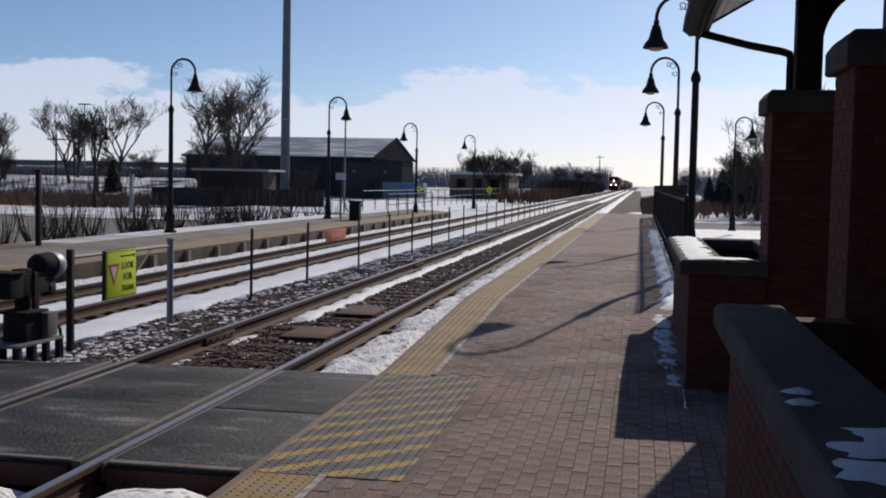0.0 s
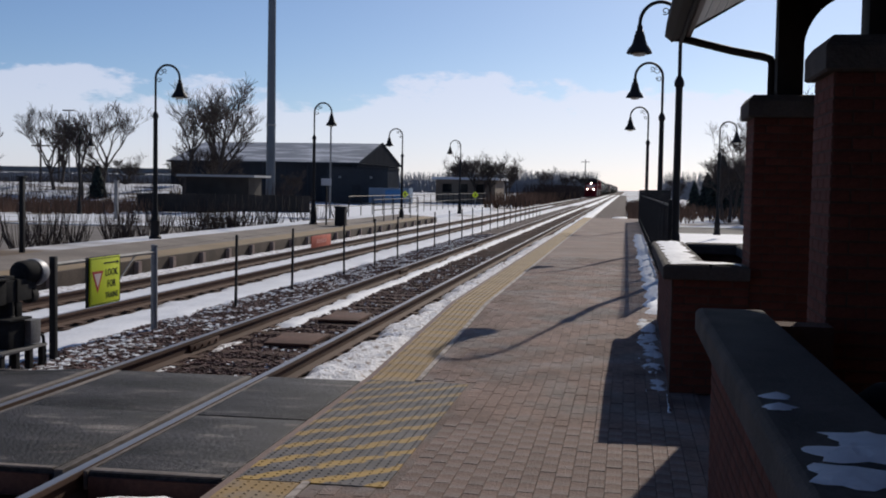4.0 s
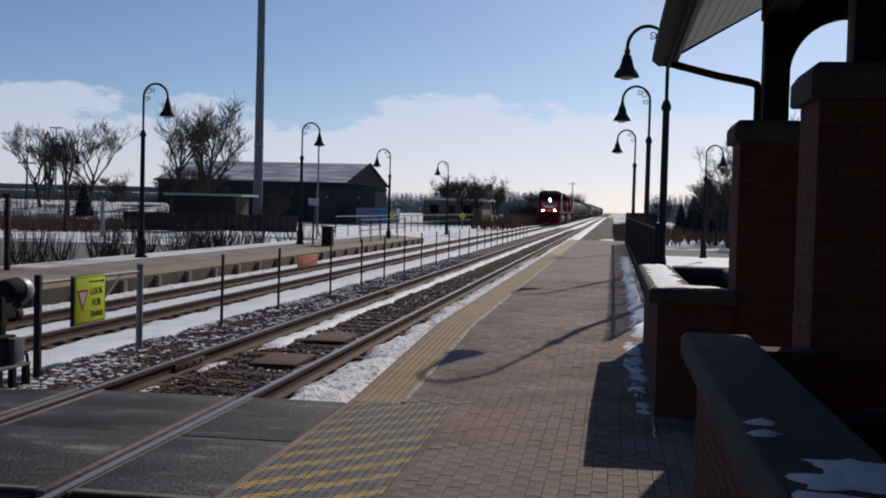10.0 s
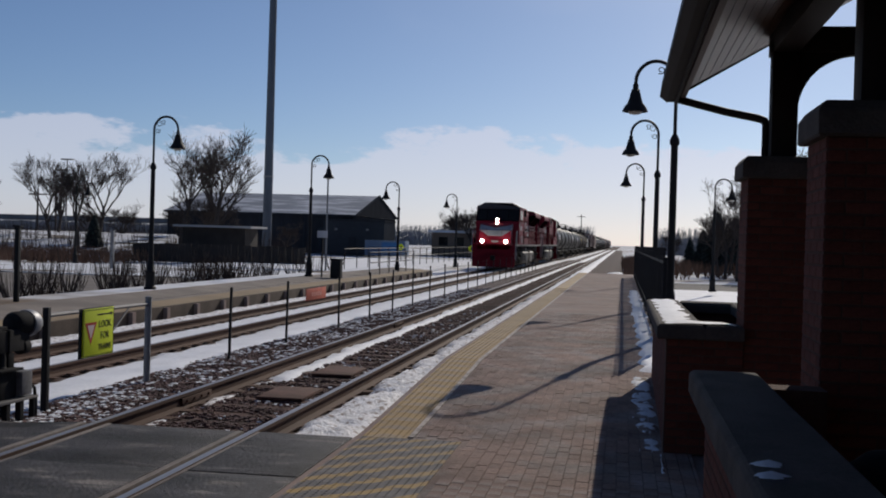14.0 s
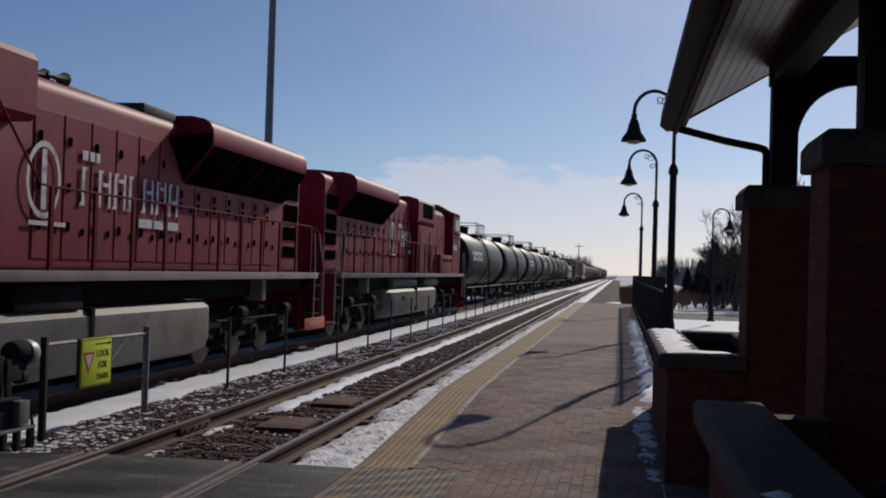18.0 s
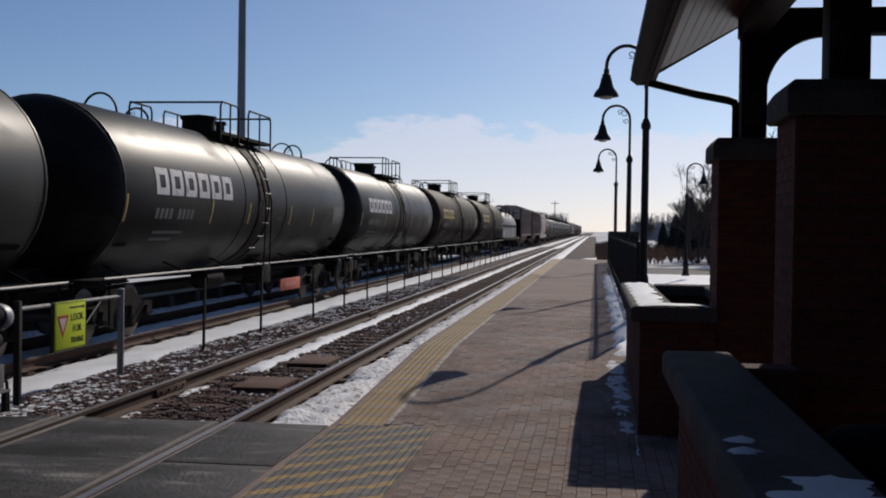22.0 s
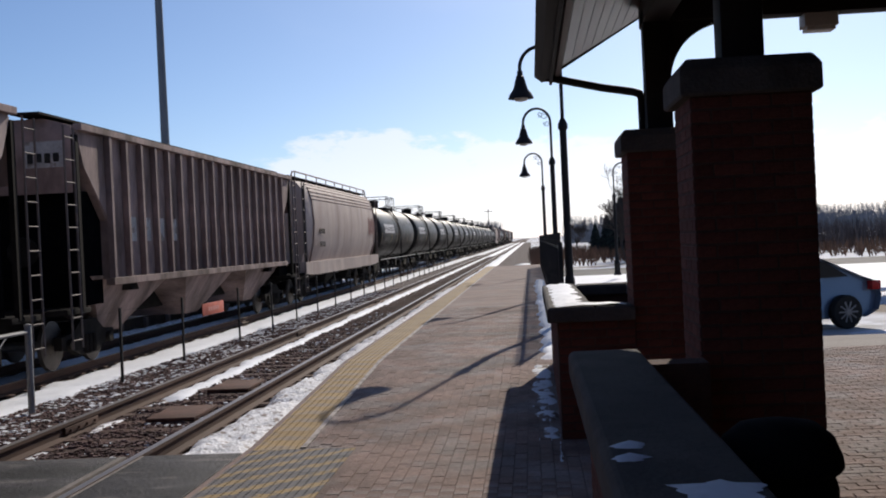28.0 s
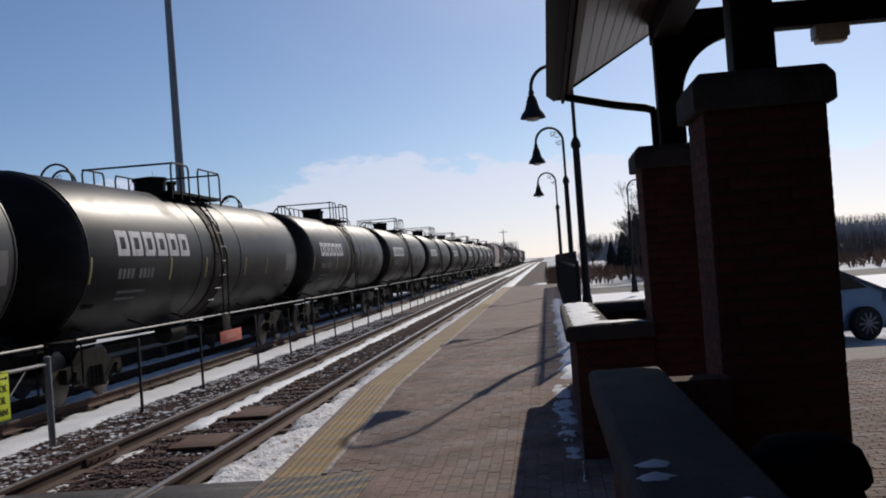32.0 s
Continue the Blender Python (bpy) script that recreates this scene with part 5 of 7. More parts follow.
    # black plates on the cabinet side paint in ledge and recess shade
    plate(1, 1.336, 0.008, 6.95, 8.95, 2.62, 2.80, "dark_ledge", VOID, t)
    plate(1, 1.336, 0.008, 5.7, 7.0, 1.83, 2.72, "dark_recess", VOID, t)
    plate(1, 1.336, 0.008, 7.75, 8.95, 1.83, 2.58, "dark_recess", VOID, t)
    for sx, c0, c1 in ((1, 7.45, 10.85), (-1, 8.31, 11.8)):
        blk = part("blower_block", Geo().prism([(0.0, 3.70), (0.0, 4.66), (0.95 * sx, 4.66), (1.30 * sx, 4.57), (1.36 * sx, 4.48), (1.36 * sx, 3.78), (1.28 * sx, 3.70)], c0, c1, "y"), RED, t, smooth=25)
        g0, g1 = (7.75, 9.9) if sx > 0 else (8.80, 10.9)
        plate(sx, 1.362, 0.012, g0, g1, 3.92, 4.46, "intake_grille", VOID, blk, "black intake grille")
        for k in range(4):
            plate(sx, 1.375, 0.01, g0 + 0.3 + 0.5 * k, g0 + 0.34 + 0.5 * k, 3.92, 4.46, "grille_bar", GRIME, blk)
    part("lower_cabinet", Geo().prism([(-1.30, 1.79), (-1.34, 3.62), (-0.9, 3.68), (-0.9, 1.79)], 8.31, 11.6, "y"), RED, t, smooth=20)
    plate(-1, 1.345, 0.014, 8.6, 9.3, 1.95, 3.4, "cabinet_door", RED, t, "", 0.006)
    plate(-1, 1.345, 0.014, 10.4, 11.3, 1.95, 3.4, "cabinet_door", RED, t, "", 0.006)
    top = [(1.02 - 0.26 * (1 - math.cos(u)), 4.22 + 0.24 * math.sin(u)) for u in [1.5708 * k / 5 for k in range(6)]]
    sec = [(-1.02, 1.79)] + [(-x, z) for x, z in top] + [(x, z) for x, z in reversed(top)] + [(1.02, 1.79)]
    part("hood", Geo().prism(sec, 7.12, L - 1.15, "y"), RED, t, smooth=30)
    y = 9.05
    while y < L - 3.2:
        for sx in (-1, 1):
            if y < (10.9 if sx > 0 else 11.6) - 0.1:
                continue
            w = 0.72
            zt = 3.32 if y > 15.6 else 3.98
            plate(sx, 1.021, 0.014, y, y + w, 1.95, zt, "hood_door", RED, t, "", 0.006)
            for zz in (2.35, 2.9, 3.1 if y > 15.6 else 3.55):
                part("door_latch", LATCH, VOID, t, m=pose(sx * 1.047, y + 0.13, zz + 0.065))
                if zz < 3.0:
                    part("door_hinge", HINGE, VOID, t, m=pose(sx * 1.047, y + w - 0.17, zz))
        y += 0.78
    # flared radiator section with rounded shoulders, black intakes below
    lip = [(1.56, 4.06), (1.575, 4.20), (1.56, 4.36), (1.50, 4.47), (1.38, 4.54), (1.15, 4.585)]
    sec = [(-1.02, 3.38)] + [(-x, z) for x, z in lip] + [(x, z) for x, z in reversed(lip)] + [(1.02, 3.38)]
    part("radiator_section", Geo().prism(sec, 16.3, 22.0, "y"), RED, t, smooth=45)
    for sx in (-1, 1):
        part("radiator_grille", Geo().add([(sx * 1.035, 16.35, 3.37), (sx * 1.035, 21.95, 3.37), (sx * 1.585, 21.95, 4.05), (sx * 1.585, 16.35, 4.05)], [(0, 1, 2, 3)]), VOID, t, "black radiator intake", smooth=0)
        # flat black sheet over the front end of the flare
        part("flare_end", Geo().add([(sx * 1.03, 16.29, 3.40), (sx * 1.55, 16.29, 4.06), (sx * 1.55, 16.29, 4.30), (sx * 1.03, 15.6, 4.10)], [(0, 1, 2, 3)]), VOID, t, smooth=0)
        for yy in (17.7, 19.1, 20.5):
            part("grille_bar", Geo().tube([(sx * 1.05, yy, 3.38), (sx * 1.59, yy + 0.1, 4.05)], 0.016, 5), RED_DARK, t)
        for za, zb in ((3.5, 3.9), (2.95, 3.38), (2.55, 2.86), (2.15, 2.4)):
            plate(sx, 1.036, 0.012, 22.1, 23.1, za, zb, "end_grille", VOID, t, "black louvred opening")
        plate(sx, 1.021, 0.03, 21.9, 23.2, 1.85, 2.08, "end_ledge", RED, t, "", 0.008)
    part("exhaust_stack", Geo().box(-0.4, 0.4, 12.9, 14.6, 4.42, 4.62, 0.05), ROOFD, t)
    part("roof_duct", Geo().box(-0.9, 0.9, 14.9, 16.2, 4.42, 4.60, 0.04), ROOFD, t)
    for yy in (17.4, 19.2, 21.0):
        part("roof_fan", Geo().lathe([(0.72, 4.58), (0.72, 4.66), (0.6, 4.68)], o=(0, yy, 0), seg=20), ROOFD, t)
    for sx in (-0.3, 0.0, 0.3):
        part("air_horn", Geo().lathe([(0.03, 0.0), (0.05, 0.3), (0.12, 0.46)], o=(0.5 + sx * 0.5, 12.0 + sx, 4.58), axis="y", seg=8), ROOFD, t)
    # emblem and name as plain shapes
    for sx in (-1, 1):
        e = Geo()
        ring = [[(sx * 1.062, 11.6 + 0.82 * r * math.cos(a), 3.02 + r * math.sin(a)) for a in [6.2832 * i / 24 for i in range(24)]] for r in (0.45, 0.53)]
        e.rings(ring, cap=False)
        e.box(min(sx * 1.060, sx * 1.064), max(sx * 1.060, sx * 1.064), 11.54, 11.66, 2.62, 3.44)
        e.box(min(sx * 1.060, sx * 1.064), max(sx * 1.060, sx * 1.064), 11.25, 12.2, 2.40, 2.46)
        part("emblem", on_side(e, sx), WHITE, t, "pale oval emblem", smooth=0)
        for k, w in enumerate((0.2, 0.42, 0.42, 0.2, 0.42, 0.42, 0.42)):
            nm = Geo()
            y0 = 12.62 + 0.5 * k
            xs = (min(sx * 1.060, sx * 1.064), max(sx * 1.060, sx * 1.064))
            nm.box(*xs, y0, y0 + 0.09, 2.74, 3.30)
            nm.box(*xs, y0 - 0.05, y0 - 0.001, 2.74, 2.78).box(*xs, y0 + 0.091, y0 + 0.14, 3.26, 3.30)
            if w > 0.3:
                nm.box(*xs, y0 + 0.32, y0 + 0.39, 2.74, 3.30)
                nm.box(*xs, y0 + 0.141, y0 + 0.319, 2.96 + 0.10 * (k % 3), 3.02 + 0.10 * (k % 3))
            part("name_mark", on_side(nm, sx), WHITE, t, "faded pale name mark" if k == 0 else "", smooth=0)
        part("name_bar", on_side(Geo().box(*xs, 12.62, 12.78, 3.40, 3.54).box(*xs, 12.84, 12.98, 3.40, 3.54).box(*xs, 13.03, 13.14, 3.40, 3.54), sx), WHITE, t, smooth=0)
        part("name_bar", on_side(Geo().box(*xs, 14.5, 15.0, 2.50, 2.64).box(*xs, 15.06, 15.5, 2.50, 2.64).box(*xs, 15.55, 16.05, 2.50, 2.64), sx), WHITE, t, smooth=0)
    # hand rails along the walkway
    part("hand_rail", Geo().tube([(1.50, 6.9, 1.8), (1.50, 6.9, 3.85), (1.50, 9.75, 3.85), (1.50, 10.75, 2.90)] + [(1.50, 11.0 + 1.17 * k, 2.89) for k in range(0, 11)] + [(1.50, L - 1.1, 2.80)], 0.018, 6), RED_DARK, t)
    part("hand_rail", Geo().tube([(-1.50, 7.6, 3.3), (-1.50, 8.2, 2.90)] + [(-1.50, 8.6 + 1.2 * k, 2.89) for k in range(0, 13)] + [(-1.50, L - 1.1, 2.80)], 0.018, 6), RED_DARK, t)
    st_me = Geo().box(-0.02, 0.02, -0.045, 0.045, 1.79, 2.89, 0.004).mesh("stanchion", 0)
    st_me.materials.append(RED_DARK)
    for k in range(11):
        part("stanchion", st_me, RED_DARK, t, m=pose(1.5, 11.04 + 1.17 * k, 0))
    for k in range(13):
        part("stanchion", st_me, RED_DARK, t, m=pose(-1.5, 8.6 + 1.2 * k, 0))
    # fuel tank with a rounded belly, air reservoirs, underframe boxes
    tank_sec = [(-1.35, 1.26), (-1.46, 1.16), (-1.47, 0.62), (-1.38, 0.42), (-1.15, 0.31), (1.15, 0.31), (1.38, 0.42), (1.47, 0.62), (1.46, 1.16), (1.35, 1.26)]
    rings = []
    for y, f, dz in ((7.75, 0.86, 0.30), (7.95, 0.96, 0.10), (8.2, 1.0, 0.0), (16.5, 1.0, 0.0), (16.75, 0.96, 0.10), (16.95, 0.86, 0.30)):
        rings.append([(x * f, y, max(z, 0.31 + dz)) for x, z in tank_sec])
    part("fuel_tank", Geo().rings(rings), TANKGREY, t, "tan-grey fuel tank", smooth=30)
    part("tank_strap", Geo().box(-1.485, 1.485, 12.25, 12.34, 0.45, 1.28), GRIME, t)
    plate(1, 1.475, 0.02, 8.7, 8.95, 0.85, 1.02, "filler_cap", GRIME, t)
    plate(-1, 1.475, 0.02, 14.6, 14.85, 0.85, 1.02, "filler_cap", GRIME, t)
    for a, b in ((7.2, 10.1), (11.7, 15.9)):
        part("air_reservoir", Geo().lathe([(0.02, a), (0.15, a + 0.03), (0.20, a + 0.14), (0.20, b - 0.14), (0.15, b - 0.03), (0.02, b)], o=(-1.20, 0, 1.46), axis="y", seg=16), TANKGREY, t, "grey air reservoir")
    part("equipment_box", Geo().box(1.0, 1.45, 9.2, 9.85, 1.29, 1.62, 0.02), SILL, t, "pale grey equipment box")
    part("equipment_box", Geo().box(0.9, 1.42, 10.4, 12.1, 1.27, 1.60, 0.02), GRIME, t)
    for sx in (-1, 1):
        part("equipment_box", Geo().box(min(sx * 1.0, sx * 1.42), max(sx * 1.0, sx * 1.42), 19.6, 19.85, 1.2, 1.64, 0.02), TANKGREY, t)
        part("brake_pipe", Geo().tube([(sx * 1.3, 1.4, 1.45), (sx * 1.3, 3.0, 1.38), (sx * 1.3, 6.6, 1.42), (sx * 1.25, 7.6, 1.3)], 0.035, 6), GRIME, t)
        for yy in (3.1, 5.9, L - 5.9, L - 3.1):
            part("brake_cylinder", Geo().lathe([(0.05, 0.0), (0.14, 0.03), (0.14, 0.34), (0.05, 0.40)], o=(sx * 1.28, yy, 0.98), axis="y", seg=10), GRIME, t)
    truck3(t, 4.7)
    truck3(t, L - 4.7)
    coupler(t, 0.0, 1)
    coupler(t, L, -1)
    return t


TANK = mat("black_tank_paint", (0.011, 0.0098, 0.0092), 0.44, var=0.25, scale=0.6, fine=6, col2=(0.024, 0.020, 0.018), patch=0.6, pscale=0.7, soft=0.15, rough2=0.6, stretch=(1, 1, 2.5), spec=0.12)
TANKB = mat("dusty_black_tank_paint", (0.026, 0.018, 0.014), 0.68, spec=0.07, var=0.25, scale=0.6, fine=6, col2=(0.042, 0.030, 0.024), patch=0.54, pscale=0.6, soft=0.2, stretch=(1, 1, 2.5))
YELLOWP = mat("faded_yellow_print", (0.42, 0.33, 0.12), 0.6, var=0.2, scale=4, fine=20)
TZ, TR = 2.50, 1.50


def patch_on(g, y0, y1, z0, z1, R=TR + 0.006):
    """A bit of paint on the +x side of a tank."""
    a0, a1 = math.asin((z0 - TZ) / R), math.asin((z1 - TZ) / R)
    n = 4
    vs = []
    for i in range(n + 1):
        a = a0 + (a1 - a0) * i / n
        vs += [(R * math.cos(a), y0, TZ + R * math.sin(a)), (R * math.cos(a), y1, TZ + R * math.sin(a))]
    g.add(vs, [(2 * i, 2 * i + 1, 2 * i + 3, 2 * i + 2) for i in range(n)])


def tank_car(L, material, ink, label, marks=True):
    """A stub-sill tank car with its head at y = 0."""
    t = thing("tank_car", label, "tank car", "tank cars of the freight train")
    a, b = 0.75, L - 0.75
    prof = [(0.02, a - 0.02)] + [(TR * math.sin(u), a + 0.55 * (1 - math.cos(u))) for u in [1.5708 * k / 7 for k in range(1, 8)]]
    prof += [(TR, a + 3.2), (TR, (a + b) / 2 - 0.4), (TR, (a + b) / 2 + 0.4), (TR, b - 3.2)]
    prof += [(TR * math.cos(u), b - 0.55 * (1 - math.sin(u))) for u in [1.5708 * k / 7 for k in range(0, 7)]] + [(0.02, b + 0.02)]
    part("tank", Geo().lathe(prof, o=(0, 0, TZ), axis="y", seg=40), material, t, smooth=40)
    for y in (a + 0.56, b - 0.56, (a + b) / 2 - 1.6, (a + b) / 2 + 1.6):
        part("weld_band", Geo().lathe([(TR + 0.001, y - 0.03), (TR + 0.010, y - 0.02), (TR + 0.010, y + 0.02), (TR + 0.001, y + 0.03)], o=(0, 0, TZ), axis="y", seg=40, cap=False), material, t)
    mid = L / 2
    for y in (mid - 0.62, mid + 0.12):
        part("ladder_band", Geo().lathe([(TR + 0.002, y - 0.05), (TR + 0.016, y - 0.045), (TR + 0.016, y + 0.045), (TR + 0.002, y + 0.05)], o=(0, 0, TZ), axis="y", seg=40, cap=False), GRIME, t)
    part("rust_streak", Geo().lathe([(TR + 0.0015, mid - 0.55), (TR + 0.004, mid - 0.5), (TR + 0.004, mid), (TR + 0.0015, mid + 0.05)], o=(0, 0, TZ), axis="y", seg=40, cap=False), TANKB, t, "dusty brown belt round the tank")
    part("manway", Geo().lathe([(0.36, TZ + TR - 0.1), (0.36, TZ + TR + 0.3), (0.4, TZ + TR + 0.31), (0.4, TZ + TR + 0.38), (0.1, TZ + TR + 0.42)], o=(0, mid - 0.4, 0), seg=16), GRIME, t, "black dome cover")
    part("valve", Geo().lathe([(0.1, TZ + TR - 0.02), (0.1, TZ + TR + 0.3), (0.14, TZ + TR + 0.3), (0.14, TZ + TR + 0.38)], o=(0.1, mid + 0.8, 0), seg=10), GRIME, t)
    pl = Geo()
    for sx in (-1, 1):
        pl.box(min(sx * 0.5, sx * 1.0), max(sx * 0.5, sx * 1.0), mid - 1.85, mid + 1.85, TZ + TR - 0.12, TZ + TR - 0.05)
    part("top_walkway", pl, GRIME, t, smooth=0)
    z0, z1 = TZ + TR - 0.25, TZ + TR + 0.56
    for sx in (-1.0, 1.0):
        for ya, yb in ((mid - 1.85, mid - 0.62), (mid + 0.08, mid + 1.85)):
            part("platform_rail", Geo().tube([(sx, ya, z0), (sx, ya, z1 - 0.1), (sx, ya + 0.08, z1), (sx, yb - 0.08, z1), (sx, yb, z1 - 0.1), (sx, yb, z0)], 0.022, 6), BLACK_IRON, t)
        for yy in (mid - 1.2, mid + 0.95):
            part("rail_post", Geo().tube([(sx, yy, z0), (sx, yy, z1)], 0.02, 6), BLACK_IRON, t)
    for yy in (mid - 1.85, mid + 1.85):
        part("platform_rail", Geo().tube([(-1.0, yy, z1 - 0.02), (1.0, yy, z1 - 0.02)], 0.024, 6), BLACK_IRON, t)
    lad = Geo()
    for dy in (-0.22, 0.22):
        lad.tube([(1.0, mid - 0.25 + dy, TZ + TR - 0.1), (TR * 0.94, mid - 0.25 + dy, TZ + 0.75), (TR + 0.1, mid - 0.25 + dy, TZ), (TR + 0.06, mid - 0.25 + dy, 1.1)], 0.018, 5)
    for k in range(9):
        u = 0.3 + k * 0.15
        z = TZ + TR * math.sin(1.0 - k * 0.22)
        x = (TR + 0.09) * math.cos(math.asin(max(-1, min(1, (z - TZ) / (TR + 0.09)))))
        lad.tube([(x, mid - 0.47, z), (x, mid - 0.03, z)], 0.014, 5)
    part("ladder", lad, BLACK_IRON, t)
    for y in (a + 1.0, b - 1.0):
        sad = Geo()
        sad.prism([(-1.25, TZ - 0.85), (-0.55, 0.95), (0.55, 0.95), (1.25, TZ - 0.85), (0.6, TZ - 1.35), (-0.6, TZ - 1.35)], y - 0.25, y + 0.25, "y")
        part("saddle", sad, GRIME, t, smooth=0)
    part("stub_sill", Geo().box(-0.28, 0.28, 0.25, 3.4, 0.72, 1.25, 0.02), GRIME, t)
    part("stub_sill", Geo().box(-0.28, 0.28, L - 3.4, L - 0.25, 0.72, 1.25, 0.02), GRIME, t)
    part("end_platform", Geo().box(-1.45, 1.45, 0.5, 1.5, 1.02, 1.10, 0.01), GRIME, t)
    part("end_platform", Geo().box(-1.45, 1.45, L - 1.5, L - 0.5, 1.02, 1.10, 0.01), GRIME, t)
    for sx in (-1, 1):
        part("side_rail", Geo().tube([(sx * 1.47, 0.6, 1.12), (sx * 1.47, L - 0.6, 1.12)], 0.022, 6), GALV, t, "pale side hand rail")
        for k in range(7):
            yy = 1.5 + (L - 3.0) * k / 6
            part("rail_bracket", Geo().tube([(sx * 1.46, yy, 1.12), (sx * 0.95, yy + 0.25, TZ - 1.22)], 0.02, 5), GRIME, t)
        for yy in (0.62, L - 0.62):
            part("corner_ladder", Geo().tube([(sx * 1.46, yy - 0.2, 0.4), (sx * 1.46, yy - 0.2, 1.1), (sx * 1.46, yy + 0.2, 1.1), (sx * 1.46, yy + 0.2, 0.4), (sx * 1.46, yy - 0.2, 0.4)], 0.018, 5), GRIME, t)
        hoop = [(sx * (0.6 + 0.0), b - 2.6 + 0.38 * math.cos(u), TZ + TR - 0.15 + 0.5 * math.sin(u)) for u in [math.pi * i / 10 for i in range(11)]]
    part("grab_hoop", Geo().tube([(0.32 * math.cos(u), b - 2.0, TZ + TR - 0.06 + 0.36 * math.sin(u)) for u in [math.pi * i / 12 for i in range(13)]], 0.022, 6), BLACK_IRON, t)
    part("grab_hoop", Geo().tube([(0.32 * math.cos(u), a + 2.9, TZ + TR - 0.06 + 0.36 * math.sin(u)) for u in [math.pi * i / 12 for i in range(13)]], 0.022, 6), BLACK_IRON, t)
    # dark bar and rod added to fill in the shade below the tank
    part("brake_rigging", Geo().box(-0.3, 0.3, 3.3, L - 3.3, 0.62, 0.80, 0.02).tube([(-0.9, 3.4, 0.9), (0.9, L - 3.4, 0.9)], 0.05, 6), GRIME, t)
    part("air_tank", Geo().lathe([(0.02, mid - 2.6), (0.2, mid - 2.5), (0.2, mid - 1.5), (0.02, mid - 1.4)], o=(0.8, 0, 0.85), axis="y", seg=12), GRIME, t)
    part("brake_lever_box", Geo().box(0.5, 1.0, mid + 1.3, mid + 2.0, 0.6, 1.05, 0.03), GRIME, t)
    part("outlet_valve", Geo().lathe([(0.3, 0.95), (0.3, 1.3), (0.12, 0.8), (0.12, 0.6)], o=(0, mid, 0), seg=10), GRIME, t)
    if marks:
        # maker's lettering as six plain hollow blocks
        y0, w = a + 1.85, 0.57
        zb, zt = TZ - 0.03, TZ + 0.43
        for k in range(6):
            pg = Geo()
            u = y0 + k * (w + 0.125)
            patch_on(pg, u, u + 0.16, zb, zt)
            patch_on(pg, u + 0.16, u + w, zt - 0.12, zt)
            patch_on(pg, u + w - 0.16, u + w, zb, zt - 0.12)
            patch_on(pg, u + 0.16, u + w - 0.16, zb, zb + 0.12)
            part("letter_block", pg, ink, t, "block lettering shape" if k == 0 else "", smooth=0)
        GP = mat("grey_print", (0.15, 0.142, 0.135), 0.7, var=0.2) if "grey_print" not in bpy.data.materials else bpy.data.materials["grey_print"]
        u = y0 + 0.05
        for k in range(9):
            if k != 4:
                ng = Geo()
                patch_on(ng, u, u + 0.14, TZ - 0.44, TZ - 0.26)
                part("number_bar", ng, GP, t, smooth=0)
            u += 0.21
        for pa, pb, pz0, pz1 in ((y0 + 0.2, y0 + 1.6, TZ - 0.70, TZ - 0.65), (y0 + 0.2, y0 + 1.2, TZ - 0.82, TZ - 0.77), (b - 1.9, b - 0.8, TZ - 0.45, TZ + 0.04)):
            ng = Geo()
            patch_on(ng, pa, pb, pz0, pz1)
            part("small_print", ng, GP, t, smooth=0)
        for u in (a + 0.62, a + 4.7, a + 7.1, b - 6.4, b - 4.2):
            yg = Geo()
            patch_on(yg, u, u + 0.07, TZ - 0.5, TZ - 0.06)
            part("reflector", yg, YELLOWP, t, smooth=0)
    truck2(t, 2.3)
    truck2(t, L - 2.3)
    coupler(t, 0.0, 1)
    coupler(t, L, -1)
    return t


HOPPER = mat("weathered_grey_brown_hopper", (0.36, 0.285, 0.262), 0.8, var=0.28, scale=0.8, fine=8, col2=(0.19, 0.135, 0.11), patch=0.56, pscale=0.9, soft=0.2, stretch=(1, 1.5, 0.35))
HOPPER_D = mat("dark_brown_hopper", (0.31, 0.225, 0.205), 0.8, var=0.28, scale=0.8, fine=8, col2=(0.095, 0.064, 0.052), patch=0.52, pscale=0.9, soft=0.2, stretch=(1, 1.5, 0.5))
HOPPER_L = mat("pale_grey_hopper", (0.45, 0.365, 0.32), 0.7, var=0.16, scale=0.6, fine=8, col2=(0.33, 0.25, 0.21), patch=0.60, pscale=0.8, soft=0.2, stretch=(1, 1.5, 0.4))


LADDER = mat("worn_ladder_paint", (0.13, 0.105, 0.095), 0.75, var=0.2, scale=3)
HOPMARK = mat("faded_grey_print", (0.36, 0.345, 0.33), 0.75, var=0.25, scale=3, col2=(0.2, 0.17, 0.15), patch=0.6, pscale=6)


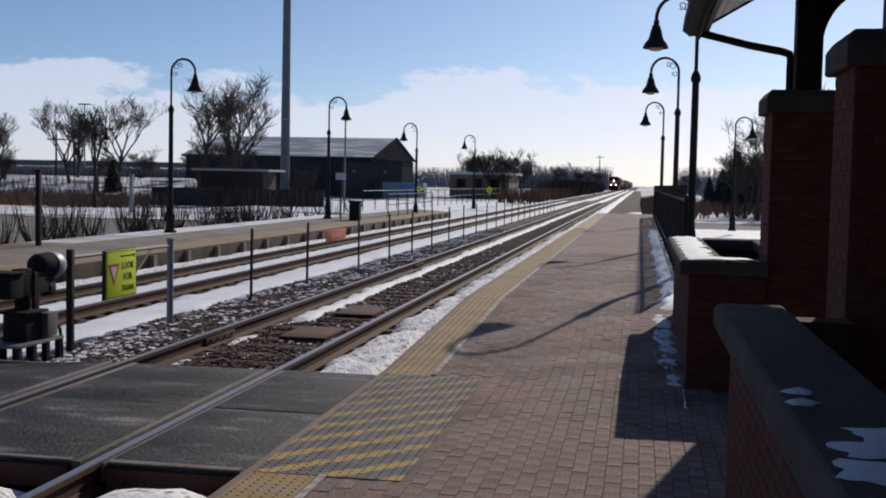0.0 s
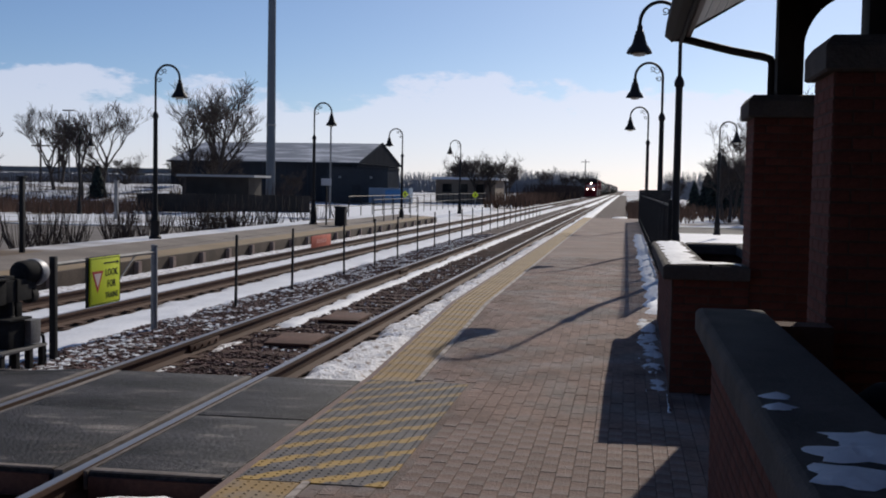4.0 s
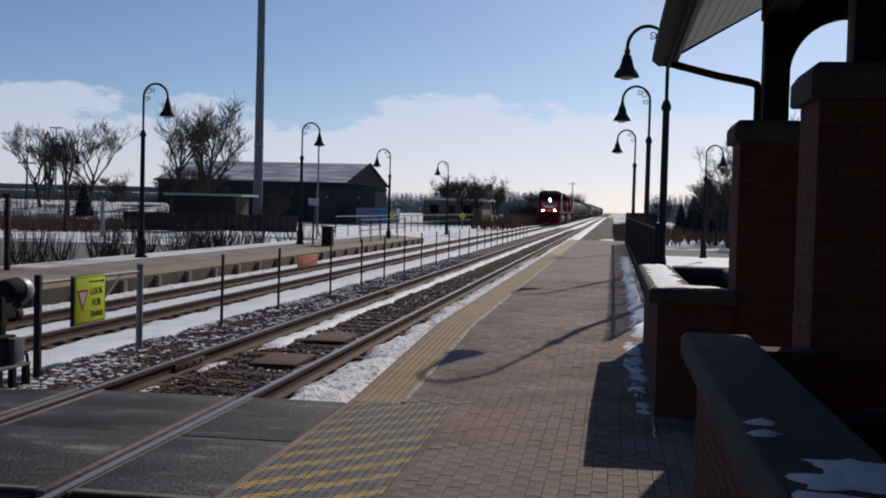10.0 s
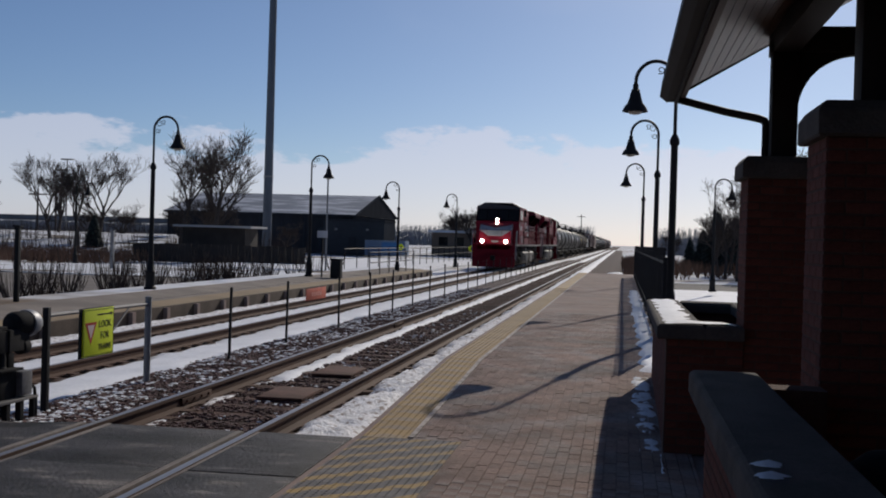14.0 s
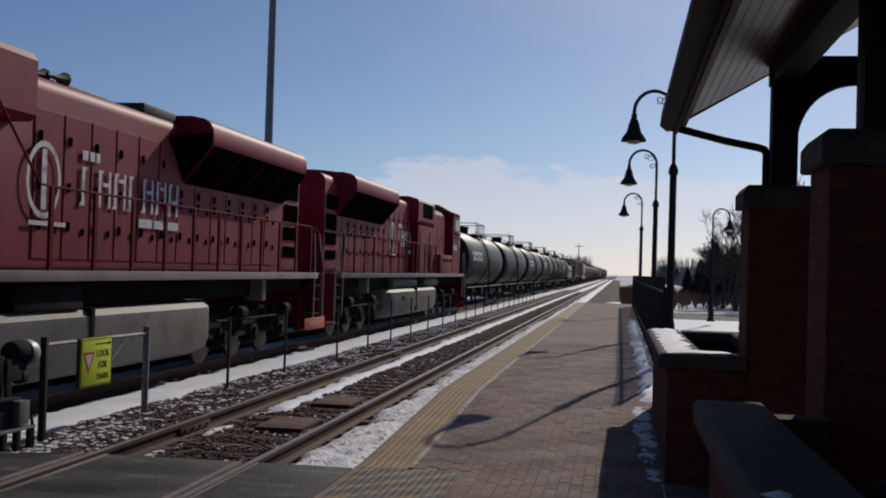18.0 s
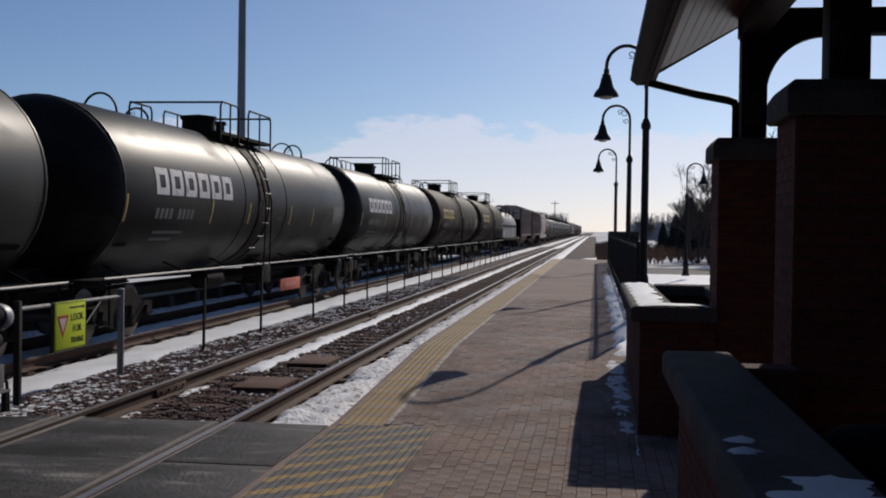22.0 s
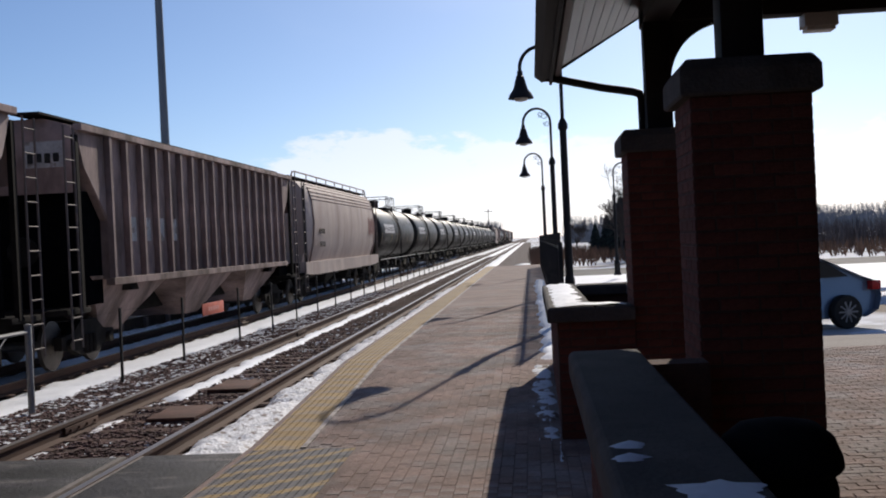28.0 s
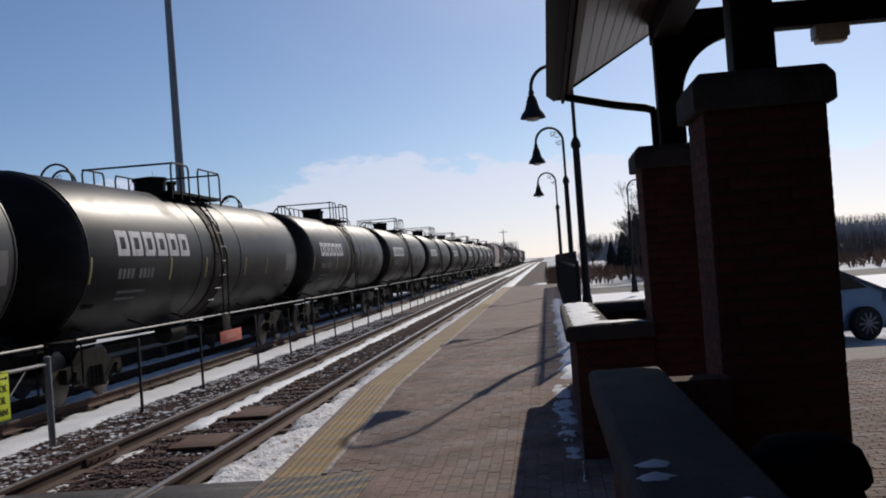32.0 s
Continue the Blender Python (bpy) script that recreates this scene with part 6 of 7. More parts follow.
def hopper_common(t, L, material):
    part("centre_sill", Geo().box(-0.3, 0.3, 0.25, L - 0.25, 0.75, 1.15, 0.02), GRIME, t)
    for y, s in ((1.0, 1), (L - 1.0, -1)):
        part("end_platform", Geo().box(-1.45, 1.45, min(y - 0.5 * s, y + 0.5 * s), max(y - 0.5 * s, y + 0.5 * s), 1.05, 1.15, 0.01), GRIME, t)
        for sx in (-1, 1):
            lad = Geo()
            for dy in (-0.2, 0.2):
                lad.tube([(sx * 1.5, y - 0.25 * s + dy, 0.45), (sx * 1.5, y - 0.25 * s + dy, 4.4)], 0.02, 5)
            for k in range(10):
                lad.tube([(sx * 1.5, y - 0.25 * s - 0.2, 0.6 + 0.4 * k), (sx * 1.5, y - 0.25 * s + 0.2, 0.6 + 0.4 * k)], 0.015, 5)
            part("end_ladder", lad, LADDER, t, "pale worn end ladder")
            part("corner_post", Geo().box(min(sx * 1.38, sx * 1.46), max(sx * 1.38, sx * 1.46), y + 0.2 * s - 0.06, y + 0.2 * s + 0.06, 1.1, 4.3), GRIME, t, smooth=0)
        part("brake_wheel", Geo().lathe([(0.05, 0), (0.26, 0.02), (0.28, 0.05), (0.24, 0.05)], o=(0.5, y, 2.2), axis="y", seg=14), GRIME, t)
    rw = Geo()
    for sx in (-0.75, 0.75):
        rw.box(sx - 0.25, sx + 0.25, 0.8, L - 0.8, 4.66, 4.70)
    part("roof_walk", rw, GRIME, t, smooth=0)
    for k in range(5):
        part("roof_hatch", Geo().lathe([(0.4, 4.55), (0.42, 4.72), (0.1, 4.78)], o=(0, 2.5 + (L - 5) * k / 4, 0), seg=12), material, t)
    truck2(t, 2.3)
    truck2(t, L - 2.3)
    coupler(t, 0.0, 1)
    coupler(t, L, -1)


def ribbed_hopper(L, material, label):
    """Side sheets with outside posts, cut back below at both ends; dark end frames with ladders."""
    t = thing("covered_hopper_car", label, "hopper car", "hopper cars of the freight train")
    a, b = 1.5, L - 1.5
    c, d = a + 1.0, b - 1.0
    part("body", Geo().prism([(c, 1.62), (c, 2.75), (a, 3.75), (a - 0.3, 4.45), (b + 0.3, 4.45), (b, 3.75), (d, 2.75), (d, 1.62)], -1.42, 1.42, "x"), material, t, smooth=0)
    for y0, sg in ((a, 1), (b, -1)):
        part("end_slope", Geo().prism([(y0 - 0.25 * sg, 4.3), (y0 + 2.3 * sg, 1.35), (y0 + 2.7 * sg, 1.35), (y0 + 0.2 * sg, 4.3)], -1.36, 1.36, "x"), GRIME, t, smooth=0)
        part("end_sheet", Geo().box(-1.38, 1.38, min(y0 - 0.36 * sg, y0 - 0.30 * sg), max(y0 - 0.36 * sg, y0 - 0.30 * sg), 3.25, 4.45), material, t, smooth=0)
        part("end_panel", Geo().box(0.55, 1.25, min(y0 - 0.375 * sg, y0 - 0.362 * sg), max(y0 - 0.375 * sg, y0 - 0.362 * sg), 3.72, 4.2), HOPMARK, t, "pale marking panel", smooth=0)
        for k in range(4):
            part("marking_bar", Geo().box(0.62 + 0.15 * k, 0.72 + 0.15 * k, min(y0 - 0.385 * sg, y0 - 0.377 * sg), max(y0 - 0.385 * sg, y0 - 0.377 * sg), 3.80 + 0.02 * (k % 2), 3.98), SIGN_BLACK, t, smooth=0)
    # black blocks fill the car ends with painted shade below the slope
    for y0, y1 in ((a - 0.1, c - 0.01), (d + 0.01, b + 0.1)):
        part("end_well", Geo().box(-1.30, 1.30, y0, y1, 1.16, 3.3), VOID, t, "black block painting the shade of the end well", smooth=0)
    part("roof", Geo().prism([(-1.42, 4.45), (-0.9, 4.62), (0.9, 4.62), (1.42, 4.45)], a - 0.3, b + 0.3, "y"), material, t, smooth=0)
    n = 18
    rib_me = Geo().box(-0.055, 0.055, -0.055, 0.055, 1.62, 4.38, 0.01).mesh("rib", 0)
    rib_me.materials.append(material)
    for sx in (-1, 1):
        for k in range(n):
            y = c + 0.08 + (d - c - 0.16) * k / (n - 1)
            part("rib", rib_me, material, t, m=pose(sx * 1.476, y, 0))
        part("side_sill", Geo().box(min(sx * 1.40, sx * 1.56), max(sx * 1.40, sx * 1.56), c - 0.1, d + 0.1, 1.50, 1.64, 0.01), material, t, smooth=0)
        part("top_chord", Geo().box(min(sx * 1.40, sx * 1.55), max(sx * 1.40, sx * 1.55), a - 0.3, b + 0.3, 4.38, 4.50, 0.01), HOPPER_D, t, smooth=0)
        for y0, sg in ((a, 1), (b, -1)):
            part("corner_gusset", Geo().prism([(c if sg > 0 else d, 2.80), (y0 + 0.02 * sg, 3.72), (y0 - 0.26 * sg, 4.34), (y0 + 0.9 * sg, 4.34)], min(sx * 1.421, sx * 1.44), max(sx * 1.421, sx * 1.44), "x"), material, t, smooth=0)
    for k in range(4):
        y = c + 0.08 + (d - c - 0.16) * (k + 1.5) / (n - 1)
        part("faded_mark", Geo().box(1.4205, 1.424, y - 0.2, y + 0.2, 2.35, 2.85), HOPMARK, t, "faded pale mark" if k == 0 else "", smooth=0)
    for k in range(3):
        c = a + (b - a) * (k + 0.5) / 3
        w = (b - a) / 6
        part("discharge_hopper", Geo().rings([[(-1.34, c - w * 0.86, 1.70), (1.34, c - w * 0.86, 1.70), (1.34, c + w * 0.86, 1.70), (-1.34, c + w * 0.86, 1.70)], [(-0.7, c - 0.5, 0.5), (0.7, c - 0.5, 0.5), (0.7, c + 0.5, 0.5), (-0.7, c + 0.5, 0.5)]]), HOPPER_D, t, smooth=0)
    hopper_common(t, L, material)
    return t


def smooth_hopper(L, material, label):
    t = thing("covered_hopper_car", label, "hopper car", "hopper cars of the freight train")
    a, b = 1.5, L - 1.5
    sec = [(-1.30, 1.5), (-1.50, 2.1), (-1.58, 2.9), (-1.55, 3.7), (-1.42, 4.25), (-1.2, 4.5), (-0.5, 4.64), (0.5, 4.64), (1.2, 4.5), (1.42, 4.25), (1.55, 3.7), (1.58, 2.9), (1.50, 2.1), (1.30, 1.5)]
    rings = []
    for y, s in ((a, 0.90), (a + 0.35, 0.97), (a + 0.9, 1.0), (b - 0.9, 1.0), (b - 0.35, 0.97), (b, 0.90)):
        rings.append([(x * s, y, z) for x, z in sec])
    part("body", Geo().rings(rings), material, t, smooth=35)
    for sx in (-1, 1):
        part("side_sill", Geo().prism([(0.7, 1.10), (0.7, 1.52), (L - 0.7, 1.52), (L - 0.7, 1.10), (L - 2.4, 1.02), (2.4, 1.02)], min(sx * 1.28, sx * 1.52), max(sx * 1.28, sx * 1.52), "x"), material, t, smooth=0)
        for yy in (a + 0.55, b - 0.55):
            part("end_rib", Geo().tube([(sx * 1.36, yy, 1.5), (sx * 1.53, yy, 2.2), (sx * 1.58, yy, 3.0), (sx * 1.52, yy, 3.8), (sx * 1.36, yy, 4.3)], 0.03, 6), HOPPER_D, t, "rusty end rib")
        for k in range(5):
            x, z = float(np.interp(3.85 + 0.14 * k, [3.7, 4.25, 4.5], [1.55, 1.42, 1.2])), 3.85 + 0.14 * k
            part("roof_bead", Geo().tube([(sx * x, a + 0.5, z), (sx * x, b - 0.5, z)], 0.028, 6), HOPPER_D, t, "brown roof bead")
        part("roof_rail", Geo().tube([(sx * 1.05, a - 0.9, 4.2), (sx * 1.05, a - 0.2, 4.85)] + [(sx * 1.05, a + (b - a) * k / 8, 4.87) for k in range(9)] + [(sx * 1.05, b + 0.2, 4.85), (sx * 1.05, b + 0.9, 4.2)], 0.03, 5), HOPPER_D, t, "rusty roof rail")
        for k in range(9):
            part("roof_rail_post", Geo().tube([(sx * 1.05, a + 0.2 + (b - a - 0.4) * k / 8, 4.5), (sx * 1.05, a + 0.2 + (b - a - 0.4) * k / 8, 4.87)], 0.02, 5), HOPPER_D, t)
    for k in range(10):
        part("marking_bar", Geo().box(1.586, 1.592, a + 1.5 + 0.22 * (k % 5), a + 1.62 + 0.22 * (k % 5), 2.55 - 0.5 * (k // 5), 2.75 - 0.5 * (k // 5)), GRIME, t, smooth=0)
    gr = Geo()
    for k in range(4):
        y = b - 2.6 + 0.5 * k
        gr.add([(1.592, y, 2.6 + 0.1 * (k % 2)), (1.592, y + 0.36, 2.5), (1.58, y + 0.42, 3.3), (1.585, y + 0.02, 3.4 - 0.2 * (k % 2))], [(0, 1, 2, 3)])
    part("graffiti", gr, mat("faded_red_spray_paint", (0.22, 0.09, 0.08), 0.7, var=0.2, scale=5), t, "faded red spray paint", smooth=0)
    for k in range(3):
        c = a + (b - a) * (k + 0.5) / 3
        w = (b - a) / 6
        part("discharge_hopper", Geo().rings([[(-1.2, c - w + 0.1, 1.55), (1.2, c - w + 0.1, 1.55), (1.2, c + w - 0.1, 1.55), (-1.2, c + w - 0.1, 1.55)], [(-0.5, c - 0.45, 0.5), (0.5, c - 0.45, 0.5), (0.5, c + 0.45, 0.5), (-0.5, c + 0.45, 0.5)]]), GRIME, t, smooth=0)
    hopper_common(t, L, material)
    return t


def acid_tank(L):
    """A shorter grey tank on a full frame."""
    t = thing("tank_car", "small dirty grey tank car on a flat frame with spray paint", "tank car", "tank cars of the freight train")
    m = mat("dirty_grey_tank", (0.27, 0.27, 0.275), 0.6, var=0.2, scale=0.7, fine=8, col2=(0.14, 0.125, 0.11), patch=0.55, pscale=0.8, soft=0.2)
    a, b, R, Z = 1.5, L - 1.5, 1.24, 2.32
    prof = [(0.02, a)] + [(R * math.sin(u), a + 0.5 * (1 - math.cos(u))) for u in [1.5708 * k / 6 for k in range(1, 7)]]
    prof += [(R * math.cos(u), b - 0.5 * (1 - math.sin(u))) for u in [1.5708 * k / 6 for k in range(0, 6)]] + [(0.02, b)]
    part("tank", Geo().lathe(prof, o=(0, 0, Z), axis="y", seg=32), m, t)
    part("frame", Geo().box(-1.45, 1.45, 0.6, L - 0.6, 1.08, 1.30, 0.02), GRIME, t)
    part("cradle", Geo().prism([(-1.22, 1.3), (-1.22, 2.2), (1.22, 2.2), (1.22, 1.3)], a + 0.3, b - 0.3, "y"), m, t, smooth=0)
    part("dome", Geo().lathe([(0.5, Z + R - 0.1), (0.5, Z + R + 0.3), (0.2, Z + R + 0.42)], o=(0, L / 2, 0), seg=16), m, t)
    for y in (L / 2 - 1.6, L / 2 + 1.6, a + 1.2, b - 1.2):
        for sx in (-1, 1):
            part("grab_bracket", Geo().tube([(sx * 0.9, y - 0.5, Z + R - 0.5), (sx * 1.0, y - 0.2, Z + R + 0.3), (sx * 1.0, y + 0.3, Z + R + 0.2), (sx * 0.95, y + 0.4, Z + R - 0.45)], 0.035, 6), BLACK_IRON, t)
    part("bolt_flange", Geo().box(1.225, 1.27, a + 0.3, b - 0.3, 2.24, 2.31), GRIME, t, smooth=0)
    for k in range(14):
        part("flange_lug", Geo().tube([(1.22, a + 0.8 + k * (b - a - 1.6) / 13, 2.31), (1.30, a + 0.8 + k * (b - a - 1.6) / 13, 2.36)], 0.03, 5), GRIME, t)
    sp = Geo()
    for k in range(4):
        sp.add([(1.224, a + 1.0 + 0.42 * k, 1.5), (1.224, a + 1.3 + 0.42 * k, 1.5), (1.224, a + 1.36 + 0.42 * k, 1.95), (1.224, a + 1.05 + 0.42 * k, 1.85)], [(0, 1, 2, 3)])
    part("graffiti", sp, WHITE, t, "pale spray-painted scrawl", smooth=0)
    part("marker", Geo().box(1.455, 1.462, b - 0.3, b + 0.2, 1.1, 1.26), YELLOWP, t, smooth=0)
    truck2(t, 2.2)
    truck2(t, L - 2.2)
    coupler(t, 0.0, 1)
    coupler(t, L, -1)
    return t


LT, LTB, LG, LH1, LH2, LH3, LL = 18.32, 19.85, 19.2, 20.5, 19.4, 19.3, 26.2
loco_a = locomotive("maroon and silver diesel locomotive leading the freight train, headlights lit", True)
loco_b = locomotive("maroon diesel locomotive coupled behind, cab to the rear", False)
for lo in (loco_a, loco_b):
    lo.scale = (1.0, LL / 24.4, 1.0)
tank_k = tank_car(LT, TANK, WHITE, "glossy black tank car with pale block lettering")
tank_p = tank_car(LT, TANK, WHITE, "plain black tank car without lettering", marks=False)
tank_b = tank_car(LTB, TANKB, YELLOWP, "dusty brown-black tank car with faded yellow lettering")
acid = acid_tank(LG)
hop1 = ribbed_hopper(LH1, HOPPER, "weathered grey-brown ribbed covered hopper car")
hop2 = ribbed_hopper(LH2, HOPPER_D, "dark brown ribbed covered hopper car")
hop3 = smooth_hopper(LH3, HOPPER_L, "pale grey smooth-sided covered hopper car with rusty roof rails")
for hp in (hop1, hop2, hop3):
    hp.scale = (1.0, 1.0, 0.93)
ORDER = [(loco_a, LL, 0), (loco_b, LL, 1)]
ORDER += [(tank_k, LT, 0), (tank_p, LT, 0), ("k", LT, 0), ("k", LT, 0)] + [(tank_b, LTB, 0), ("b", LTB, 0), (acid, LG, 0), (hop1, LH1, 0), (hop2, LH2, 0), (hop3, LH3, 0)]
ORDER += [("k", LT, 0)] * 10 + [("3", LH3, 0), ("1", LH1, 0), ("k", LT, 0), ("k", LT, 0), ("2", LH2, 0), ("b", LTB, 0), ("k", LT, 0), ("1", LH1, 0), ("3", LH3, 0), ("k", LT, 0), ("k", LT, 0), ("2", LH2, 0)]
SOURCE = {"k": tank_k, "b": tank_b, "1": hop1, "2": hop2, "3": hop3}
CARS = []
off = 0.0
for what, length, back in ORDER:
    car = copy_thing(SOURCE[what], pose(T2, 400, Z2)) if isinstance(what, str) else what
    CARS.append((car, off + (length if back else 0), 180 if back else 0))
    off += length
# distance of the first coupler along the line, second by second
TRAIN = [(0, 377.2), (2, 330.2), (4, 284.9), (6, 241.2), (8, 198.8), (10, 157.7), (12, 117.7), (14, 78.3), (16, 39.9), (18, 2.0), (20, -35.4), (22, -73.2), (24, -111.2), (26, -149.1), (28, -187.1), (30, -225.1), (32, -263.0)]


def motions():
    for car, o, rz in CARS:
        walk(car, [(t, pose(T2, s + o, Z2, 0, 0, rz)) for t, s in TRAIN])

# ---- surroundings ----
BARK = mat("bare_bark", (0.060, 0.050, 0.045), 0.9, var=0.25, scale=3, fine=20)
TWIG = mat("bare_twigs", (0.070, 0.056, 0.050), 0.9, var=0.2, scale=1)


def bare_tree(seed, height, spread, label, depth=5, kids=4, upright=0.8):
    """A leafless tree: a short trunk that forks low, crooked spreading limbs and a haze of thin twigs."""
    r = random.Random(seed)
    t = thing("bare_tree", label, "tree", "bare winter trees")
    trunk, twigs = Geo(), Geo()

    def grow(p, d, length, rad, level):
        n = 4 if level < 3 else 3
        pts, q = [p], p.copy()
        dd = d.copy()
        for k in range(n):
            dd = (dd + Vector((r.uniform(-1, 1), r.uniform(-1, 1), r.uniform(-0.5, 0.7))) * (0.12 if level == 0 else 0.26)).normalized()
            q = q + dd * (length / n)
            pts.append(q)
        rs = [max(0.012, rad * (1 - 0.45 * k / n)) for k in range(n + 1)]
        (trunk if level < 2 else twigs).tube(pts, rs, 7 if level < 1 else (5 if level < 2 else 3), cap=False)
        if level >= depth:
            return
        for k in range(kids if level > 0 else kids + 1):
            u = r.uniform(0.3, 1.0) if level > 0 else r.uniform(0.55, 1.0)
            i = min(n - 1, int(u * n))
            b = pts[i].lerp(pts[i + 1], u * n - i)
            ang = r.uniform(0, 6.28)
            side = Vector((math.cos(ang) * spread, math.sin(ang) * spread, r.uniform(0.15, 0.95)))
            nd = (dd * upright + side * r.uniform(0.5, 1.0)).normalized()
            grow(b, nd, length * r.uniform(0.52, 0.74), rs[i] * 0.6, level + 1)

    grow(Vector((0, 0, -0.3)), Vector((r.uniform(-0.1, 0.1), 0, 1)).normalized(), height * 0.42, height * 0.021, 0)
    part("trunk", trunk, BARK, t)
    part("branchwork", twigs, TWIG, t)
    return t


tree_a = bare_tree(3, 12.5, 1.0, "tall bare tree with wide crooked limbs", 5)
tree_b = bare_tree(8, 11.5, 0.85, "slender bare tree with crooked upright limbs", 5, upright=1.1)
tree_c = bare_tree(21, 8.5, 1.15, "low dense bare tree with a rounded crown", 5, upright=0.6)
TREES = [(tree_a, -30.5, 92, 1.0, 20), (tree_a, -34.5, 94, 0.98, 80), (tree_a, -45, 100, 0.9, 140), (tree_b, -51, 104, 0.9, 200), (tree_b, -41, 88, 0.8, 30),
         (tree_a, -55, 98, 0.75, 270), (tree_b, -62, 108, 0.8, 10), (tree_c, -66, 100, 0.9, 50), (tree_b, -33.5, 99, 1.0, 50), (tree_c, -38.5, 104, 0.8, 10), (tree_c, -48, 112, 0.8, 90), (tree_a, -73, 112, 0.7, 60), (tree_c, -32.5, 94, 0.9, 130), (tree_a, -47.5, 96, 0.8, 300), (tree_a, -65, 104, 0.75, 180), (tree_c, -36.5, 110, 0.9, 260),
         (tree_c, -59, 94, 0.8, 15), (tree_c, -52, 92, 0.7, 115), (tree_c, -43, 94, 0.7, 215), (tree_c, -70, 96, 0.9, 315), (tree_c, -26, 98, 0.55, 65),
         (tree_c, -17.5, 158, 1.1, 0), (tree_c, -13.5, 162, 1.05, 100), (tree_c, -21.5, 165, 1.0, 200), (tree_c, -15.5, 160, 1.1, 45), (tree_c, -19.5, 161, 1.1, 300), (tree_c, -16.4, 159, 1.0, 145), (tree_c, -12, 220, 1.0, 20), (tree_c, -6, 235, 0.9, 70), (tree_c, -20, 228, 0.95, 170), (tree_c, -9, 240, 0.9, 250),
         (tree_a, 10.7, 76, 0.64, 0), (tree_a, 13.6, 80, 0.85, 100), (tree_c, 10.4, 88, 0.8, 60), (tree_c, 13.0, 84, 0.85, 10), (tree_a, 12.6, 90, 0.75, 33), (tree_c, 11.6, 92, 0.8, 210), (tree_c, 14.6, 98, 0.9, 150), (tree_c, 8.4, 124, 0.6, 70), (tree_a, 10.3, 81, 0.52, 160), (tree_b, 16.5, 86, 0.75, 140), (tree_a, 20, 95, 0.75, 220), (tree_c, 32, 88, 0.6, 20), (tree_b, 38, 92, 0.5, 60), (tree_c, 45, 98, 0.6, 0), (tree_c, 27, 100, 0.6, 0), (tree_b, 29.5, 84, 0.42, 100)]
used = set()
for src, x, y, sc, rz in TREES:
    m = pose(x, y, -0.4, 0, 0, rz)
    if src.name in used:
        o = copy_thing(src, m)
    else:
        used.add(src.name)
        src.matrix_basis = m
        o = src
    o.scale = (sc, sc, sc)


# evergreens
PINE = mat("evergreen_needles", (0.030, 0.038, 0.032), 0.9, var=0.4, scale=2, fine=20, island=0.4)


def evergreen(seed, h):
    r = random.Random(seed)
    t = thing("evergreen_tree", "dark evergreen tree with drooping ragged boughs", "tree", "evergreens beside the road")
    part("trunk", Geo().lathe([(0.02 * h, -0.3), (0.006 * h, h * 0.96)], seg=7), BARK, t)
    g = Geo()
    for k in range(900):
        u = r.random() ** 0.8
        z = h * (0.08 + 0.9 * u)
        rad = h * 0.34 * (1 - u) ** 0.7 * r.uniform(0.5, 1.1) + 0.06
        a = r.uniform(0, 6.2832)
        w = 0.05 * h * r.uniform(0.5, 1.1)
        c, s_ = math.cos(a), math.sin(a)
        tip = Vector((rad * c, rad * s_, z - 0.25 * rad))
        root = Vector((rad * 0.3 * c, rad * 0.3 * s_, z + 0.12 * rad))
        sv = Vector((-s_, c, 0)) * w
        g.add([root, (root + tip) / 2 + sv, tip, (root + tip) / 2 - sv, (root + tip) / 2 + Vector((0, 0, w * 0.7))], [(0, 1, 4), (1, 2, 4), (2, 3, 4), (3, 0, 4), (0, 3, 2, 1)])
    part("foliage", g, PINE, t, smooth=0)
    return t


ever = evergreen(4, 6.2)
first = True
for x, y, sc in ((10.6, 108, 0.62), (11.6, 104, 0.85), (12.9, 102, 0.78), (13.8, 108, 0.7), (12.2, 112, 0.9), (9.9, 116, 0.5), (14.9, 112, 0.8), (-40.5, 90, 0.55)):
    if first:
        ever.matrix_basis = pose(x, y, -0.4)
        o, first = ever, False
    else:
        o = copy_thing(ever, pose(x, y, -0.4, 0, 0, x * 40))
    o.scale = (sc, sc, sc)

# far woods and hills
BRUSH = mat("dry_brush", (0.165, 0.100, 0.068), 0.95, var=0.3, scale=0.7, fine=6, island=0.35)


def brush(name, x0, x1, y0, y1, n, h, seed, label, material=None, stems=5, lean=0.5):
    r = random.Random(seed)
    g = Geo()
    for _ in range(n):
        x, y = r.uniform(x0, x1), r.uniform(y0, y1)
        for k in range(stems):
            a = r.uniform(0, 6.28)
            d = Vector((math.cos(a) * lean, math.sin(a) * lean, 1.2)).normalized()
            hh = h * r.uniform(0.5, 1.1)
            g.tube([(x, y, -0.45), (x + d.x * hh * 0.6, y + d.y * hh * 0.6, -0.4 + hh * 0.6), (x + d.x * hh * 0.75, y + d.y * hh * 0.75, -0.4 + hh)], [0.008 * (1 + y / 40), 0.005 * (1 + y / 40), 0.0025 * (1 + y / 40)], 3, cap=False)
    return tagged(part(name, g, material or BRUSH, smooth=0), label, "brush", kind="stuff")


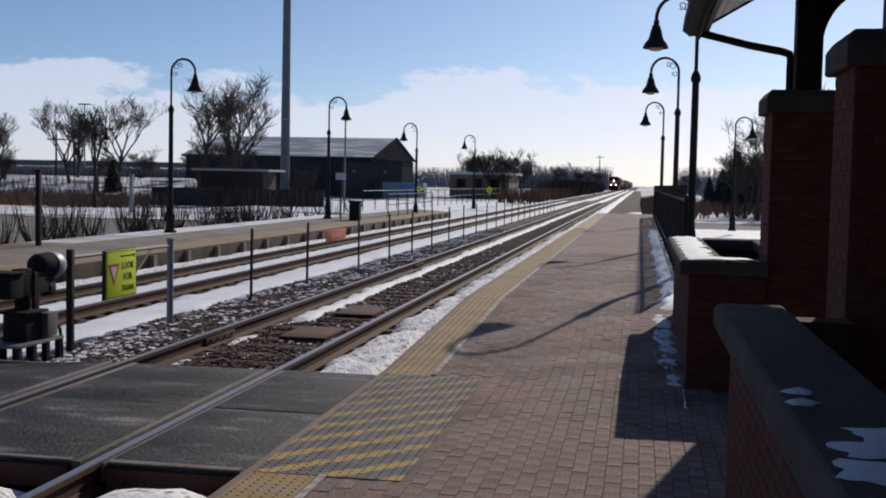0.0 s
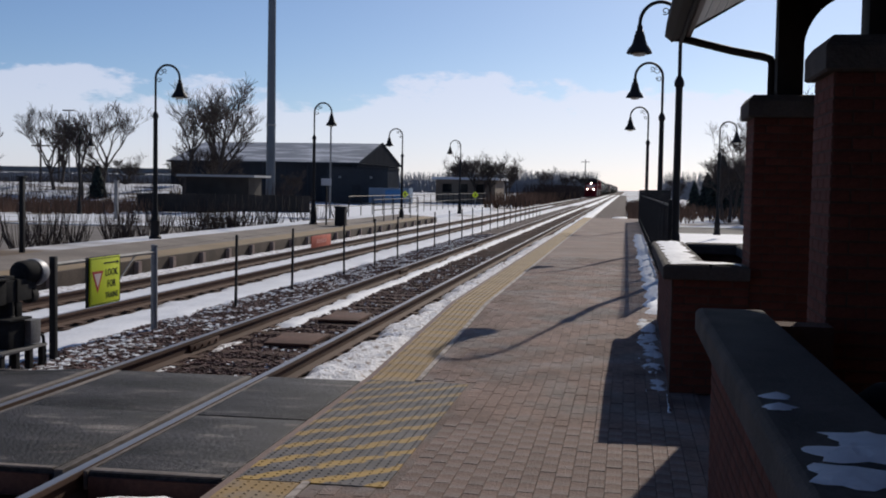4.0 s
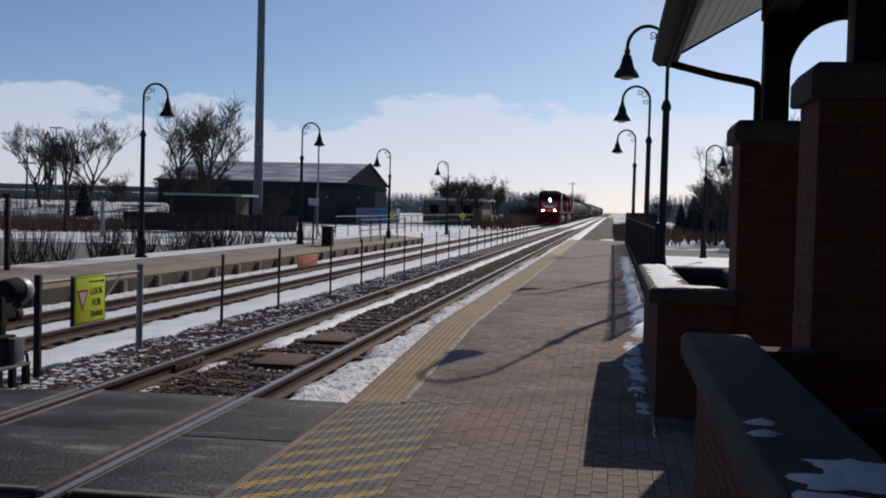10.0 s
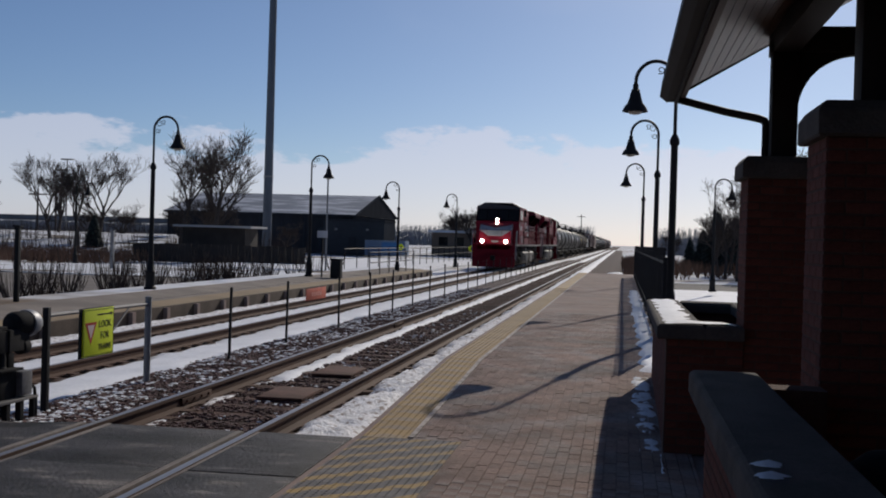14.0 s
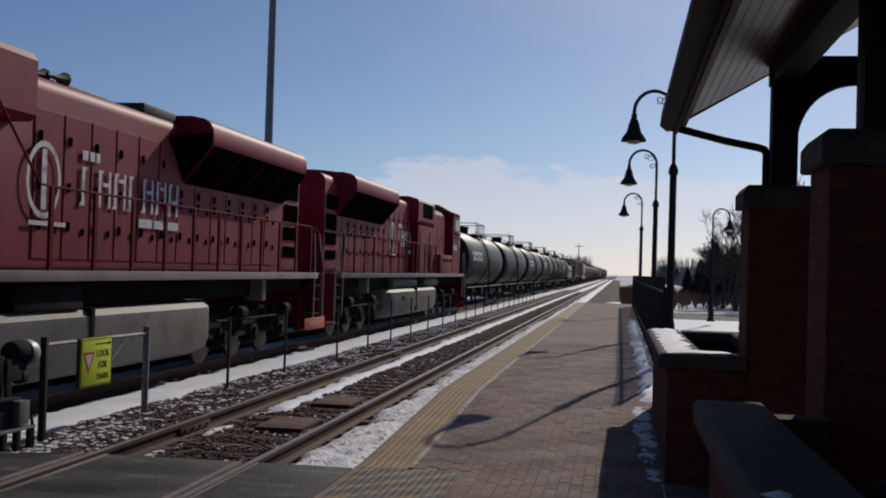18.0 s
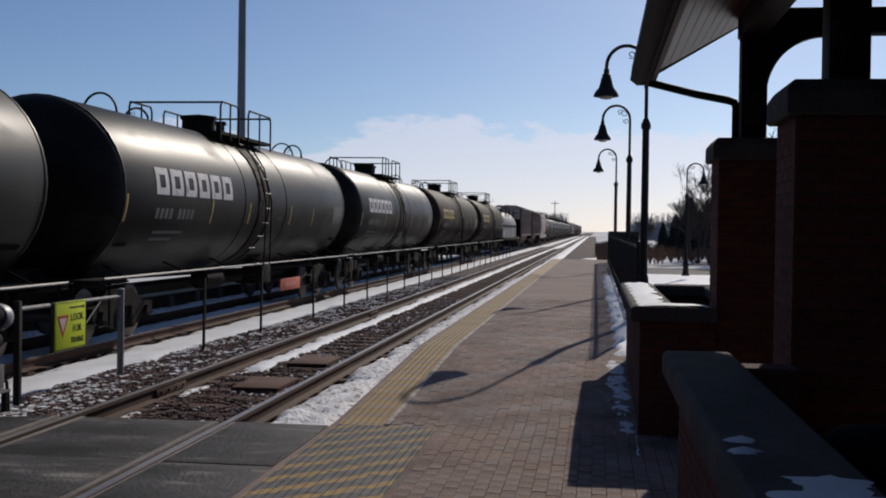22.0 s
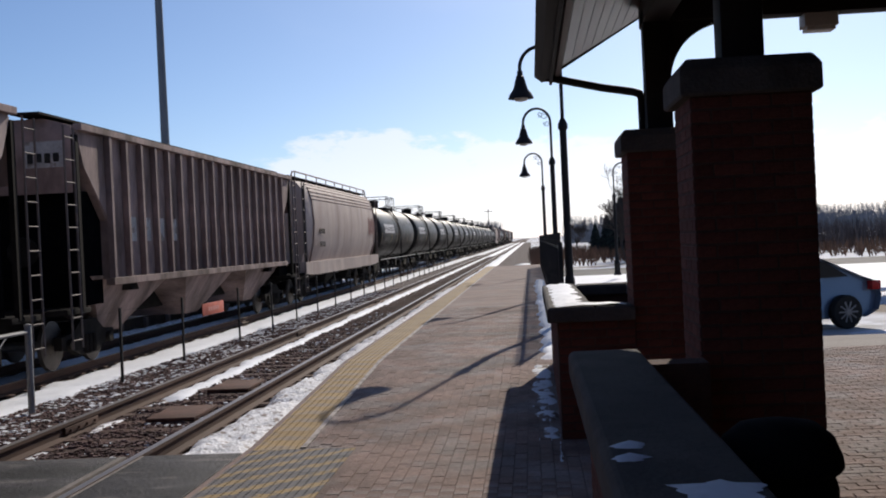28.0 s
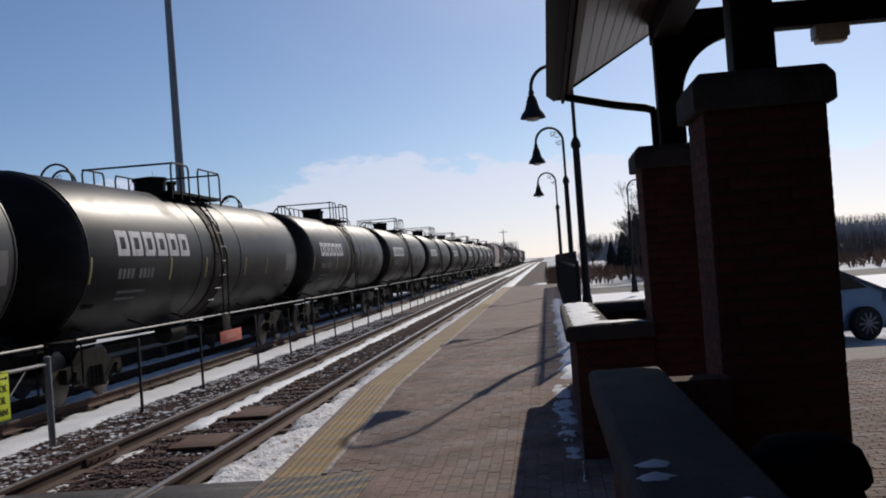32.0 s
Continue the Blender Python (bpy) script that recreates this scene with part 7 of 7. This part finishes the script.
WOODS = mat("far_bare_woods", (0.13, 0.112, 0.108), 0.95, var=0.3, scale=0.1, fine=1.0, island=0.35)
# pale blue-grey base colour carries the distance haze of the far woods
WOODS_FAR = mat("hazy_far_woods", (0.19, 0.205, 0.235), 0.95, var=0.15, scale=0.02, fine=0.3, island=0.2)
SHRUB = mat("bare_shrub_stems", (0.058, 0.042, 0.036), 0.95, var=0.3, scale=1, island=0.3)
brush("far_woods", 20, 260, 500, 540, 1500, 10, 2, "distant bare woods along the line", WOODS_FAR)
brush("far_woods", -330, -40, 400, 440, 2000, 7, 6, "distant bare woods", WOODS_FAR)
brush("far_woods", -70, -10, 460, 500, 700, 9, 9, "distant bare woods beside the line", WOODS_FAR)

brush("shrubs", -12.6, -10.9, 13, 56, 62, 1.45, 3, "row of bare brown many-stemmed shrubs behind the far platform", SHRUB, 26, 0.75)
brush("dry_brush", -84, -30, 66, 82, 2600, 0.95, 4, "band of dry reddish-brown brush in the snow")
brush("dry_brush", 3.9, 14, 78, 135, 520, 1.0, 5, "dry brown brush beside the line")
brush("dry_brush", -12, -7.2, 120, 260, 700, 1.6, 6, "dry brown brush beside the line")
brush("dry_brush", 22, 60, 70, 90, 700, 1.0, 7, "dry brush at the edge of the field")
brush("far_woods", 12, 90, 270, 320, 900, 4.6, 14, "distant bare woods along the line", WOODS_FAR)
brush("thicket", 24, 62, 96, 112, 1100, 2.3, 8, "bare thicket behind the snowy field", WOODS)
brush("thicket", -120, -52, 128, 150, 800, 3.0, 9, "bare thicket along the road", TWIG)
brush("thicket", -82, -24, 84, 100, 420, 2.2, 19, "dark bare thicket under the trees", SHRUB)
brush("dry_brush", 3.5, 5.2, 66, 110, 320, 1.2, 23, "dry reddish brush past the platform end")
brush("thicket", -13, -7.0, 170, 330, 700, 2.8, 29, "dark bare thicket beside the line", SHRUB)

SNOW_PATCHY = mat("patchy_snow", (0.72, 0.74, 0.78), 0.9, var=0.08, scale=0.4, fine=6, bump=0.4, bscale=4, col2=(0.16, 0.13, 0.10), patch=0.56, pscale=0.35, soft=0.05, stretch=(0.5, 1.6, 1), spec=0.2)
snow_sheet("snow_berm", 9.6, 32.0, 29.2, 31.0, -0.38, 0.38, "ploughed berm of grey snow behind the parked car", 21.0, nx=60, step=0.3, ragged=0.5, material=SNOW_DIRTY)
# road, lots and snow fields on the far side
bank = part("snow_slope", Geo().prism([(83, -0.6), (83, -0.38), (90, 0.3), (101, 1.35), (122, 1.5), (122, -0.6)], -120, -37, "x"), SNOW_PATCHY, smooth=0)
tagged(bank, "low slope of patchy snow and dead grass", "snow", kind="structure")
road = part("road", Geo().box(-62, -10.62, -20, 49.5, -0.6, -0.32), mat("salted_road", (0.175, 0.155, 0.140), 0.9, var=0.15, scale=0.5, fine=8), smooth=0)
tagged(road, "grey salted access road behind the far platform", "road", kind="structure")
field = part("snow_field", Geo().box(-90, -10.65, 49.6, 64.5, -0.6, -0.27), SNOW_PATCHY, smooth=0)
tagged(field, "snow lying on the open lot", "snow", kind="structure")
field = part("snow_field", Geo().box(-24, -9.7, 66.5, 112, -0.6, -0.25), SNOW, smooth=0)
tagged(field, "snow lying beyond the end of the far platform", "snow", kind="structure")
lot = part("parking_lot", Geo().box(13.2, 60, 17, 34, -0.6, -0.30), mat("salted_lot", (0.20, 0.195, 0.195), 0.9, var=0.2, scale=0.4, fine=8, col2=(0.7, 0.72, 0.75), patch=0.6, pscale=0.4), smooth=0)
tagged(lot, "parking lot of grey asphalt with packed snow", "road", kind="structure")
lot = part("side_road", Geo().box(4.0, 60, 56, 66, -0.6, -0.28), ASPHALT, smooth=0)
tagged(lot, "grey side road past the station", "road", kind="structure")
field = part("snow_field", Geo().box(4.0, 60, 35, 55.5, -0.6, -0.26), SNOW, smooth=0)
tagged(field, "open snow-covered ground beside the station", "snow", kind="structure")
field = part("snow_field", Geo().box(13.0, 60, 4.0, 16.8, -0.6, -0.26), SNOW, smooth=0)
tagged(field, "snow-covered verge of the parking lot", "snow", kind="structure")
apron = part("paved_apron", Geo().box(3.9, 13.0, 18.4, 34.8, -0.6, -0.38), mat("pale_apron", (0.42, 0.42, 0.43), 0.9, var=0.12, scale=0.6, fine=9, col2=(0.7, 0.72, 0.76), patch=0.52, pscale=0.9), smooth=0)
tagged(apron, "pale paved apron dusted with snow", "pavement", kind="structure")

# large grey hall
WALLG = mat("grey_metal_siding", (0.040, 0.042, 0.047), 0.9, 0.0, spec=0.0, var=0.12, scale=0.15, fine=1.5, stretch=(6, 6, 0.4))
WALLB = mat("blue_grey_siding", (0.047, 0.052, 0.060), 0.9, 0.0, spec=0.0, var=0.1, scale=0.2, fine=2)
ROOFS = mat("snow_dusted_metal_roof", (0.27, 0.29, 0.32), 0.55, var=0.12, scale=0.2, fine=2, col2=(0.6, 0.62, 0.66), patch=0.56, pscale=0.25, soft=0.12, stretch=(1, 3, 1))
hall = thing("industrial_hall", "large grey metal-clad hall with a low snow-dusted gable roof", "building")
HX0, HX1, HY0, HY1 = -56.0, -30.9, 143.0, 170.0
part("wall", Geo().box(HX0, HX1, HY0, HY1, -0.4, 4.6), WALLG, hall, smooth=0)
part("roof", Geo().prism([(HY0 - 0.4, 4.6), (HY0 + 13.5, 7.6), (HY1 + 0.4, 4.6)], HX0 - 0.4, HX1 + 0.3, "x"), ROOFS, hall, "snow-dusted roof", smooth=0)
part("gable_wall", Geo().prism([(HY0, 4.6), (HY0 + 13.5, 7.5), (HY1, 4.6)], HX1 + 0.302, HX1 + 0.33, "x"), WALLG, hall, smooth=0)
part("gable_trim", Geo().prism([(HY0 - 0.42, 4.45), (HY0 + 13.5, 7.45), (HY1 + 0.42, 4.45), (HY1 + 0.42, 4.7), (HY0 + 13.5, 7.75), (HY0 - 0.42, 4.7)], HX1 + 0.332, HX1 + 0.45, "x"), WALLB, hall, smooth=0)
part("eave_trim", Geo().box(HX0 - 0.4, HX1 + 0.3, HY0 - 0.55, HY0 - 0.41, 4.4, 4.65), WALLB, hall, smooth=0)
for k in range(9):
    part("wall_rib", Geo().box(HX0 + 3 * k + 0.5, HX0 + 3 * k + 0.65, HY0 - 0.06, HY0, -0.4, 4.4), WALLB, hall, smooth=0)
for x in (-50, -41, -35.5):
    part("door", Geo().box(x, x + 2.4, HY0 - 0.05, HY0 - 0.005, -0.3, 2.9), WALLB, hall, "blue-grey loading door", smooth=0)
wing = thing("hall_wing", "low flat-roofed blue-grey wing beside the hall", "building")
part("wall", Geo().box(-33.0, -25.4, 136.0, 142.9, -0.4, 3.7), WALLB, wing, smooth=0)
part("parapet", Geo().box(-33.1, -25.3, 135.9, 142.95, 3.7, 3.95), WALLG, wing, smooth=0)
for x in (-31.5, -27.6):
    part("wall_lamp", Geo().box(x, x + 0.3, 135.8, 136.0, 2.6, 2.85, 0.03), GALV, wing)
part("door", Geo().box(-29.8, -28.8, 135.95, 135.998, -0.3, 1.8), WALLG, wing, smooth=0)
cont = thing("storage_container", "pale blue storage container with a grey end", "container")
part("body", Geo().box(-26.6, -21.8, 131, 133.5, -0.3, 1.5, 0.03), mat("pale_blue_steel", (0.16, 0.22, 0.30), 0.6, var=0.12, scale=0.4), cont)
part("sign_panel", Geo().box(-24.6, -22.6, 130.97, 130.99, 0.3, 1.3), mat("blue_panel", (0.07, 0.20, 0.40), 0.5, var=0.1), cont, "bright blue panel")
low = thing("low_building", "low tan building with a snow-covered flat roof", "building")
part("wall", Geo().box(-23.5, -15.0, 160, 172, -0.4, 2.8), mat("tan_wall", (0.22, 0.17, 0.13), 0.8, var=0.12, scale=0.3), low, smooth=0)
part("roof", Geo().box(-24.0, -14.5, 159.5, 172.5, 2.8, 3.15), SNOW, low, "snow-covered roof", smooth=0)
for x in (-22.5, -20.2, -17.9):
    part("window", Geo().box(x, x + 1.3, 159.95, 160.0, 1.0, 2.2), GLASS, low, smooth=0)

# monopole
mono = thing("monopole_mast", "tall tapering grey steel monopole", "mast")
part("shaft", Geo().lathe([(0.50, -0.4), (0.47, 8.0), (0.42, 18), (0.36, 34), (0.30, 52)], seg=24), mat("mast_grey_steel", (0.12, 0.135, 0.155), 0.5, 0.4, var=0.12, scale=0.3), mono)
part("flange", Geo().lathe([(0.52, 7.9), (0.52, 8.1)], o=(0, 0, 0), seg=24), GALV, mono)
part("base_flange", Geo().lathe([(0.75, -0.3), (0.75, -0.1), (0.55, 0.0)], seg=20), GALV, mono)
mono.matrix_basis = pose(-34.4, 118, 0)

# dark hut and screen fence
hut = thing("utility_hut", "low dark flat-roofed hut behind a screen fence", "hut")
part("wall", Geo().box(-29.5, -24.6, 82, 85, -0.4, 2.2), mat("dark_brown_boards", (0.040, 0.034, 0.030), 0.85, var=0.25, scale=1), hut, smooth=0)
part("roof", Geo().box(-30.1, -24.0, 81.5, 85.5, 2.2, 2.36), mat("pale_roof_edge", (0.35, 0.35, 0.35), 0.8, var=0.1), hut, smooth=0)
scr = thing("screen_fence", "dark timber screen fence round the yard", "fence")
for k in range(26):
    part("board", Geo().box(-31.9 + 0.5 * k, -31.9 + 0.5 * k + 0.485, 78.5, 78.56, -0.4, 0.9 + 0.03 * (k % 3)), bpy.data.materials["dark_brown_boards"], scr, smooth=0)

# overpass on the horizon
ovp = thing("overpass", "long dark road overpass with a parapet on the horizon", "bridge", kind="structure")
part("deck", Geo().box(-220, -64, 240, 252, 3.6, 4.7), mat("dark_bridge_concrete", (0.17, 0.175, 0.185), 0.85, var=0.12, scale=0.2), ovp, smooth=0)
for k in range(9):
    part("pier", Geo().box(-216 + 18 * k, -214 + 18 * k, 243, 249, -0.4, 3.6), bpy.data.materials["dark_bridge_concrete"], ovp, smooth=0)
part("wing_wall", Geo().box(-150, -66, 236, 239, -0.4, 3.2), mat("grey_retaining_wall", (0.20, 0.20, 0.21), 0.85, var=0.15, scale=0.1), ovp, "pale grey wall under the deck", smooth=0)
for x, h in ((-85.2, 11.2), (-84.2, 12.9)):
    ml = thing("floodlight_mast", "tall thin floodlight mast on the horizon", "mast", "floodlight masts")
    part("pole", Geo().lathe([(0.16, -0.4), (0.10, h)], seg=8), GALV, ml)
    part("lamp_bar", Geo().box(-1.0, 1.0, -0.3, 0.3, h - 0.2, h, 0.05), GALV, ml)
    ml.matrix_basis = pose(x, 170, 0)
for x, y, h in ((-59.7, 120, 6.5), (-61.9, 120, 6.2), (-7.5, 300, 9.5)):
    up = thing("utility_pole", "timber utility pole with a crossarm", "utility pole", "utility poles")
    part("pole", Geo().lathe([(0.14, -0.4), (0.10, h)], seg=8), BARK, up)
    part("crossarm", Geo().box(-1.1, 1.1, -0.06, 0.06, h - 0.7, h - 0.55), BARK, up)
    up.matrix_basis = pose(x, y, 0)

fpole = thing("flag_pole", "thin bare steel pole past the far platform", "pole")
part("pole", Geo().lathe([(0.06, -0.4), (0.04, 5.6)], o=(-12.55, 60, 0), seg=8), GALV, fpole)
post = thing("bollard_post", "dark square timber post at the back of the far platform", "post")
part("shaft", Geo().box(-9.75, -9.65, 23.0, 23.1, 0.16, 1.79, 0.012), BLACK_IRON, post)
part("cap", Geo().box(-9.79, -9.61, 22.96, 23.14, 1.79, 1.82, 0.008), BLACK_IRON, post)
post = thing("steel_post", "grey steel post standing at the edge of the road", "post")
part("shaft", Geo().box(-23.53, -23.35, 57.0, 57.18, -0.3, 1.72, 0.02), GALV, post)
part("cap", Geo().box(-23.56, -23.32, 56.97, 57.21, 1.72, 1.78, 0.01), GALV, post)
# things at the end of the far platform
bin_ = thing("litter_bin", "dark square litter bin on the far platform", "bin")
part("body", Geo().box(-8.28, -7.86, 44.5, 44.9, 0.12, 0.82, 0.03), BLACK_IRON, bin_)
part("lid", Geo().box(-8.31, -7.83, 44.47, 44.93, 0.82, 0.9, 0.03), BLACK_IRON, bin_)
isign = thing("information_sign", "pale sign board on a post on the far platform", "sign")
part("post", Geo().box(-8.66, -8.60, 44.5, 44.56, 0.1, 2.0), BLACK_IRON, isign, smooth=0)
part("board", Geo().box(-8.84, -8.42, 44.46, 44.498, 1.72, 2.0, 0.01), mat("pale_sign_face", (0.5, 0.5, 0.52), 0.6, var=0.06), isign)
rl = thing("hand_rail", "black steel hand rail beside the ramp of the far platform", "railing")
for k in range(6):
    part("post", Geo().tube([(-7.9 + 0.0 * k, 50 + 2.2 * k, 0.0), (-7.9, 50 + 2.2 * k, 1.15)], 0.025, 6), BLACK_IRON, rl)
for z in (0.65, 1.12):
    part("rail", Geo().tube([(-7.9, 50, z), (-7.9, 61, z)], 0.025, 6), BLACK_IRON, rl)
lot_f = thing("lot_fence", "long thin steel railing along the snowy lot", "fence")
for k in range(22):
    part("post", Geo().tube([(-13 + 0.0 * k, 66 + 3.2 * k, -0.3), (-13, 66 + 3.2 * k, 1.1)], 0.03, 5), BLACK_IRON, lot_f)
part("rail", Geo().tube([(-13, 66, 1.08), (-13, 66 + 3.2 * 21, 1.08)], 0.025, 5), BLACK_IRON, lot_f)
part("rail", Geo().tube([(-13, 66, 0.5), (-13, 66 + 3.2 * 21, 0.5)], 0.02, 5), BLACK_IRON, lot_f)
for x, y in ((-17.0, 104), (-11.5, 112)):
    ps = thing("crossing_sign", "yellow-green diamond crossing sign on a post", "sign", "crossing signs by the road")
    part("post", Geo().box(-0.04, 0.04, 0.0, 0.05, -0.4, 1.1), GALV, ps, smooth=0)
    part("diamond", Geo().prism([(0, 0.65), (0.34, 1.0), (0, 1.35), (-0.34, 1.0)], -0.03, -0.01, "y"), SIGN_Y, ps, smooth=0)
    part("symbol", Geo().box(-0.06, 0.06, -0.034, -0.031, 0.86, 1.14), SIGN_BLACK, ps, smooth=0)
    ps.matrix_basis = pose(x, y, 0)

# iron fence at the back of the near platform
pf = thing("iron_fence", "black iron picket fence along the back of the platform", "fence")
FY0, FY1 = 17.0, 58.0
for z in (0.42, 1.52):
    part("rail", Geo().box(3.86, 3.90, FY0, FY1, z, z + 0.04), BLACK_IRON, pf, smooth=0)
pk = Geo().box(-0.009, 0.009, -0.009, 0.009, 0.0, 1.56).mesh("picket", 0)
pk.materials.append(BLACK_IRON)
y = FY0
k = 0
while y < FY1:
    if k % 16 == 0:
        part("fence_post", Geo().box(3.85, 3.91, y - 0.03, y + 0.03, 0.1, 1.62, 0.005), BLACK_IRON, pf)
    else:
        part("picket", pk, BLACK_IRON, pf, m=pose(3.88, y, 0.2))
    y += 0.14
    k += 1

# parked car
CARP = mat("silver_blue_car_paint", (0.13, 0.18, 0.26), 0.32, 0.4, var=0.05, scale=1, coat=0.6)
car = thing("parked_car", "silver-blue saloon car parked on the snowy lot", "car")
prof = [(-2.08, 0.35), (-2.15, 0.62), (-2.10, 0.90), (-1.75, 1.02), (-1.0, 1.40), (-0.2, 1.47), (0.55, 1.40), (1.25, 1.0), (2.1, 0.84), (2.32, 0.62), (2.3, 0.32), (1.8, 0.22), (-1.8, 0.22)]
body = Geo()
body.rings([[(sx * s, y, z if z < 1.02 else z) for y, z in prof] for sx, s in ((-0.88, 0.80), (-0.88, 0.98), (-0.88, 1.0), (0.88, 1.0), (0.88, 0.98), (0.88, 0.80))])
for i, v in enumerate(body.v):
    x, y, z = v
    if z > 1.0:
        body.v[i] = (x * (1 - 0.32 * (z - 1.0) / 0.47), y, z)
part("body", body, CARP, car, smooth=45)
for sx in (-1, 1):
    part("side_window", Geo().prism([(-1.45, 1.03), (-0.95, 1.34), (-0.15, 1.39), (0.5, 1.33), (1.05, 1.02)], sx * 0.80, sx * 0.835, "x"), GLASS, car, smooth=0)
    part("tail_lamp", Geo().box(min(sx * 0.6, sx * 0.87), max(sx * 0.6, sx * 0.87), -2.16, -1.96, 0.74, 0.92, 0.02), mat("red_lens", (0.35, 0.02, 0.02), 0.2, var=0.05) if "red_lens" not in bpy.data.materials else bpy.data.materials["red_lens"], car, "red tail lamp")
    for y in (-1.38, 1.42):
        w = part("wheel", Geo().lathe([(0.2, -0.1), (0.31, -0.1), (0.335, -0.06), (0.335, 0.06), (0.31, 0.1), (0.2, 0.1)], o=(sx * 0.80, y, 0.335), axis="x", seg=24), mat("tyre_rubber", (0.02, 0.02, 0.02), 0.85, var=0.2) if "tyre_rubber" not in bpy.data.materials else bpy.data.materials["tyre_rubber"], car)
        rim = Geo()
        rim.lathe([(0.0, 0.0), (0.06, 0.01), (0.06, -0.02)], o=(sx * 0.905, y, 0.335), axis="x", seg=12)
        for q in range(10):
            a = 6.2832 * q / 10
            rim.tube([(sx * 0.90, y + 0.04 * math.cos(a), 0.335 + 0.04 * math.sin(a)), (sx * 0.90, y + 0.21 * math.cos(a), 0.335 + 0.21 * math.sin(a))], 0.018, 5)
        part("rim", rim, GALV, w, "silver spoked rim")
part("windscreen", Geo().add([(-0.62, -1.72, 1.0), (0.62, -1.72, 1.0), (0.52, -1.06, 1.385), (-0.52, -1.06, 1.385)], [(0, 1, 2, 3)]), GLASS, car, smooth=0)
car.matrix_basis = pose(7.99, 23.70, -0.38, 0, 0, 109)
for x, y, rz in ((15.2, 104, 80), (20.0, 110, 95), (12.5, 122, 85)):
    c2 = copy_thing(car, pose(x, y, -0.38, 0, 0, rz))
    tagged(c2, "parked car beyond the brush by the road", "car", "cars beyond the brush")

lay_bricks()
motions()
